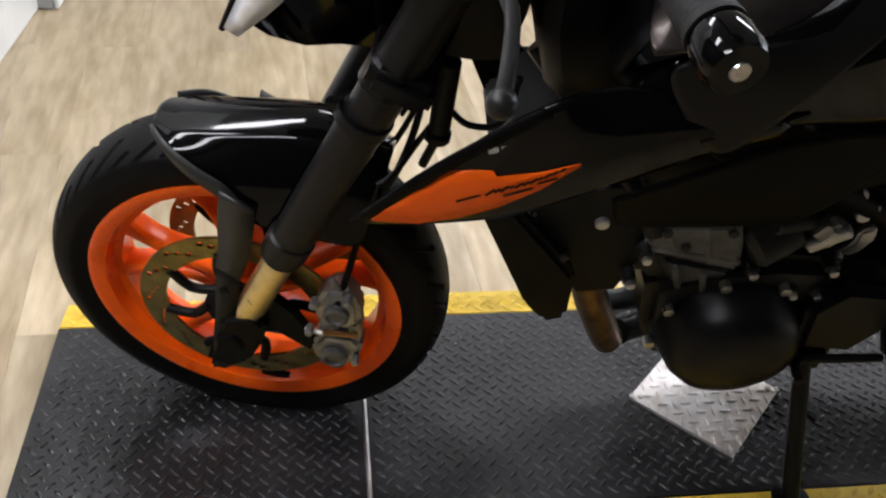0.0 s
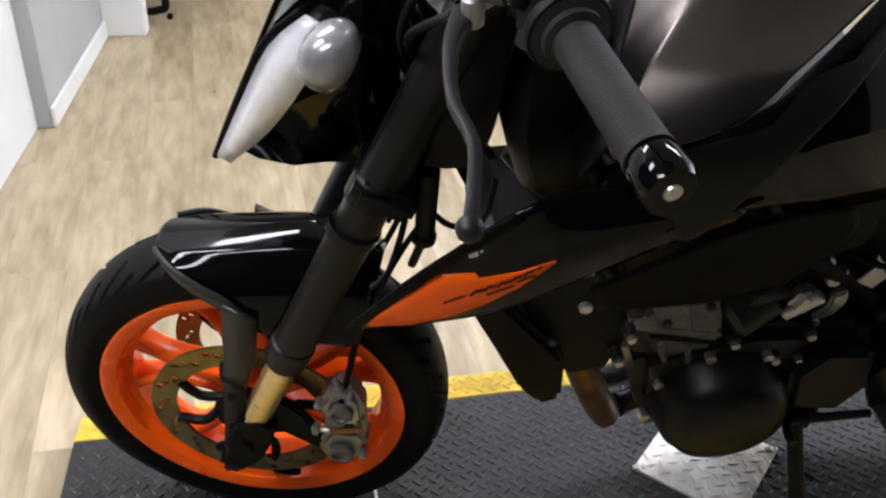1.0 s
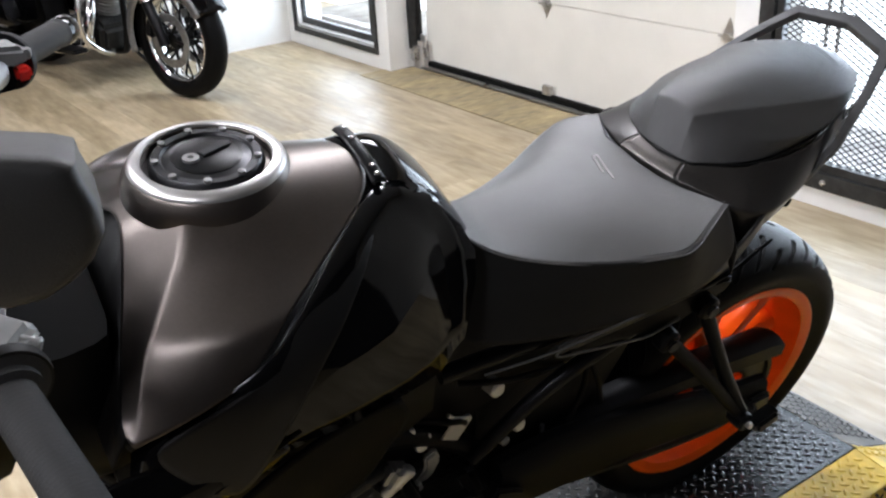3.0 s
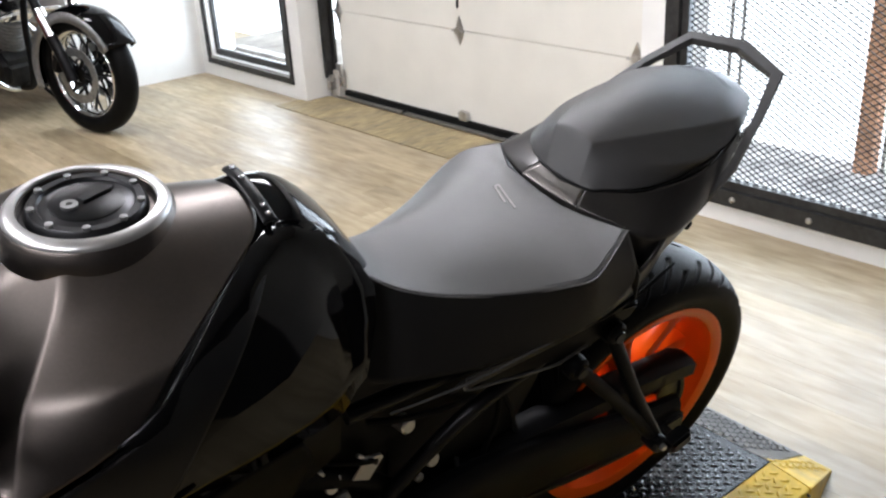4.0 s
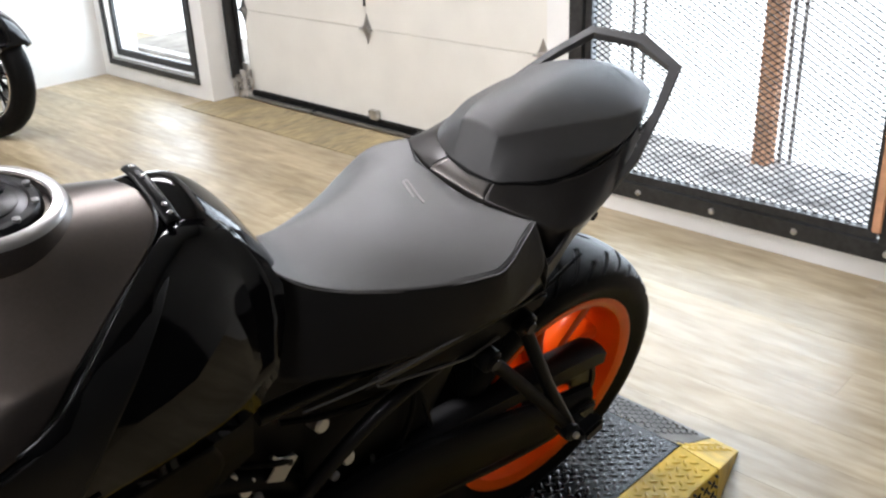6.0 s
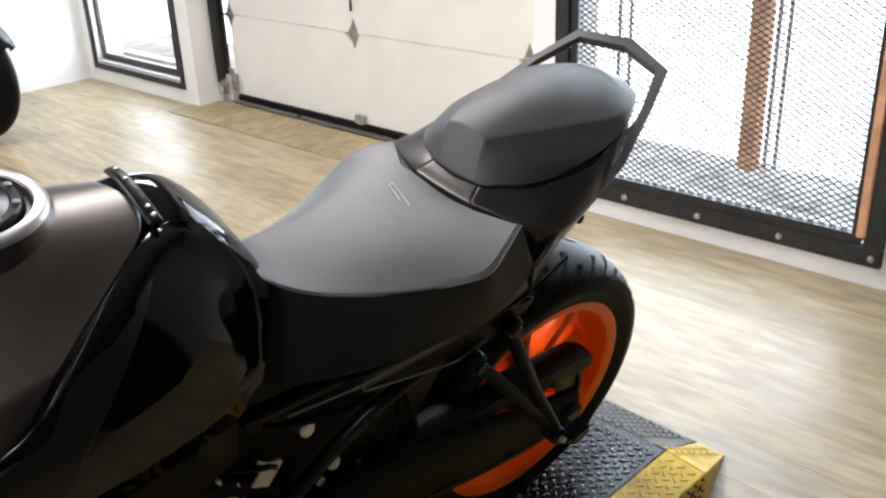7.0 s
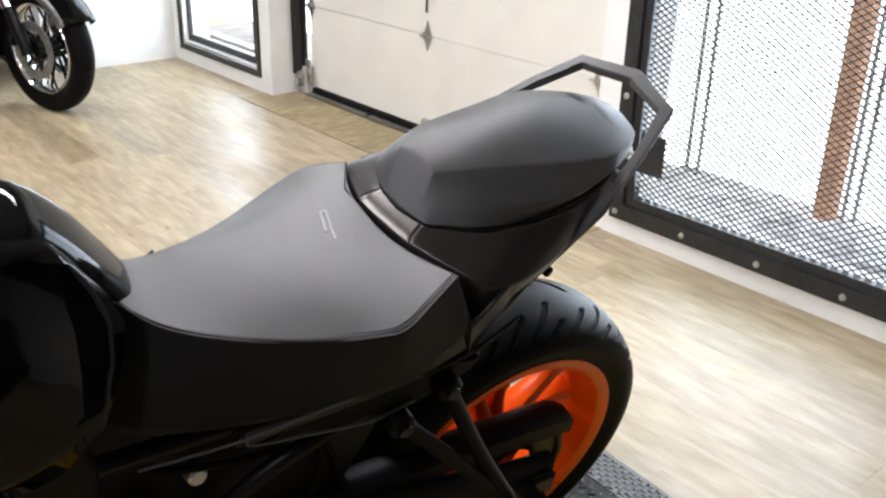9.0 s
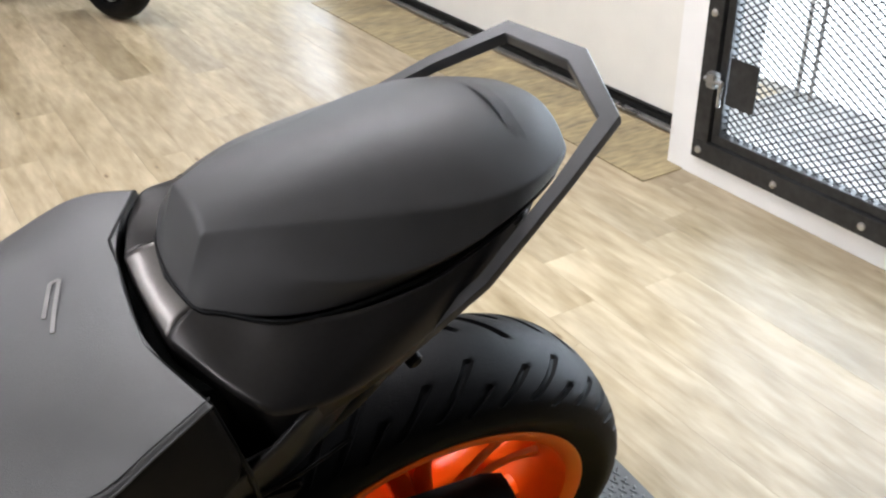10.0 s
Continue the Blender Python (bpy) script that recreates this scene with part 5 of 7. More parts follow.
for s in (-1, 1):
    bm = prism([(0.292, 0.650), (0.325, 0.665), (0.428, 0.520), (0.432, 0.425), (0.402, 0.415), (0.372, 0.455)], s * 0.132, s * 0.160, 0.008)
    part("radiator_guard", bm, "satin", rad, "black radiator side guard")
    part("bolt", rod((0.405, s * 0.158, 0.565), (0.405, s * 0.164, 0.565), 0.006, 14), "dalu", rad)

# engine
bm = prism([(0.50, 0.50), (0.52, 0.60), (0.62, 0.60), (0.66, 0.50), (0.60, 0.46), (0.53, 0.465)], -0.125, 0.125, 0.012)
eng = part("engine_head", bm, "dalu", bike, "grey cast cylinder head")
bm = prism([(0.505, 0.56), (0.52, 0.600), (0.622, 0.600), (0.640, 0.545), (0.648, 0.50), (0.60, 0.515), (0.54, 0.535)], -0.140, -0.118, 0.008)
prism([(0.535, 0.53), (0.60, 0.51), (0.642, 0.50), (0.632, 0.455), (0.60, 0.450), (0.565, 0.468)], -0.134, -0.12, 0.008, bm)
for a, b in (((0.53, 0.59), (0.555, 0.545)), ((0.58, 0.595), (0.60, 0.525)), ((0.52, 0.555), (0.64, 0.525)), ((0.56, 0.515), (0.575, 0.47)), ((0.60, 0.505), (0.61, 0.46))):
    rod((a[0], -0.139, a[1]), (b[0], -0.137, b[1]), 0.005, 8, bm)
part("cam_cover", bm, "calu", eng, "bare aluminium ribbed cam cover")
for x, z in ((0.530, 0.588), (0.612, 0.588), (0.560, 0.560)):
    part("bolt", rod((x, -0.138, z), (x, -0.146, z), 0.007, 10), "dalu", eng)
part("plug_cap", rod((0.575, -0.10, 0.60), (0.590, -0.10, 0.645), 0.014, 14), "cable", eng)
bm = prism([(0.535, 0.47), (0.55, 0.36), (0.60, 0.265), (0.74, 0.262), (0.86, 0.30), (0.905, 0.40), (0.86, 0.505), (0.70, 0.52), (0.60, 0.50)], -0.140, 0.140, 0.018)
case = part("crankcase", bm, "dalu", bike, "dark cast crankcase")
m = Matrix.Translation((0.668, 0, 0.378)) @ Matrix.Rotation(radians(90), 4, "X")
bm = lathe([(0.02, 0.208), (0.055, 0.207), (0.078, 0.200), (0.092, 0.180), (0.098, 0.150), (0.104, 0.140), (0.104, 0.120)], m, 48)
cover = part("stator_cover", bm, "black", case, "round black alternator cover")
for k in range(8):
    a = 2 * math.pi * (k + 0.4) / 8
    part("bolt", lathe([(0.0075, 0.138), (0.0075, 0.152), (0.004, 0.153)], m @ pose(0.108 * math.cos(a), 0.108 * math.sin(a), 0), 12), "steel", cover)
bm = prism([(0.77, 0.36), (0.755, 0.45), (0.79, 0.50), (0.86, 0.49), (0.885, 0.41), (0.85, 0.345)], -0.168, -0.135, 0.010)
sp = part("sprocket_cover", bm, "black", case, "black sprocket cover")
for x, z in ((0.513, 0.545), (0.504, 0.493), (0.638, 0.441), (0.660, 0.513), (0.722, 0.413), (0.729, 0.467), (0.764, 0.464), (0.764, 0.519), (0.869, 0.369), (0.842, 0.352)):
    part("bolt", rod((x, -0.10, z), (x, -0.148, z), 0.0095, 14, None, 0.002), "dalu", sp)
    part("bolt", rod((x, -0.147, z), (x, -0.156, z), 0.0062, 12), "steel", sp)
bm = rod((0.645, -0.13, 0.545), (0.705, -0.11, 0.575), 0.034, 24)
rod((0.66, -0.14, 0.60), (0.73, -0.12, 0.59), 0.012, 12, bm)
part("throttle_body", bm, "dalu", bike, "cast throttle body")
bm = block(0.035, 0.03, 0.04, Matrix.Translation((0.735, -0.135, 0.585)) @ Matrix.Rotation(0.5, 4, "Y"), 0.008)
rod((0.715, -0.14, 0.56), (0.755, -0.145, 0.60), 0.010, 12, bm)
part("actuator", bm, "ring", bike, "bright cast actuator")
part("tab_plate", block(0.034, 0.003, 0.046, Matrix.Translation((0.851, -0.106, 0.585)) @ Matrix.Rotation(0.55, 4, "Y"), 0.003), "ring", bike, "pale sheet metal tab")
for x, z, q in ((0.917, 0.619, 0.013), (0.967, 0.512, 0.012), (0.944, 0.486, 0.008)):
    part("bushing", rod((x, -0.07, z), (x + 0.004, -0.104, z + 0.006), q, 14), "ring", bike, "pale metal bush")
for x, z, q in ((0.781, 0.608, 0.008), (0.80, 0.568, 0.010), (0.82, 0.545, 0.006), (0.772, 0.59, 0.005), (0.81, 0.585, 0.005)):
    part("fitting", rod((x, -0.08, z), (x - 0.006, -0.106, z + 0.008), q, 12), "ring", bike)
bm = prism([(0.795, 0.556), (0.815, 0.566), (0.823, 0.542), (0.812, 0.516), (0.790, 0.498), (0.778, 0.508), (0.797, 0.532)], -0.116, -0.104, 0.004)
rod((0.786, -0.104, 0.506), (0.784, -0.122, 0.506), 0.008, 12, bm)
part("linkage_arm", bm, "ring", bike, "bright cast linkage arm")
part("clip", tube([(0.832, -0.110, 0.628), (0.846, -0.112, 0.614), (0.868, -0.110, 0.607)], 0.0035, 8, 3), "ring", bike, "bent bright wire clip")
part("hose_clamp", lathe([(0.013, -0.006), (0.016, -0.006), (0.016, 0.006), (0.013, 0.006)], Matrix.Translation((0.752, -0.118, 0.470)) @ Matrix.Rotation(1.1, 4, "Y"), 24, closed=True), "steel", bike, "bright hose clamp")
part("linkage", tube([(1.018, -0.10, 0.49), (1.022, -0.10, 0.44)], 0.004, 8, 1), "perch", bike, "thin bright linkage rod")
for p in ([(1.096, -0.09, 0.59), (1.09, -0.10, 0.54), (1.07, -0.10, 0.47), (1.05, -0.09, 0.42)], [(1.10, -0.09, 0.59), (1.115, -0.10, 0.55), (1.13, -0.10, 0.50), (1.15, -0.09, 0.46)], [(0.857, -0.09, 0.66), (0.90, -0.105, 0.655), (0.96, -0.10, 0.63), (1.05, -0.09, 0.60)], [(0.79, -0.10, 0.63), (0.83, -0.115, 0.62), (0.86, -0.11, 0.60), (0.87, -0.09, 0.56)]):
    part("cable", tube(p, 0.005, 8, 4), "satin", bike)
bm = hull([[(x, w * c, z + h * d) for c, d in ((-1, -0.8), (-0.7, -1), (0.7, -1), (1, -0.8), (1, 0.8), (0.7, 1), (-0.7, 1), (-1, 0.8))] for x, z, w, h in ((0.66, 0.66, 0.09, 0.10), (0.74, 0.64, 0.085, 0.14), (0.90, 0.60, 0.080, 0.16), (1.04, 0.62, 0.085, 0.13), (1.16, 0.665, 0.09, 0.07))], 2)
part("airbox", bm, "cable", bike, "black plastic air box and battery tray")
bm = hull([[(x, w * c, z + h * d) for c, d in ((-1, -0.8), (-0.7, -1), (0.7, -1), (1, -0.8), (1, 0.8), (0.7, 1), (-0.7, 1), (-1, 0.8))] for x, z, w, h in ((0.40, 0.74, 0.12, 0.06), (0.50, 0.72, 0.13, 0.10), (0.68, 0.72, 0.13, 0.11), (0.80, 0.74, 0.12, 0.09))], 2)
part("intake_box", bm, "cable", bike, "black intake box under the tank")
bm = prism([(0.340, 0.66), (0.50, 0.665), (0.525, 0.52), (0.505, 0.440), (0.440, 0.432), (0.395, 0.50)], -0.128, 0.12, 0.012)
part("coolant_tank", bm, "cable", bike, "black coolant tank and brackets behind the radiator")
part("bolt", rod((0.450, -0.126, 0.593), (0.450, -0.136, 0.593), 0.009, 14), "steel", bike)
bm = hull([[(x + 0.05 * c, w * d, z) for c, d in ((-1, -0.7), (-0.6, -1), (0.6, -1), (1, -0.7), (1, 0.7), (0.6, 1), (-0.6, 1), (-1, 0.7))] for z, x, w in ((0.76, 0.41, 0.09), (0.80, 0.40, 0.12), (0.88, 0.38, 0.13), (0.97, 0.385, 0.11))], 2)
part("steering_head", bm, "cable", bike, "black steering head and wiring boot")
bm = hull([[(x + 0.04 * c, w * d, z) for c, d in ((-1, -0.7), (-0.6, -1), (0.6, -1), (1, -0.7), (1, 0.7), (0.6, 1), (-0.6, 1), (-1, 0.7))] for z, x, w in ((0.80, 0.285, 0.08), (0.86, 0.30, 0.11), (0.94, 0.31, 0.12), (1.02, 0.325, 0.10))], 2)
fpart("wiring_boot", bm, "cable", None, "black wiring bundle behind the headlight")
for y0 in (-1, 1):
    a, b = Vector((0.357, y0 * 0.205, 1.110)), Vector((0.372, y0 * 0.248, 1.105))
    fpart("clamp_ring", rod(a, b, 0.0215, 24, None, 0.004), "perch", None, "bare cast clamp ring round the bar")
    m = Matrix.Translation((0.330, y0 * 0.232, 1.112)) @ Matrix.Rotation(y0 * 0.35, 4, "Z")
    bm = block(0.042, 0.016, 0.030, m @ pose(0, 0.015, 0), 0.005)
    block(0.042, 0.016, 0.030, m @ pose(0, -0.015, 0), 0.005, bm)
    block(0.012, 0.040, 0.026, m @ pose(0.022, 0, 0), 0.004, bm)
    fpart("clevis", bm, "calu", None, "forked cast lever mount")
    fpart("clamp_seam", block(0.030, 0.050, 0.0016, Matrix.Translation((0.364, y0 * 0.228, 1.1295)) @ Matrix.Rotation(y0 * 0.35, 4, "Z"), 0.0), "cable", None)
    for d in (-0.012, 0.012):
        fpart("clamp_screw", rod((0.350 + d * 0.4, y0 * 0.222 + d, 1.128), (0.350 + d * 0.4, y0 * 0.222 + d, 1.136), 0.0048, 12), "steel", None)
    fpart("adjuster", rod((0.322, y0 * 0.208, 1.108), (0.300, y0 * 0.158, 1.100), 0.0075, 14, None, 0.002), "alu", None, "knurled cable adjuster")
    fpart("adjuster_nut", rod((0.314, y0 * 0.190, 1.105), (0.309, y0 * 0.179, 1.103), 0.0110, 6), "perch", None)
    fpart("line_fitting", rod((0.298, y0 * 0.10, 1.050), (0.306, y0 * 0.085, 1.088), 0.0085, 14, None, 0.002), "alu", None, "bright hose fitting")
    fpart("banjo", lathe([(0.005, -0.004), (0.012, -0.004), (0.012, 0.004), (0.005, 0.004)], Matrix.Translation((0.306, y0 * 0.120, 1.075)) @ Matrix.Rotation(0.6, 4, "X"), 18, closed=True), "perch", None)
bm = prism([(-0.03, -0.012), (0.0, -0.02), (0.03, -0.008), (0.028, 0.012), (-0.02, 0.016)], -0.025, 0.025, 0.006, m=Matrix.Translation((0.30, -0.135, 1.045)) @ Matrix.Rotation(0.5, 4, "Z"))
fpart("clamp_block", bm, "perch", None, "bare cast clamp block")
fpart("clutch_cable", tube([(0.305, -0.235, 1.088), (0.285, -0.19, 1.09), (0.262, -0.12, 1.06), (0.262, -0.06, 0.98), (0.30, -0.04, 0.90)], 0.005, 8, 5), "cable", None, "black clutch cable")
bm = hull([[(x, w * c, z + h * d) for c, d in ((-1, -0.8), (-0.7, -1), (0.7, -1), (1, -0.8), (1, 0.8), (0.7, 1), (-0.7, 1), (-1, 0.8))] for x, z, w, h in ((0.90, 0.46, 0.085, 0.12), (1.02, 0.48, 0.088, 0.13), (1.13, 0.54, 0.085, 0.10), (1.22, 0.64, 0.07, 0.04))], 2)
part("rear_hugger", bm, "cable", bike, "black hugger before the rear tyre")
# header pipes; the joint and the second pipe are coloured dark to drop from view
bm = tube([(0.50, -0.05, 0.47), (0.475, -0.06, 0.44), (0.482, -0.06, 0.38), (0.510, -0.06, 0.30), (0.538, -0.058, 0.232), (0.548, -0.056, 0.212)], 0.0255, 18)
part("header_joint", tube([(0.568, -0.046, 0.216), (0.62, -0.02, 0.20), (0.70, 0.02, 0.19), (0.80, 0.03, 0.19)], 0.0205, 16), "black", bike)
part("header_pipe", bm, "brown", bike, "heat-tinted exhaust header pipe")
bm = tube([(0.50, 0.05, 0.50), (0.470, 0.05, 0.46), (0.476, 0.045, 0.38), (0.50, 0.02, 0.29), (0.54, 0.01, 0.22), (0.64, 0.04, 0.19), (0.80, 0.05, 0.19)], 0.021, 16)
part("header_pipe", bm, "dalu", bike, "dark exhaust header pipe")
part("collector", hull([[(x, 0.03 + w * math.cos(a), z + h * math.sin(a)) for a in [2 * math.pi * k / 10 for k in range(10)]] for x, w, h, z in ((0.74, 0.05, 0.03, 0.19), (0.80, 0.075, 0.05, 0.20), (0.95, 0.085, 0.06, 0.21), (1.05, 0.06, 0.045, 0.23))], 2), "dalu", bike)
part("silencer", tube([(1.03, 0.05, 0.23), (1.12, 0.13, 0.30), (1.25, 0.17, 0.42), (1.50, 0.19, 0.55)], 0.035, 18, 5, r2=0.05), "black", bike, "black silencer")

# frame and subframe
for s in (-1, 1):
    part("frame_rail", tube([(0.33, s * 0.045, 0.92), (0.44, s * 0.12, 0.82), (0.60, s * 0.125, 0.70), (0.78, s * 0.095, 0.60), (0.89, s * 0.090, 0.50), (0.93, s * 0.10, 0.40)], 0.017, 14), "satin", bike, "black trellis frame tube")
    part("frame_rail", tube([(0.35, s * 0.05, 0.80), (0.46, s * 0.12, 0.68), (0.52, s * 0.13, 0.58)], 0.015, 12), "black", bike)
    part("subframe_rail", tube([(0.80, s * 0.13, 0.745), (0.98, s * 0.135, 0.742), (1.20, s * 0.14, 0.735), (1.33, s * 0.12, 0.765), (1.42, s * 0.10, 0.83)], 0.012, 12), "black", bike, "black seat rail")
    part("subframe_stay", tube([(0.88, s * 0.11, 0.50), (1.0, s * 0.12, 0.61), (1.17, s * 0.13, 0.69), (1.30, s * 0.12, 0.74)], 0.012, 12), "black", bike)
    bm = prism([(0.965, 0.720), (1.19, 0.686), (1.275, 0.715), (1.29, 0.735), (1.22, 0.748), (1.02, 0.742)], s * 0.150, s * 0.162, 0.004)
    part("rail_cover", bm, "satin", bike, "black plastic seat rail cover")
    part("trim_edge", tube([(0.968, s * 0.174, 0.764), (0.955, s * 0.174, 0.752), (0.962, s * 0.174, 0.742), (1.031, s * 0.172, 0.722), (1.106, s * 0.170, 0.702), (1.139, s * 0.168, 0.698), (1.185, s * 0.165, 0.703)], 0.0022, 6, 3), "rail", bike, "raised grey edge of the trim")
    part("trim_edge", tube([(0.83, s * 0.186, 0.785), (0.94, s * 0.1885, 0.776), (1.05, s * 0.1905, 0.781), (1.13, s * 0.193, 0.789), (1.205, s * 0.1935, 0.812)] if s < 0 else [(1.10, 0.150, 0.770), (1.15, 0.155, 0.780), (1.205, 0.150, 0.795)], 0.0018, 6, 3), "rail", bike, "raised grey edge of the trim")
    # pillion footrest hanger
    j = (1.368, s * 0.198, 0.422)
    bm = tube([(1.163, s * 0.168, 0.675), (1.26, s * 0.183, 0.56), j], 0.0115, 14, 3)
    tube([(1.232, s * 0.165, 0.710), (1.30, s * 0.182, 0.56), (1.372, s * 0.198, 0.425)], 0.0115, 14, 3, bm)
    for p in ((1.163, 0.168, 0.675), (1.232, 0.165, 0.710)):
        rod((p[0], s * (p[1] - 0.012), p[2]), (p[0], s * (p[1] + 0.016), p[2]), 0.019, 20, bm)
    hg = part("pillion_hanger", bm, "satin", bike, "black tubular pillion footrest hanger")
    bm = rod((1.366, s * 0.185, 0.418), (1.366, s * 0.222, 0.420), 0.017, 16)
    block(0.05, 0.028, 0.030, Matrix.Translation((1.400, s * 0.225, 0.420)) @ Matrix.Rotation(-0.3, 4, "Y"), 0.006, bm)
    part("footpeg", bm, "black", hg, "folded black footpeg")
    part("pivot_pin", rod((1.366, s * 0.178, 0.415), (1.366, s * 0.230, 0.422), 0.006, 10), "steel", hg)
    for p in ((1.163, 0.186, 0.675), (1.232, 0.183, 0.710)):
        part("bolt", rod((p[0], s * p[1], p[2]), (p[0], s * (p[1] + 0.004), p[2]), 0.010, 14), "black", hg)
    # rider footrest hanger
    bm = prism([(0.87, 0.42), (0.90, 0.47), (0.95, 0.44), (0.99, 0.36), (0.96, 0.30), (0.91, 0.33)], s * 0.150, s * 0.162, 0.005)
    fh = part("footrest_hanger", bm, "black", bike, "black footrest plate")
    part("footpeg", rod((0.925, s * 0.16, 0.335), (0.935, s * 0.25, 0.345), 0.013, 14), "dalu", fh, "serrated footpeg")
part("shift_lever", tube([(0.905, -0.168, 0.335), (0.84, -0.172, 0.34), (0.775, -0.178, 0.345), (0.765, -0.215, 0.348)], 0.007, 10), "black", bike)

# swingarm, chain and guard
for s in (-1, 1):
    bm = hull([[(x, s * (0.118 + w * c), z + h * d) for c, d in ((-1, -1), (1, -1), (1, 1), (-1, 1))] for x, z, w, h in ((0.92, 0.42, 0.022, 0.050), (1.05, 0.41, 0.018, 0.058), (1.25, 0.375, 0.016, 0.048), (1.42, 0.33, 0.015, 0.040), (1.535, 0.310, 0.014, 0.036))], 3)
    sa = part("swingarm", bm, "satin", bike, "black cast swingarm")
    bm = block(0.055, 0.016, 0.05, Matrix.Translation((1.505, s * 0.142, 0.313)), 0.006)
    rod((1.476, s * 0.13, 0.315), (1.476, s * 0.165, 0.315), 0.017, 6, bm)
    part("axle_block", bm, "dalu", sa)
bm = hull([[(x, -0.088 + w * c, z + h * d) for c, d in ((-1, -1), (1, -1), (1, 0.6), (0.4, 1), (-0.4, 1), (-1, 0.6))] for x, z, w, h in ((1.02, 0.462, 0.024, 0.014), (1.20, 0.452, 0.026, 0.017), (1.40, 0.432, 0.027, 0.020), (1.545, 0.414, 0.027, 0.021), (1.575, 0.402, 0.025, 0.016))], 1)
part("chain_guard", bm, "satin", bike, "black plastic chain guard")
pts = [(0.83, -0.092, 0.455), (1.10, -0.092, 0.448), (1.40, -0.092, 0.425), (1.476, -0.092, 0.420)] + [(1.476 + 0.105 * math.sin(radians(a)), -0.092, 0.315 + 0.105 * math.cos(radians(a))) for a in (30, 60, 90, 120, 150)] + [(1.476, -0.092, 0.210), (1.30, -0.092, 0.235), (1.0, -0.092, 0.305), (0.83, -0.092, 0.335)]
part("chain", tube(pts, 0.0075, 6, 4), "dalu", bike, "dull drive chain")
bm = tube([(0.98, 0.0, 0.44), (1.02, 0, 0.70)], 0.022, 16, 1)
shock = part("shock", bm, "black", bike)
bm = bmesh.new()
tube([(0.985 + 0.034 * math.cos(a) + 0.0022 * k, 0.034 * math.sin(a), 0.46 + 0.0075 * k) for k, a in [(q / 3, 2 * math.pi * q / 12 * 1.0) for q in range(78)]], 0.0055, 8, 1, bm)
part("spring", bm, "black", shock, "black coil spring")

# side stand, on the deck
foot = BIKE.inverted() @ (LIFT @ Vector((0.835, -0.285, 0.008)))
bm = tube([(0.80, -0.155, 0.315), Vector((0.80, -0.155, 0.315)).lerp(foot, 0.5), foot], 0.013, 14, 2)
stand = part("side_stand", bm, "black", bike, "black side stand, folded out")
pad = LIFT.to_3x3() @ Vector((0, 0, 1))
inv = BIKE.inverted().to_3x3()
bm = lathe([(0.028, -0.007), (0.030, -0.003), (0.030, 0.001), (0.016, 0.005)], Matrix.Translation(foot) @ (inv @ pad).to_track_quat("Z", "Y").to_matrix().to_4x4(), 20)
part("stand_foot", bm, "black", stand)
bm = block(0.06, 0.035, 0.06, Matrix.Translation((0.80, -0.150, 0.325)), 0.010)
part("stand_bracket", bm, "black", stand)
part("stand_tang", tube([(0.808, -0.19, 0.22), (0.83, -0.20, 0.222), (0.84, -0.21, 0.22)], 0.005, 8, 3), "black", stand)

# rider's seat: flat cushion with a sharp welt round it, side flanks down to the rail
# stations: lower flank edge, welt, inner point, middle (left side); its centre line drifts a little
SEAT = (((0.800, -0.140, 0.812), (0.850, -0.075, 0.920), (0.851, -0.040, 0.928), (0.852, 0.0, 0.930)), ((0.850, -0.160, 0.800), (0.885, -0.108, 0.899), (0.887, -0.060, 0.896), (0.890, 0.0, 0.894)),
        ((0.930, -0.174, 0.786), (0.945, -0.136, 0.881), (0.948, -0.072, 0.893), (0.950, -0.003, 0.896)), ((1.030, -0.186, 0.774), (1.030, -0.166, 0.868), (1.030, -0.090, 0.889), (1.030, -0.010, 0.893)),
        ((1.100, -0.196, 0.782), (1.098, -0.195, 0.875), (1.100, -0.110, 0.891), (1.100, -0.016, 0.892)), ((1.150, -0.199, 0.790), (1.130, -0.202, 0.880), (1.132, -0.112, 0.892), (1.135, -0.018, 0.890)),
        ((1.190, -0.197, 0.802), (1.172, -0.186, 0.890), (1.165, -0.096, 0.893), (1.163, -0.020, 0.889)), ((1.238, -0.186, 0.822), (1.222, -0.161, 0.894), (1.187, -0.077, 0.889), (1.186, -0.022, 0.885)))
FAR_X, FAR_Y = (0.85, 0.885, 0.965, 1.04, 1.11, 1.17, 1.222), (0.012, 0.022, 0.056, 0.092, 0.126, 0.144, 0.117)
top, left, right = [], [], []
for low, welt, inner, mid in SEAT:
    far = float(np.interp(welt[0], FAR_X, FAR_Y))          # the far edge draws in towards the tank
    drop = 0.012 if welt[0] > 1.20 else 0.016
    over = lambda q: (q[0], far + max(abs(q[1]) - abs(welt[1]), 0) if q is not inner else mid[1] + 0.55 * (far - mid[1]), q[2] - (drop if q is not inner else 0.002))
    top.append([welt, inner, mid, over(inner), over(welt)])
    half = [low, tuple(0.45 * a + 0.55 * b for a, b in zip(low, welt)), (welt[0], welt[1] * 1.012, welt[2] - 0.004), welt]
    half[1] = (half[1][0], half[1][1] * 1.02, half[1][2])
    left.append(half)
    right.append([over(q) for q in half[:-1]] + [over(welt)])
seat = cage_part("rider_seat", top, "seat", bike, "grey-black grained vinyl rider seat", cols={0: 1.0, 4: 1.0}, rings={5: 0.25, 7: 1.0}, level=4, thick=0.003)
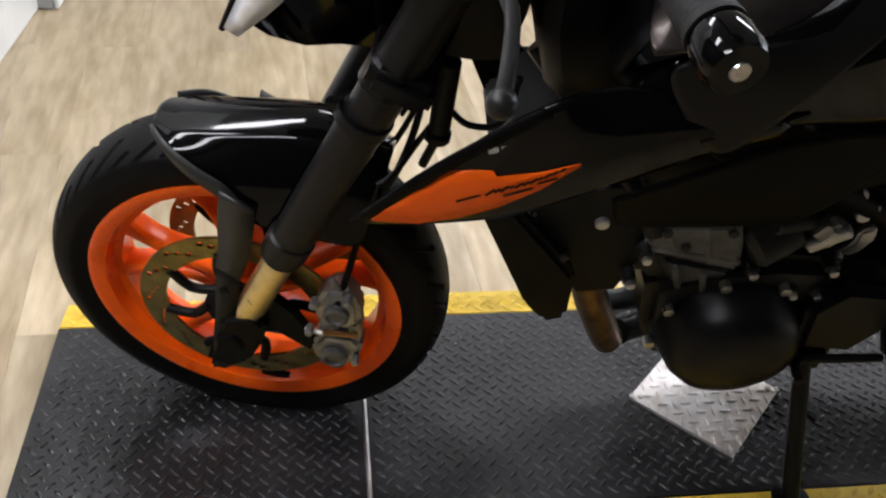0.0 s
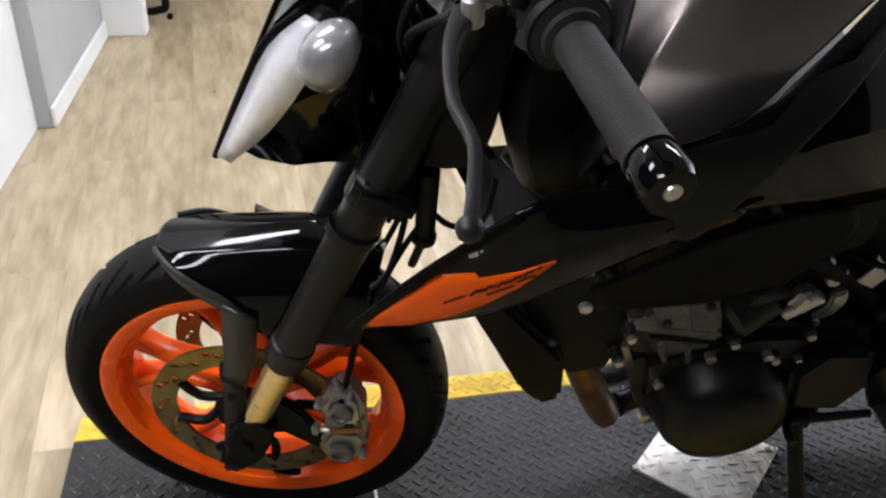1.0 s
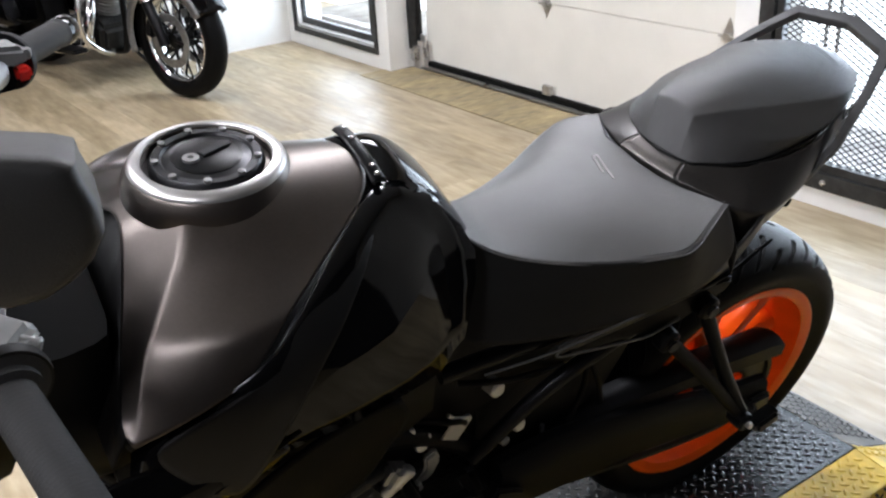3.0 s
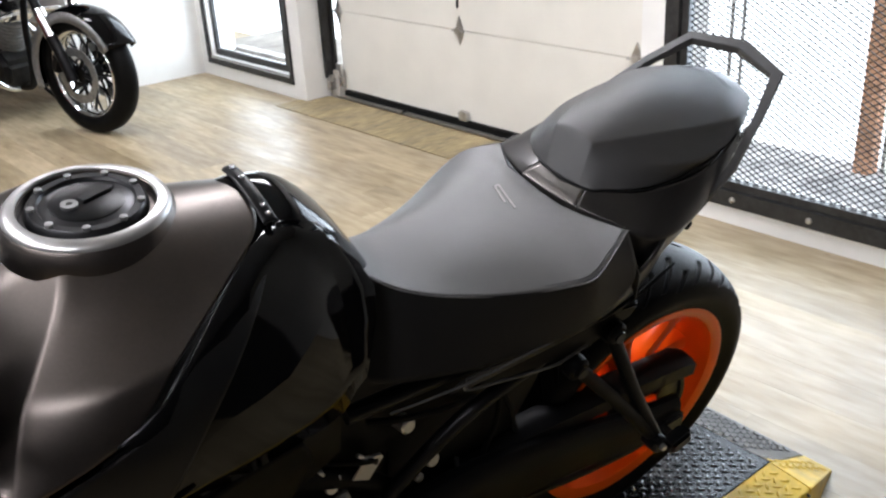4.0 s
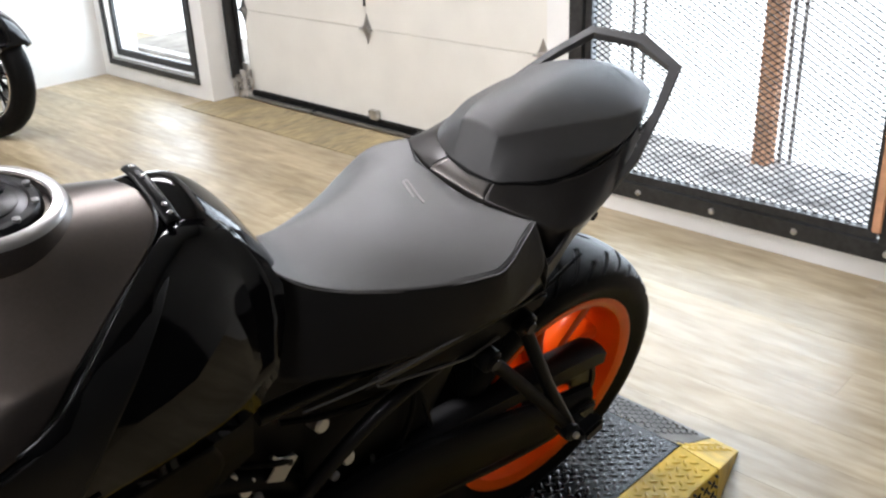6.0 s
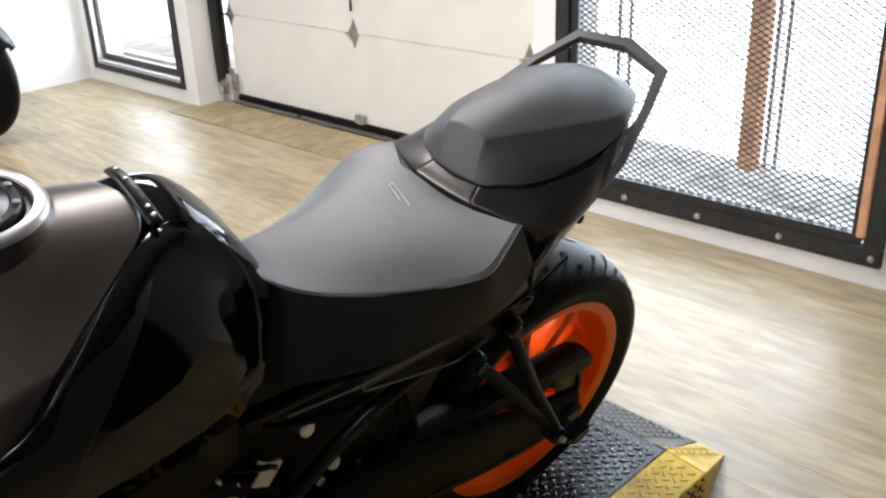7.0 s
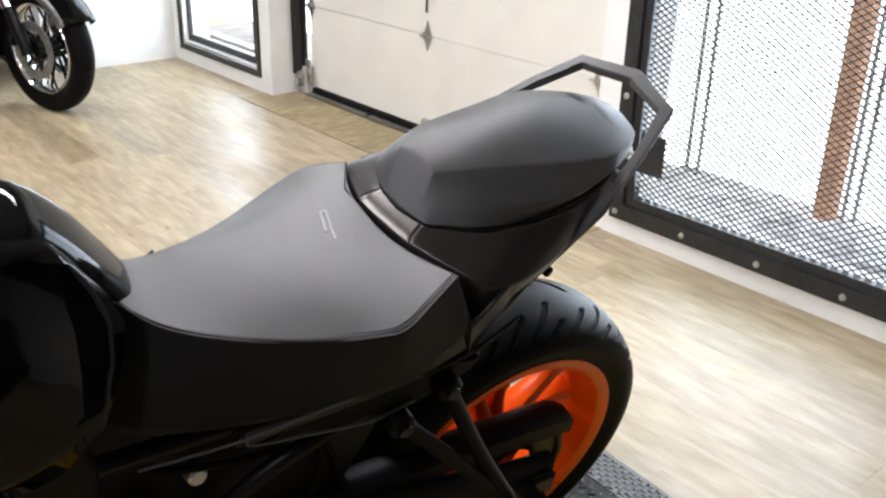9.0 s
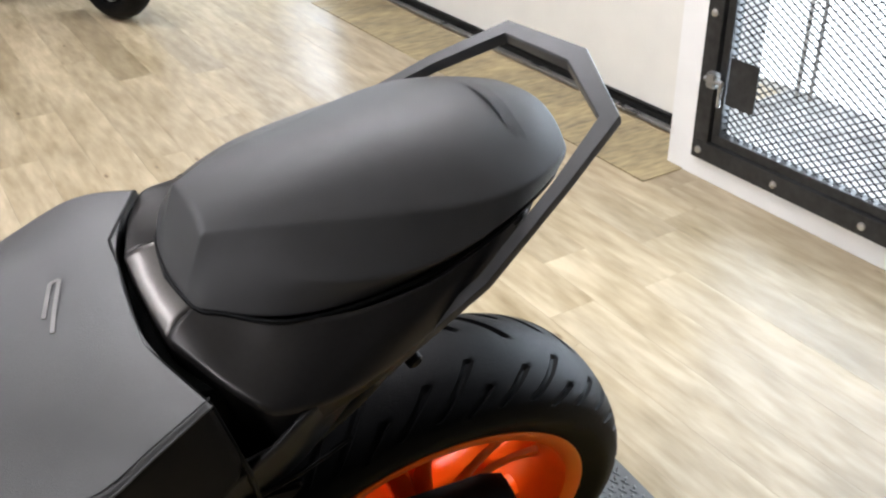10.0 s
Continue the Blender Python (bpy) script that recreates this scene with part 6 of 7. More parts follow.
# the flanks' shade is put into a darker colour than the lit top
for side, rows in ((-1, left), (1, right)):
    cage_part("seat_flank", rows, "pad", seat, "vinyl seat flank, its shade in the darker colour", cols={0: 1.0, 2: 0.8, 3: 1.0}, rings={5: 0.3}, level=3, thick=0.003)
part("welt", tube([(r[0][0], r[0][1], r[0][2] + 0.0005) for r in top], 0.0011, 8, 5), "seat", seat, "stitched welt")
part("seam", tube([(r[0][0], r[0][1] * 0.955, r[0][2] + 0.0015) for r in top[3:]], 0.0008, 6, 5), "band", seat, "stitched seam beside the welt")
# rear face coloured black for the shade in the gap before the tail
wall = [(1.238, -0.186, 0.826)] + top[-1] + [(1.238, 0.140, 0.815)]
part("seat_rear", skin([wall, [(x + 0.004, y, z - 0.045) for x, y, z in wall]], 1, 1), "cable", seat, "rear face of the seat, black for the shaded gap", thick=0.003)
bm = bmesh.new()
for (x0, y0), (x1, y1) in (((1.139, 0.017), (1.129, -0.018)), ((1.129, -0.018), (1.124, -0.040)), ((1.139, 0.017), (1.131, 0.015)), ((1.131, 0.015), (1.120, -0.022))):
    d = Vector((x1 - x0, y1 - y0, 0))
    block(d.length, 0.0036, 0.0008, Matrix.Translation(((x0 + x1) / 2, (y0 + y1) / 2, 0.8915)) @ Matrix.Rotation(0.0, 4, "Y") @ Matrix.Rotation(math.atan2(d.y, d.x), 4, "Z"), 0.0, bm)
part("embossed_mark", bm, "mark", seat, "faint printed mark")

# pillion seat: stations from the foot of the nose back to the tail; each from the seam over bulge and crease to the middle
REAR = Matrix.Translation((1.39, 0, 0)) @ Matrix.Rotation(0.114, 4, "Z") @ Matrix.Translation((-1.39, 0, 0))   # the tail sits a touch askew
PILL = (((1.229, -0.046, 0.899), (1.227, -0.041, 0.8985), (1.225, -0.032, 0.898), (1.223, -0.015, 0.898), (1.222, 0, 0.898)),
        ((1.246, -0.064, 0.901), (1.250, -0.045, 0.930), (1.252, -0.021, 0.953), (1.254, -0.008, 0.957), (1.256, 0.006, 0.958)),
        ((1.288, -0.100, 0.904), (1.298, -0.084, 0.932), (1.300, -0.047, 0.959), (1.300, -0.022, 0.967), (1.300, 0.004, 0.970)),
        ((1.360, -0.112, 0.903), (1.365, -0.118, 0.924), (1.370, -0.070, 0.957), (1.370, -0.035, 0.973), (1.370, 0, 0.980)),
        ((1.440, -0.110, 0.908), (1.440, -0.122, 0.925), (1.440, -0.091, 0.952), (1.440, -0.046, 0.974), (1.440, 0, 0.984)),
        ((1.505, -0.098, 0.914), (1.503, -0.108, 0.930), (1.500, -0.101, 0.947), (1.503, -0.054, 0.970), (1.505, 0, 0.981)),
        ((1.564, -0.076, 0.916), (1.567, -0.084, 0.928), (1.569, -0.080, 0.940), (1.563, -0.045, 0.960), (1.560, 0, 0.968)),
        ((1.588, -0.060, 0.914), (1.595, -0.064, 0.926), (1.596, -0.061, 0.938), (1.606, -0.032, 0.945), (1.610, 0, 0.948)),
        ((1.588, -0.052, 0.908), (1.597, -0.054, 0.912), (1.601, -0.050, 0.920), (1.612, -0.026, 0.919), (1.616, 0, 0.919)))
fuller = {1: 0.026, 2: 0.016}          # the nose is fuller on its right
rows = [list(h) + [(x, -y + fuller.get(i, 0.0), z) for x, y, z in reversed(h[:-1])] for i, h in enumerate(PILL)]
pill = cage_part("pillion_seat", rows, "pillion", bike, "grey-black angular pillion seat", cols={2: (0.8, 0, 7), 6: (0.8, 0, 7), 1: (0.6, 2, 6), 7: (0.6, 2, 6), 0: 1.0, 8: 1.0}, rings={0: 1.0, 1: (0.7, 2, 6), 7: 0.6}, level=4, m=REAR)
topz = lambda x, y: float(np.interp(x, [1.44, 1.505, 1.56, 1.6], [0.985, 0.980, 0.9675, 0.951])) - (abs(y) / 0.1) ** 1.6 * float(np.interp(x, [1.44, 1.505, 1.56, 1.6], [0.036, 0.038, 0.040, 0.045])) + 0.0012
for name, patch in (("grip_band", [[(1.520 + 0.034 * k / 4, -0.072 + 0.014 * j / 3 + 0.010 * k / 4) for k in range(5)] for j in range(4)]), ("grip_band", [[(1.520 + 0.034 * k / 4, 0.072 - 0.014 * j / 3 - 0.010 * k / 4) for k in range(5)] for j in range(4)]), ("grip_band", [[(1.542 + 0.014 * k / 3, -0.048 + 0.096 * j / 8) for k in range(4)] for j in range(9)])):
    part(name, skin([[(x, y, topz(x, y)) for x, y in r] for r in patch], 1, 1), "band", pill, "rougher grip band across the seat")
for s in (-1, 1):
    part("base_lip", tube([(1.221, 0, 0.897)] + [(h[0][0], s * (abs(h[0][1]) + 0.0005), h[0][2] - 0.001) for h in PILL[:-1]], 0.0022, 8, 4), "cable", pill, "black seam under the cushion")
bm = hull([[(x, y, z) for y, z in ((-w, 0.915), (w, 0.915), (w * 1.02, 0.845), (-w * 1.02, 0.845))] for x, w in ((1.275, 0.03), (1.33, 0.085), (1.45, 0.095), (1.57, 0.05))], 2)
part("seat_base", bm, "cable", pill, "black seat base pan")
# tail cowl: from the cushion's seam (first point) over a shoulder out to the edge at the rider seat
COWL = [[(1.222, 0, 0.8965), (1.204, 0, 0.892), (1.196, 0, 0.884), (1.200, 0, 0.815)], [(1.227, -0.044, 0.898), (1.208, -0.049, 0.893), (1.199, -0.053, 0.884), (1.203, -0.053, 0.815)], [(1.246, -0.064, 0.900), (1.232, -0.092, 0.888), (1.220, -0.112, 0.878), (1.226, -0.110, 0.810)],
        [(1.288, -0.101, 0.903), (1.268, -0.134, 0.878), (1.246, -0.153, 0.867), (1.252, -0.146, 0.805)], [(1.345, -0.122, 0.905), (1.325, -0.146, 0.878), (1.302, -0.161, 0.853), (1.304, -0.155, 0.835)], [(1.410, -0.125, 0.908), (1.395, -0.139, 0.886), (1.372, -0.147, 0.857), (1.374, -0.141, 0.840)], [(1.470, -0.114, 0.913), (1.462, -0.124, 0.897), (1.448, -0.130, 0.876), (1.450, -0.124, 0.862)], [(1.53, -0.095, 0.916), (1.530, -0.102, 0.906), (1.526, -0.108, 0.896), (1.528, -0.104, 0.884)]]
rows = list(reversed(COWL)) + [[(x, -y, z) for x, y, z in r] for r in COWL[1:]]
# the facet's reflected light and the sides' shade are put into their colours
cage_part("tail_cowl", rows[6:9], "facet", bike, "bronze-grey metallic front facet of the tail, its reflection in the pale colour", cols={2: 0.85, 3: 1.0, 0: 1.0}, rings={0: 1.0, 2: 1.0}, level=3, m=REAR)
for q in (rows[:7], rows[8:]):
    cage_part("tail_cowl", q, "cowlside", bike, "metallic side of the tail cowl, darkened as the shaded side", cols={2: 0.85, 3: 1.0, 0: 1.0}, rings={0: 1.0, 2: 0.3, 4: 0.3, 6: 1.0}, level=3, m=REAR)
for s in (-1, 1):
    low = [[(0.945, -0.183, 0.770), (0.945, -0.184, 0.760), (0.950, -0.180, 0.750)], [(1.05, -0.187, 0.774), (1.05, -0.188, 0.763), (1.05, -0.184, 0.752)], [(1.13, -0.191, 0.781), (1.13, -0.190, 0.765), (1.13, -0.184, 0.750)], [(1.205, -0.194, 0.803), (1.21, -0.190, 0.778), (1.215, -0.180, 0.750)], [(1.25, -0.194, 0.832), (1.262, -0.186, 0.795), (1.27, -0.172, 0.757)], [(1.285, -0.188, 0.856), (1.305, -0.176, 0.818), (1.315, -0.158, 0.780)], [(1.335, -0.166, 0.850), (1.355, -0.154, 0.830), (1.365, -0.138, 0.806)], [(1.43, -0.134, 0.868), (1.44, -0.126, 0.852), (1.45, -0.112, 0.838)]]
    tpart("tail_side", skin(low if s < 0 else [[(x, y - 0.19 * max(0.0, min(x - 0.95, 0.28)), z - 0.05 * max(0.0, min((1.20 - x) / 0.2, 1.0))) for x, y, z in r] for r in flip(low)], 4, 4), "trim", None, "grey plastic trim under the seat and tail", thick=0.005)
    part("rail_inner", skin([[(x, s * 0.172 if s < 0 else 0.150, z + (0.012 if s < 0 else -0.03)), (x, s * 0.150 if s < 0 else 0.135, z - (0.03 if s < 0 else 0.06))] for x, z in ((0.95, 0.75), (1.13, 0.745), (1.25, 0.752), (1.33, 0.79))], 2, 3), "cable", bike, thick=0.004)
# added body: its black stands for the shade seen through the tail's gaps
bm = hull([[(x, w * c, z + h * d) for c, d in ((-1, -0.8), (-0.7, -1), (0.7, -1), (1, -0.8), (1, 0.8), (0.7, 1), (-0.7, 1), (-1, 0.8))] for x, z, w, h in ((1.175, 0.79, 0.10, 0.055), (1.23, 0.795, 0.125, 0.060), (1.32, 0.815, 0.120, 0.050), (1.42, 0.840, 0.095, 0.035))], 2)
part("tail_liner", bm, "cable", bike, "black filler body added for the dark inside the tail")

# grab rail: a hoop of flat bar with a kinked crosspiece
path = [((1.345, -0.138, 0.826), 0.010, 0.012), ((1.455, -0.142, 0.899), 0.012, 0.013), ((1.550, -0.116, 0.948), 0.014, 0.014), ((1.627, -0.090, 0.983), 0.020, 0.015), ((1.656, 0.0, 0.994), 0.024, 0.016)]
path = path + [((x, -y, z), w, h) for (x, y, z), w, h in reversed(path[:-1])]
rings = []
P = [Vector(q) for q, w, h in path]
for i, (c, (q, w, h)) in enumerate(zip(P, path)):
    d = (P[min(i + 1, len(P) - 1)] - P[max(i - 1, 0)]).normalized()
    out = d.cross(Vector((-0.35, 0, 1))).normalized()          # towards the outside of the hoop
    up = out.cross(d).normalized()
    rings.append([c - out * w * a - up * h * b for a, b in ((0.06, 0), (0.94, 0), (1, 0.12), (1, 0.88), (0.9, 1), (0.2, 1), (0.0, 0.7), (0, 0.12))])
grab = part("grab_rail", hull(rings, 1), "rail", bike, "matte grey angular grab rail", angle=30, m=REAR)
for s in (-1, 1):
    bm = block(0.075, 0.008, 0.008, Matrix.Translation((1.520, s * 0.104, 0.912)) @ Matrix.Rotation(radians(-28), 4, "Y"), 0.004)
    rod((1.49, s * 0.105, 0.890), (1.49, s * 0.12, 0.890), 0.007, 12, bm)
    part("rail_clip", bm, "steel", grab, "bright fixing clip")
part("tail_light", block(0.03, 0.06, 0.02, Matrix.Translation((1.585, 0, 0.90)), 0.006), "red", bike, "small red tail light")
bm = hull([[(x, y * w, z + dz) for y, dz in ((-1, 0), (-0.6, 0.012), (0.6, 0.012), (1, 0), (0.6, -0.012), (-0.6, -0.012))] for x, w, z in ((1.12, 0.07, 0.66), (1.25, 0.075, 0.72), (1.38, 0.07, 0.775), (1.50, 0.05, 0.84), (1.585, 0.035, 0.885))], 3)
part("under_tail", bm, "satin", bike, "black undertail tray")
bm = rod((1.405, -0.10, 0.81), (1.412, -0.125, 0.806), 0.008, 14)
part("strap_hook", bm, "satin", bike)

# ---- other machines in the room ----
def pose2(x, y, angle):
    return pose(x, y, 0, 0, 0, math.degrees(angle))


def wheel_at(c, axis_y=True):
    return Matrix.Translation(c) @ Matrix.Rotation(radians(90), 4, "X")


def cruiser(x, y, heading, steer, label):
    """A big touring cruiser: local x runs from its front contact to its rear, y across, z up."""
    t = new("touring_motorcycle")
    t.matrix_basis = pose2(x, y, heading)
    F = Matrix.Rotation(steer, 4, "Z")
    ax = Vector((0, 0, 0.33))
    m = F @ wheel_at(ax)
    # front wheel
    bm = lathe([(0.235, -0.050), (0.240, -0.046), (0.243, -0.038), (0.232, 0.0), (0.243, 0.038), (0.240, 0.046), (0.235, 0.050), (0.222, 0.044), (0.215, 0.030), (0.212, 0.0), (0.215, -0.030), (0.222, -0.044)], m, 64, closed=True)
    w = part("front_wheel", bm, "chrome", t, "chrome-rimmed cast front wheel")
    bm = lathe([(0.244, -0.048), (0.262, -0.060), (0.292, -0.062), (0.316, -0.050), (0.328, -0.024), (0.330, 0.0), (0.328, 0.024), (0.316, 0.050), (0.292, 0.062), (0.262, 0.060), (0.244, 0.048)], m, 72, closed=True)
    part("tyre", bm, "rubber", w, "black road tyre")
    part("hub", rod(F @ Vector((0, -0.06, 0.33)), F @ Vector((0, 0.06, 0.33)), 0.055, 28), "black", w)
    for k in range(10):
        a = 2 * math.pi * k / 10
        for d in (-0.045, 0.045):
            p = [m @ Vector((r * math.cos(a + d * q), r * math.sin(a + d * q), h)) for r, q, h in ((0.05, 0.6, 0.05), (0.13, 0.8, 0.05), (0.22, 1.6, 0.034))]
            part("spoke", tube(p, 0.0075, 6, 2), "chrome" if d > 0 else "black", w)
        p = [m @ Vector((r * math.cos(a), r * math.sin(a), -0.02)) for r in (0.05, 0.13, 0.22)]
        part("spoke", tube(p, 0.006, 6, 1), "black", w)
    for y in (-0.075, 0.075):
        md = F @ wheel_at(Vector((0, y, 0.33)))
        part("brake_disc", lathe([(0.105, -0.003), (0.150, -0.003), (0.150, 0.003), (0.105, 0.003)], md, 48, closed=True), "alu", w, "steel brake disc")
        bm = lathe([(0.04, -0.004), (0.058, -0.004), (0.058, 0.004), (0.04, 0.004)], md, 24, closed=True)
        carrier = part("carrier", bm, "black", w)
        for k in range(6):
            a = 2 * math.pi * k / 6
            bm = tube([md @ Vector((0.05 * math.cos(a), 0.05 * math.sin(a), 0)), md @ Vector((0.11 * math.cos(a + 0.1), 0.11 * math.sin(a + 0.1), 0))], 0.010, 6, 1)
            part("carrier_arm", bm, "black", carrier)
        s = -1 if y < 0 else 1
        leg = part("fork_leg", tube([F @ Vector((0.16, s * 0.115, 0.66)), F @ Vector((0.30, s * 0.115, 1.02))], 0.026, 16, 1), "black", t, "black fork tube")
        part("fork_slider", tube([F @ Vector((0.0, s * 0.115, 0.31)), F @ Vector((0.05, s * 0.115, 0.44)), F @ Vector((0.17, s * 0.115, 0.69))], 0.030, 16, 2), "black", leg, "black fork slider")
        part("fork_cap", tube([F @ Vector((0.10, s * 0.115, 0.54)), F @ Vector((0.165, s * 0.115, 0.68))], 0.034, 16, 1), "chrome", leg, "chrome fork cover")
        bm = block(0.06, 0.05, 0.11, F @ Matrix.Translation((0.11, s * 0.10, 0.40)) @ Matrix.Rotation(-0.4, 4, "Y"), 0.012)
        part("brake_caliper", bm, "black", t)
    # mudguard with pale trim
    rows = []
    for a in range(-62, 118, 12):
        q = radians(a)
        c, sn = math.cos(q), math.sin(q)
        rr = 0.352
        rows.append([F @ Vector((rr2 * sn, yy, 0.33 + rr2 * c)) for yy, rr2 in ((-0.092, rr - 0.055), (-0.090, rr - 0.02), (-0.066, rr), (0, rr + 0.012), (0.066, rr), (0.090, rr - 0.02), (0.092, rr - 0.055))])
    g = part("front_mudguard", skin([[tuple(v) for v in row] for row in rows], 2, 2), "gloss", t, "black front mudguard", thick=0.004)
    for s in (-1, 1):
        g2 = [[tuple(F @ Vector(((0.352 + d) * math.sin(radians(a)), s * 0.0965, 0.33 + (0.352 + d) * math.cos(radians(a))))) for d in (-0.065, -0.012)] for a in range(-62, 118, 12)]
        part("trim", skin(g2, 1, 2), "perch", g, "silver mudguard trim", thick=0.003)
    # fairing, lamp and indicators
    bm = hull([[F @ Vector((x, y * w2, z)) for y, z in ((-1, z0), (-0.8, z1), (0.8, z1), (1, z0), (0.7, z0 - 0.06), (-0.7, z0 - 0.06))] for x, w2, z0, z1 in ((0.08, 0.16, 0.92, 1.08), (0.15, 0.28, 0.90, 1.18), (0.30, 0.36, 0.90, 1.25), (0.42, 0.34, 0.93, 1.22))], 2)
    part("fairing", bm, "gloss", t, "dark glossy handlebar fairing")
    for s in (-1, 1):
        part("indicator", tube([F @ Vector((0.16, s * 0.12, 0.86)), F @ Vector((0.10, s * 0.19, 0.86))], 0.022, 12, 1), "amber", t, "amber indicator")
    part("handlebar", tube([F @ Vector((0.62, -0.42, 1.08)), F @ Vector((0.45, -0.30, 1.14)), F @ Vector((0.38, 0, 1.08)), F @ Vector((0.45, 0.30, 1.14)), F @ Vector((0.62, 0.42, 1.08))], 0.014, 10, 4), "chrome", t)
    # engine: two finned cylinders on a crankcase
    bm = prism([(0.62, 0.20), (0.60, 0.34), (0.70, 0.42), (0.92, 0.42), (1.02, 0.32), (0.98, 0.19)], -0.13, 0.13, 0.03)
    eng = part("engine", bm, "dalu", t, "black and chrome V-twin engine")
    for a, x0 in ((-0.38, 0.73), (0.38, 0.86)):
        mm = Matrix.Translation((x0, 0, 0.40)) @ Matrix.Rotation(a, 4, "Y")
        prof = []
        for k in range(9):
            prof += [(0.062, 0.022 * k), (0.082, 0.022 * k + 0.004), (0.082, 0.022 * k + 0.010), (0.062, 0.022 * k + 0.014)]
        part("cylinder", lathe(prof, mm, 24), "alu", eng, "finned cylinder")
        part("rocker_cover", block(0.15, 0.20, 0.07, mm @ pose(0, 0, 0.235), 0.02), "chrome", eng, "chrome rocker cover")
    for s in (-1, 1):
        part("side_cover", lathe([(0.02, 0.165), (0.08, 0.160), (0.10, 0.14), (0.105, 0.12)], Matrix.Translation((0.80, 0, 0.30)) @ Matrix.Rotation(radians(90 * -s), 4, "X"), 32), "chrome", eng, "chrome engine side cover")
        part("crash_bar", tube([(0.52, s * 0.08, 0.62), (0.50, s * 0.24, 0.60), (0.49, s * 0.31, 0.50), (0.50, s * 0.30, 0.34), (0.52, s * 0.20, 0.24), (0.58, s * 0.10, 0.20)], 0.017, 12), "chrome", t, "chrome crash bar loop")
        fb = part("floorboard", block(0.30, 0.10, 0.025, pose(0.72, s * 0.30, 0.25), 0.008), "black", t, "black rider floorboard")
        part("bracket", rod((0.72, s * 0.13, 0.24), (0.72, s * 0.26, 0.24), 0.014, 10), "steel", fb)
        part("exhaust_pipe", tube([(0.70, s * 0.10, 0.52), (0.66, s * 0.16, 0.40), (0.72, s * 0.19, 0.24), (0.95, s * 0.20, 0.21), (1.30, s * 0.22, 0.22), (1.95, s * 0.24, 0.25)], 0.030, 14, 4, r2=0.045), "chrome", t, "chrome exhaust pipe")
        bm = hull([[(x, s * (0.16 + 0.20 * c), z0 + (z1 - z0) * d) for c, d in ((0, 0), (0.75, 0), (1, 0.2), (1, 0.8), (0.8, 1), (0, 1))] for x, z0, z1 in ((1.28, 0.36, 0.62), (1.34, 0.32, 0.68), (1.75, 0.34, 0.70), (1.98, 0.42, 0.70), (2.02, 0.48, 0.66))], 2)
        bag = part("saddlebag", bm, "gloss", t, "black hard saddlebag")
        part("trim_strip", block(0.62, 0.006, 0.016, pose(1.65, s * 0.362, 0.52), 0.002), "chrome", bag)
    part("downtube", tube([(0.40, 0, 0.92), (0.52, 0, 0.60), (0.56, 0, 0.28), (0.66, 0, 0.18), (1.2, 0, 0.20)], 0.020, 12), "black", t)
    rwm = wheel_at(Vector((1.62, 0, 0.32)))
    rwh = part("rear_wheel", lathe([(0.04, -0.05), (0.06, -0.03), (0.19, -0.03), (0.205, -0.07), (0.215, -0.07), (0.215, 0.07), (0.205, 0.07), (0.19, 0.03), (0.06, 0.03), (0.04, 0.05)], rwm, 48), "black", t, "black rear wheel")
    part("tyre", lathe([(0.212, -0.068), (0.245, -0.085), (0.285, -0.085), (0.308, -0.06), (0.32, 0.0), (0.308, 0.06), (0.285, 0.085), (0.245, 0.085), (0.212, 0.068)], rwm, 64, closed=True), "rubber", rwh)
    bm = hull([[(x, w2 * c, z + h * d) for c, d in ((-1, -0.4), (-0.7, 0.7), (0, 1), (0.7, 0.7), (1, -0.4), (0, -1))] for x, z, w2, h in ((0.46, 0.98, 0.07, 0.06), (0.60, 0.90, 0.15, 0.12), (0.80, 0.86, 0.16, 0.12), (1.02, 0.78, 0.09, 0.06))], 3)
    part("fuel_tank", bm, "gloss", t, "dark glossy fuel tank")
    bm = hull([[(x, w2 * c, z + h * d) for c, d in ((-1, -0.6), (-0.9, 0.6), (0, 1), (0.9, 0.6), (1, -0.6), (0, -1))] for x, z, w2, h in ((1.0, 0.74, 0.10, 0.05), (1.20, 0.70, 0.19, 0.06), (1.42, 0.74, 0.18, 0.06), (1.75, 0.80, 0.15, 0.05))], 3)
    part("seat", bm, "pad", t, "black stitched seat")
    part("rear_mudguard", skin([[(1.62 + 0.36 * math.sin(radians(a)), y, 0.32 + 0.36 * math.cos(radians(a)) - (0.03 if abs(y) > 0.09 else 0)) for y in (-0.11, -0.08, 0, 0.08, 0.11)] for a in range(-40, 80, 15)], 2, 2), "gloss", t, "black rear mudguard", thick=0.004)
    part("jiffy_stand", tube([(0.78, -0.12, 0.20), (0.76, -0.24, 0.04), (0.74, -0.27, 0.012)], 0.012, 10), "black", t)
    return tagged(t, label, "motorcycle", "parked cruisers")


cruiser(1.60, 4.03, math.atan2(0.94, -0.33), radians(5), "black and chrome touring motorcycle parked by the white wall")
cruiser(0.25, 5.86, math.atan2(0.97, -0.25), radians(10), "black and chrome cruiser parked far back in the room")


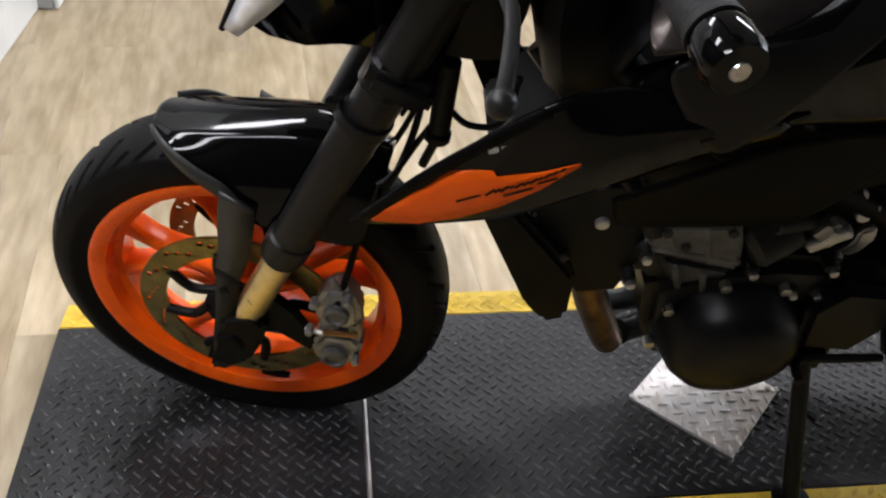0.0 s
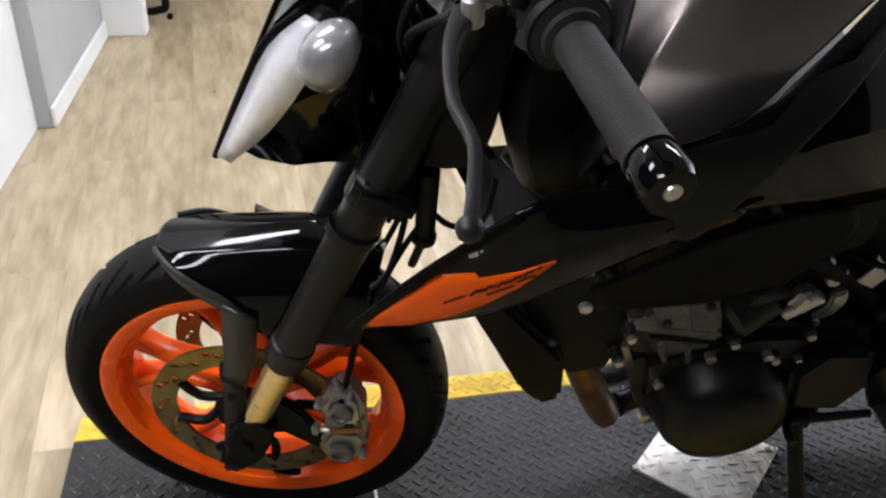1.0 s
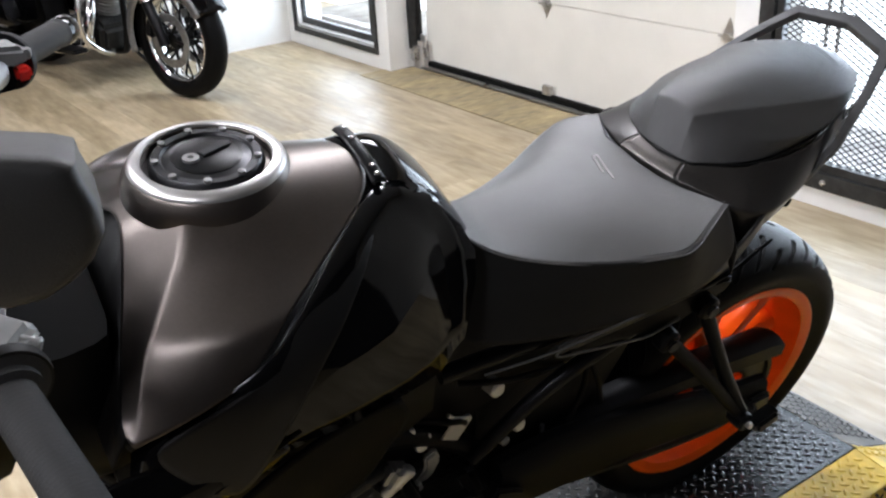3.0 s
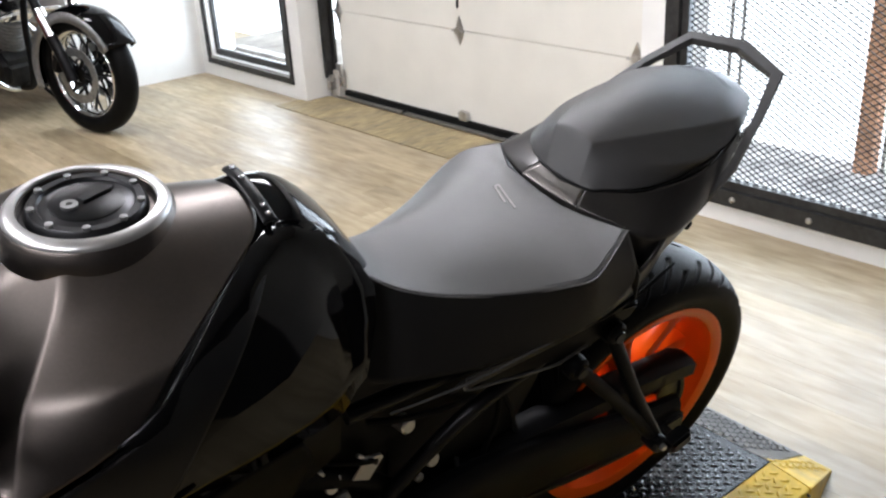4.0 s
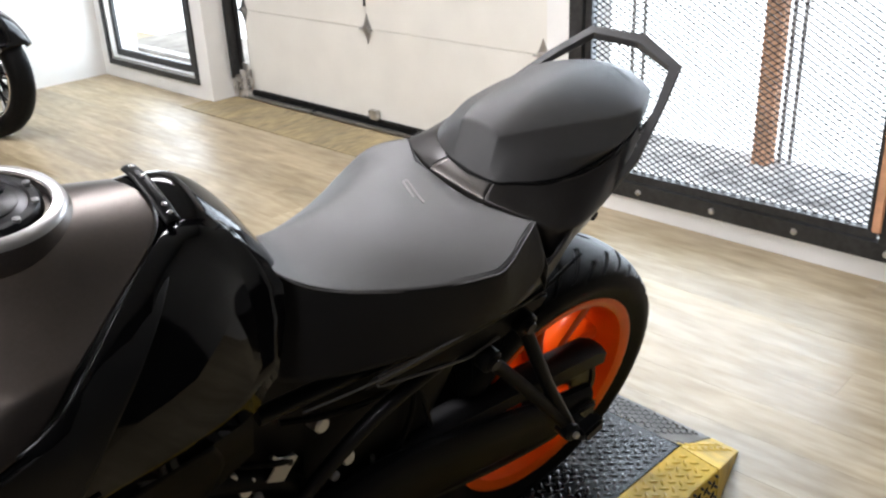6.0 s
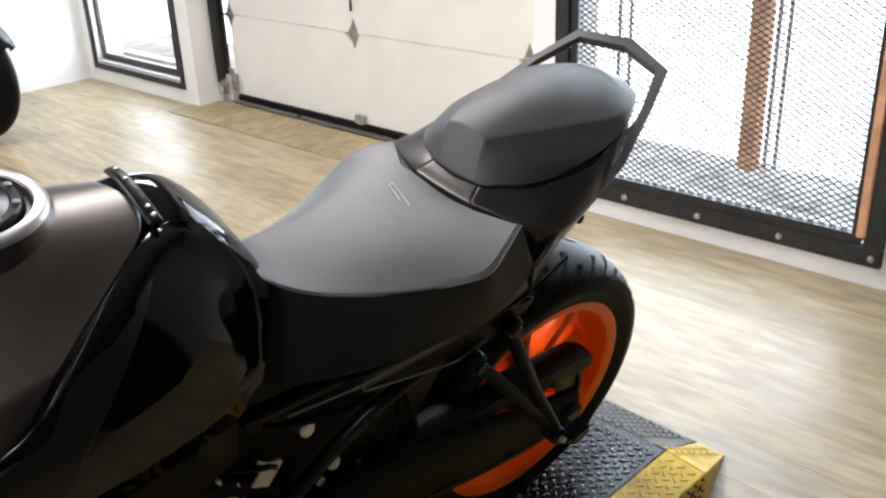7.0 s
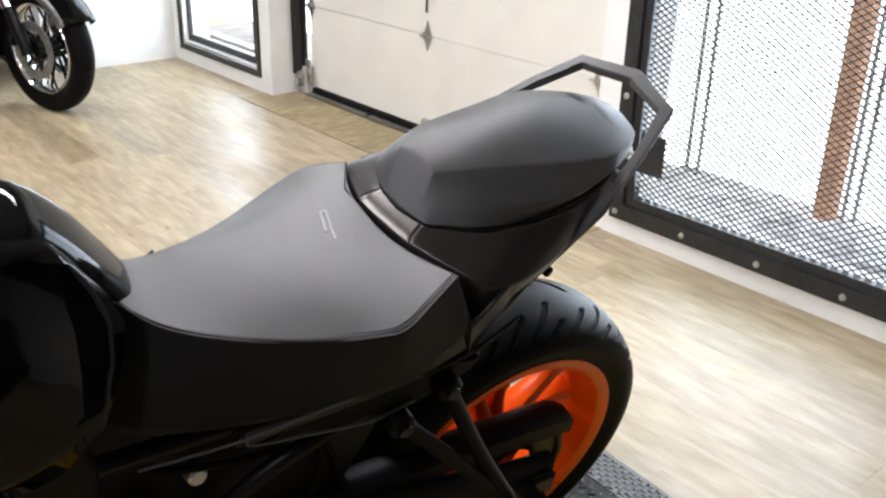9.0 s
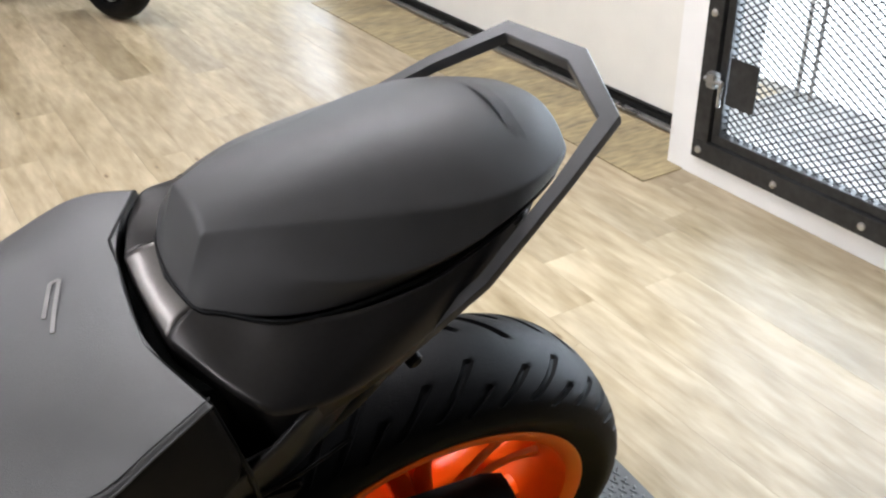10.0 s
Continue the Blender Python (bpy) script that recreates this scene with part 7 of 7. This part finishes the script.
def quad(x, y):
    """A small red quad, seen from its rear: fat knobbly tyres, red frame, coil-over shocks."""
    t = new("quad_bike")
    t.matrix_basis = pose(x, y, 0)
    for s in (-1, 1):
        c = Vector((s * 0.275, 0, 0.235))
        m = Matrix.Translation(c) @ Matrix.Rotation(radians(90), 4, "Y")
        bm = lathe([(0.10, -0.10), (0.15, -0.118), (0.195, -0.122), (0.218, -0.105), (0.225, 0.0), (0.218, 0.105), (0.195, 0.122), (0.15, 0.118), (0.10, 0.10)], m, 48)
        w = part("wheel", bm, "rubber", t, "fat knobbly off-road tyre")
        knob = bmesh.new()
        for k in range(22):
            a = 2 * math.pi * k / 22
            for j, (h, tw) in enumerate(((-0.085, 0.5), (-0.032, -0.5), (0.032, 0.5), (0.085, -0.5))):
                aa = a + (0.14 if j % 2 else 0)
                block(0.022, 0.056, 0.016, m @ Matrix.Rotation(aa, 4, "Z") @ pose(0.228 - abs(h) * 0.06, 0, h) @ Matrix.Rotation(radians(90), 4, "X") @ Matrix.Rotation(tw, 4, "X"), 0.003, knob)
        part("tread", knob, "rubber", w, "raised tread knobs")["kind"] = "stuff"
        part("rim", lathe([(0.03, -0.06), (0.06, -0.05), (0.09, -0.09), (0.105, -0.1), (0.105, 0.1), (0.09, 0.09), (0.06, 0.05), (0.03, 0.06)], m, 32), "alu", w, "dull aluminium rim")
        part("arm", tube([(s * 0.20, 0.0, 0.24), (s * 0.10, 0.10, 0.27), (s * 0.05, 0.25, 0.30)], 0.014, 10, 2), "red", t, "red suspension arm")
        sh = part("shock", rod((s * 0.13, 0.06, 0.26), (s * 0.08, 0.16, 0.56), 0.012, 12), "steel", t, "coil-over shock")
        p = [Vector((s * 0.13, 0.06, 0.30)).lerp(Vector((s * 0.08, 0.16, 0.52)), q / 60) + Vector((0.026 * math.cos(q * 0.75), 0.026 * math.sin(q * 0.75), 0)) for q in range(61)]
        part("spring", tube(p, 0.0055, 6, 1), "red", sh, "red coil spring")
        part("frame_rail", tube([(s * 0.11, 0.08, 0.24), (s * 0.12, 0.10, 0.45), (s * 0.13, 0.16, 0.70), (s * 0.12, 0.7, 0.72), (s * 0.11, 1.1, 0.5)], 0.016, 10, 3), "red", t, "red tubular frame")
        part("mudguard", skin([[(s * xx, yy, zz) for xx, zz in ((0.14, 0.70), (0.28, 0.70), (0.40, 0.62))] for yy in (-0.05, 0.15, 0.4)], 3, 3), "red", t, "red plastic mudguard", thick=0.004)
        c2 = Vector((s * 0.30, 1.12, 0.255))
        m2 = Matrix.Translation(c2) @ Matrix.Rotation(radians(90), 4, "Y")
        part("front_tyre", lathe([(0.12, -0.08), (0.20, -0.09), (0.24, -0.07), (0.255, 0.0), (0.24, 0.07), (0.20, 0.09), (0.12, 0.08)], m2, 40), "rubber", t, "knobbly front tyre")
    part("axle", rod((-0.26, 0, 0.235), (0.26, 0, 0.235), 0.018, 14), "steel", t)
    part("skid_box", block(0.20, 0.5, 0.22, pose(0, 0.45, 0.38), 0.03), "dalu", t, "dark engine block")
    part("seat", block(0.22, 0.55, 0.10, pose(0, 0.45, 0.74), 0.035), "pad", t, "black padded seat")
    part("tail_bracket", block(0.10, 0.03, 0.12, pose(0, 0.06, 0.52), 0.01), "white", t, "pale bracket plate")
    return tagged(t, "small red quad bike with fat knobbly tyres and coil springs", "quad bike")


quad(-0.085, 3.32)

# folding work table on black tube legs, beside the partition
table = new("work_table")
tagged(table, "work table on bent black tube legs with small castors", "table")
for y in (2.62, 3.03):
    part("leg", tube([(-1.20, y, 0.035), (-0.72, y, 0.035), (-0.60, y, 0.04), (-0.565, y, 0.09), (-0.60, y + 0.03, 0.40), (-0.66, y + 0.05, 0.74)], 0.016, 12, 5), "cable", table, "bent black tube leg")
    part("castor", rod((-0.556, y - 0.008, 0.014), (-0.556, y + 0.012, 0.014), 0.013, 14), "cable", table)
    part("castor", rod((-1.18, y - 0.008, 0.014), (-1.18, y + 0.012, 0.014), 0.013, 14), "cable", table)
part("brace", tube([(-0.585, 2.62, 0.20), (-0.60, 3.03, 0.06)], 0.012, 10, 1), "cable", table)
part("brace", tube([(-0.70, 2.62, 0.036), (-0.70, 3.03, 0.036)], 0.012, 10, 1), "cable", table)
part("tabletop", block(0.70, 0.62, 0.03, pose(-0.96, 2.87, 0.76), 0.008), "satin", table, "dark tabletop")
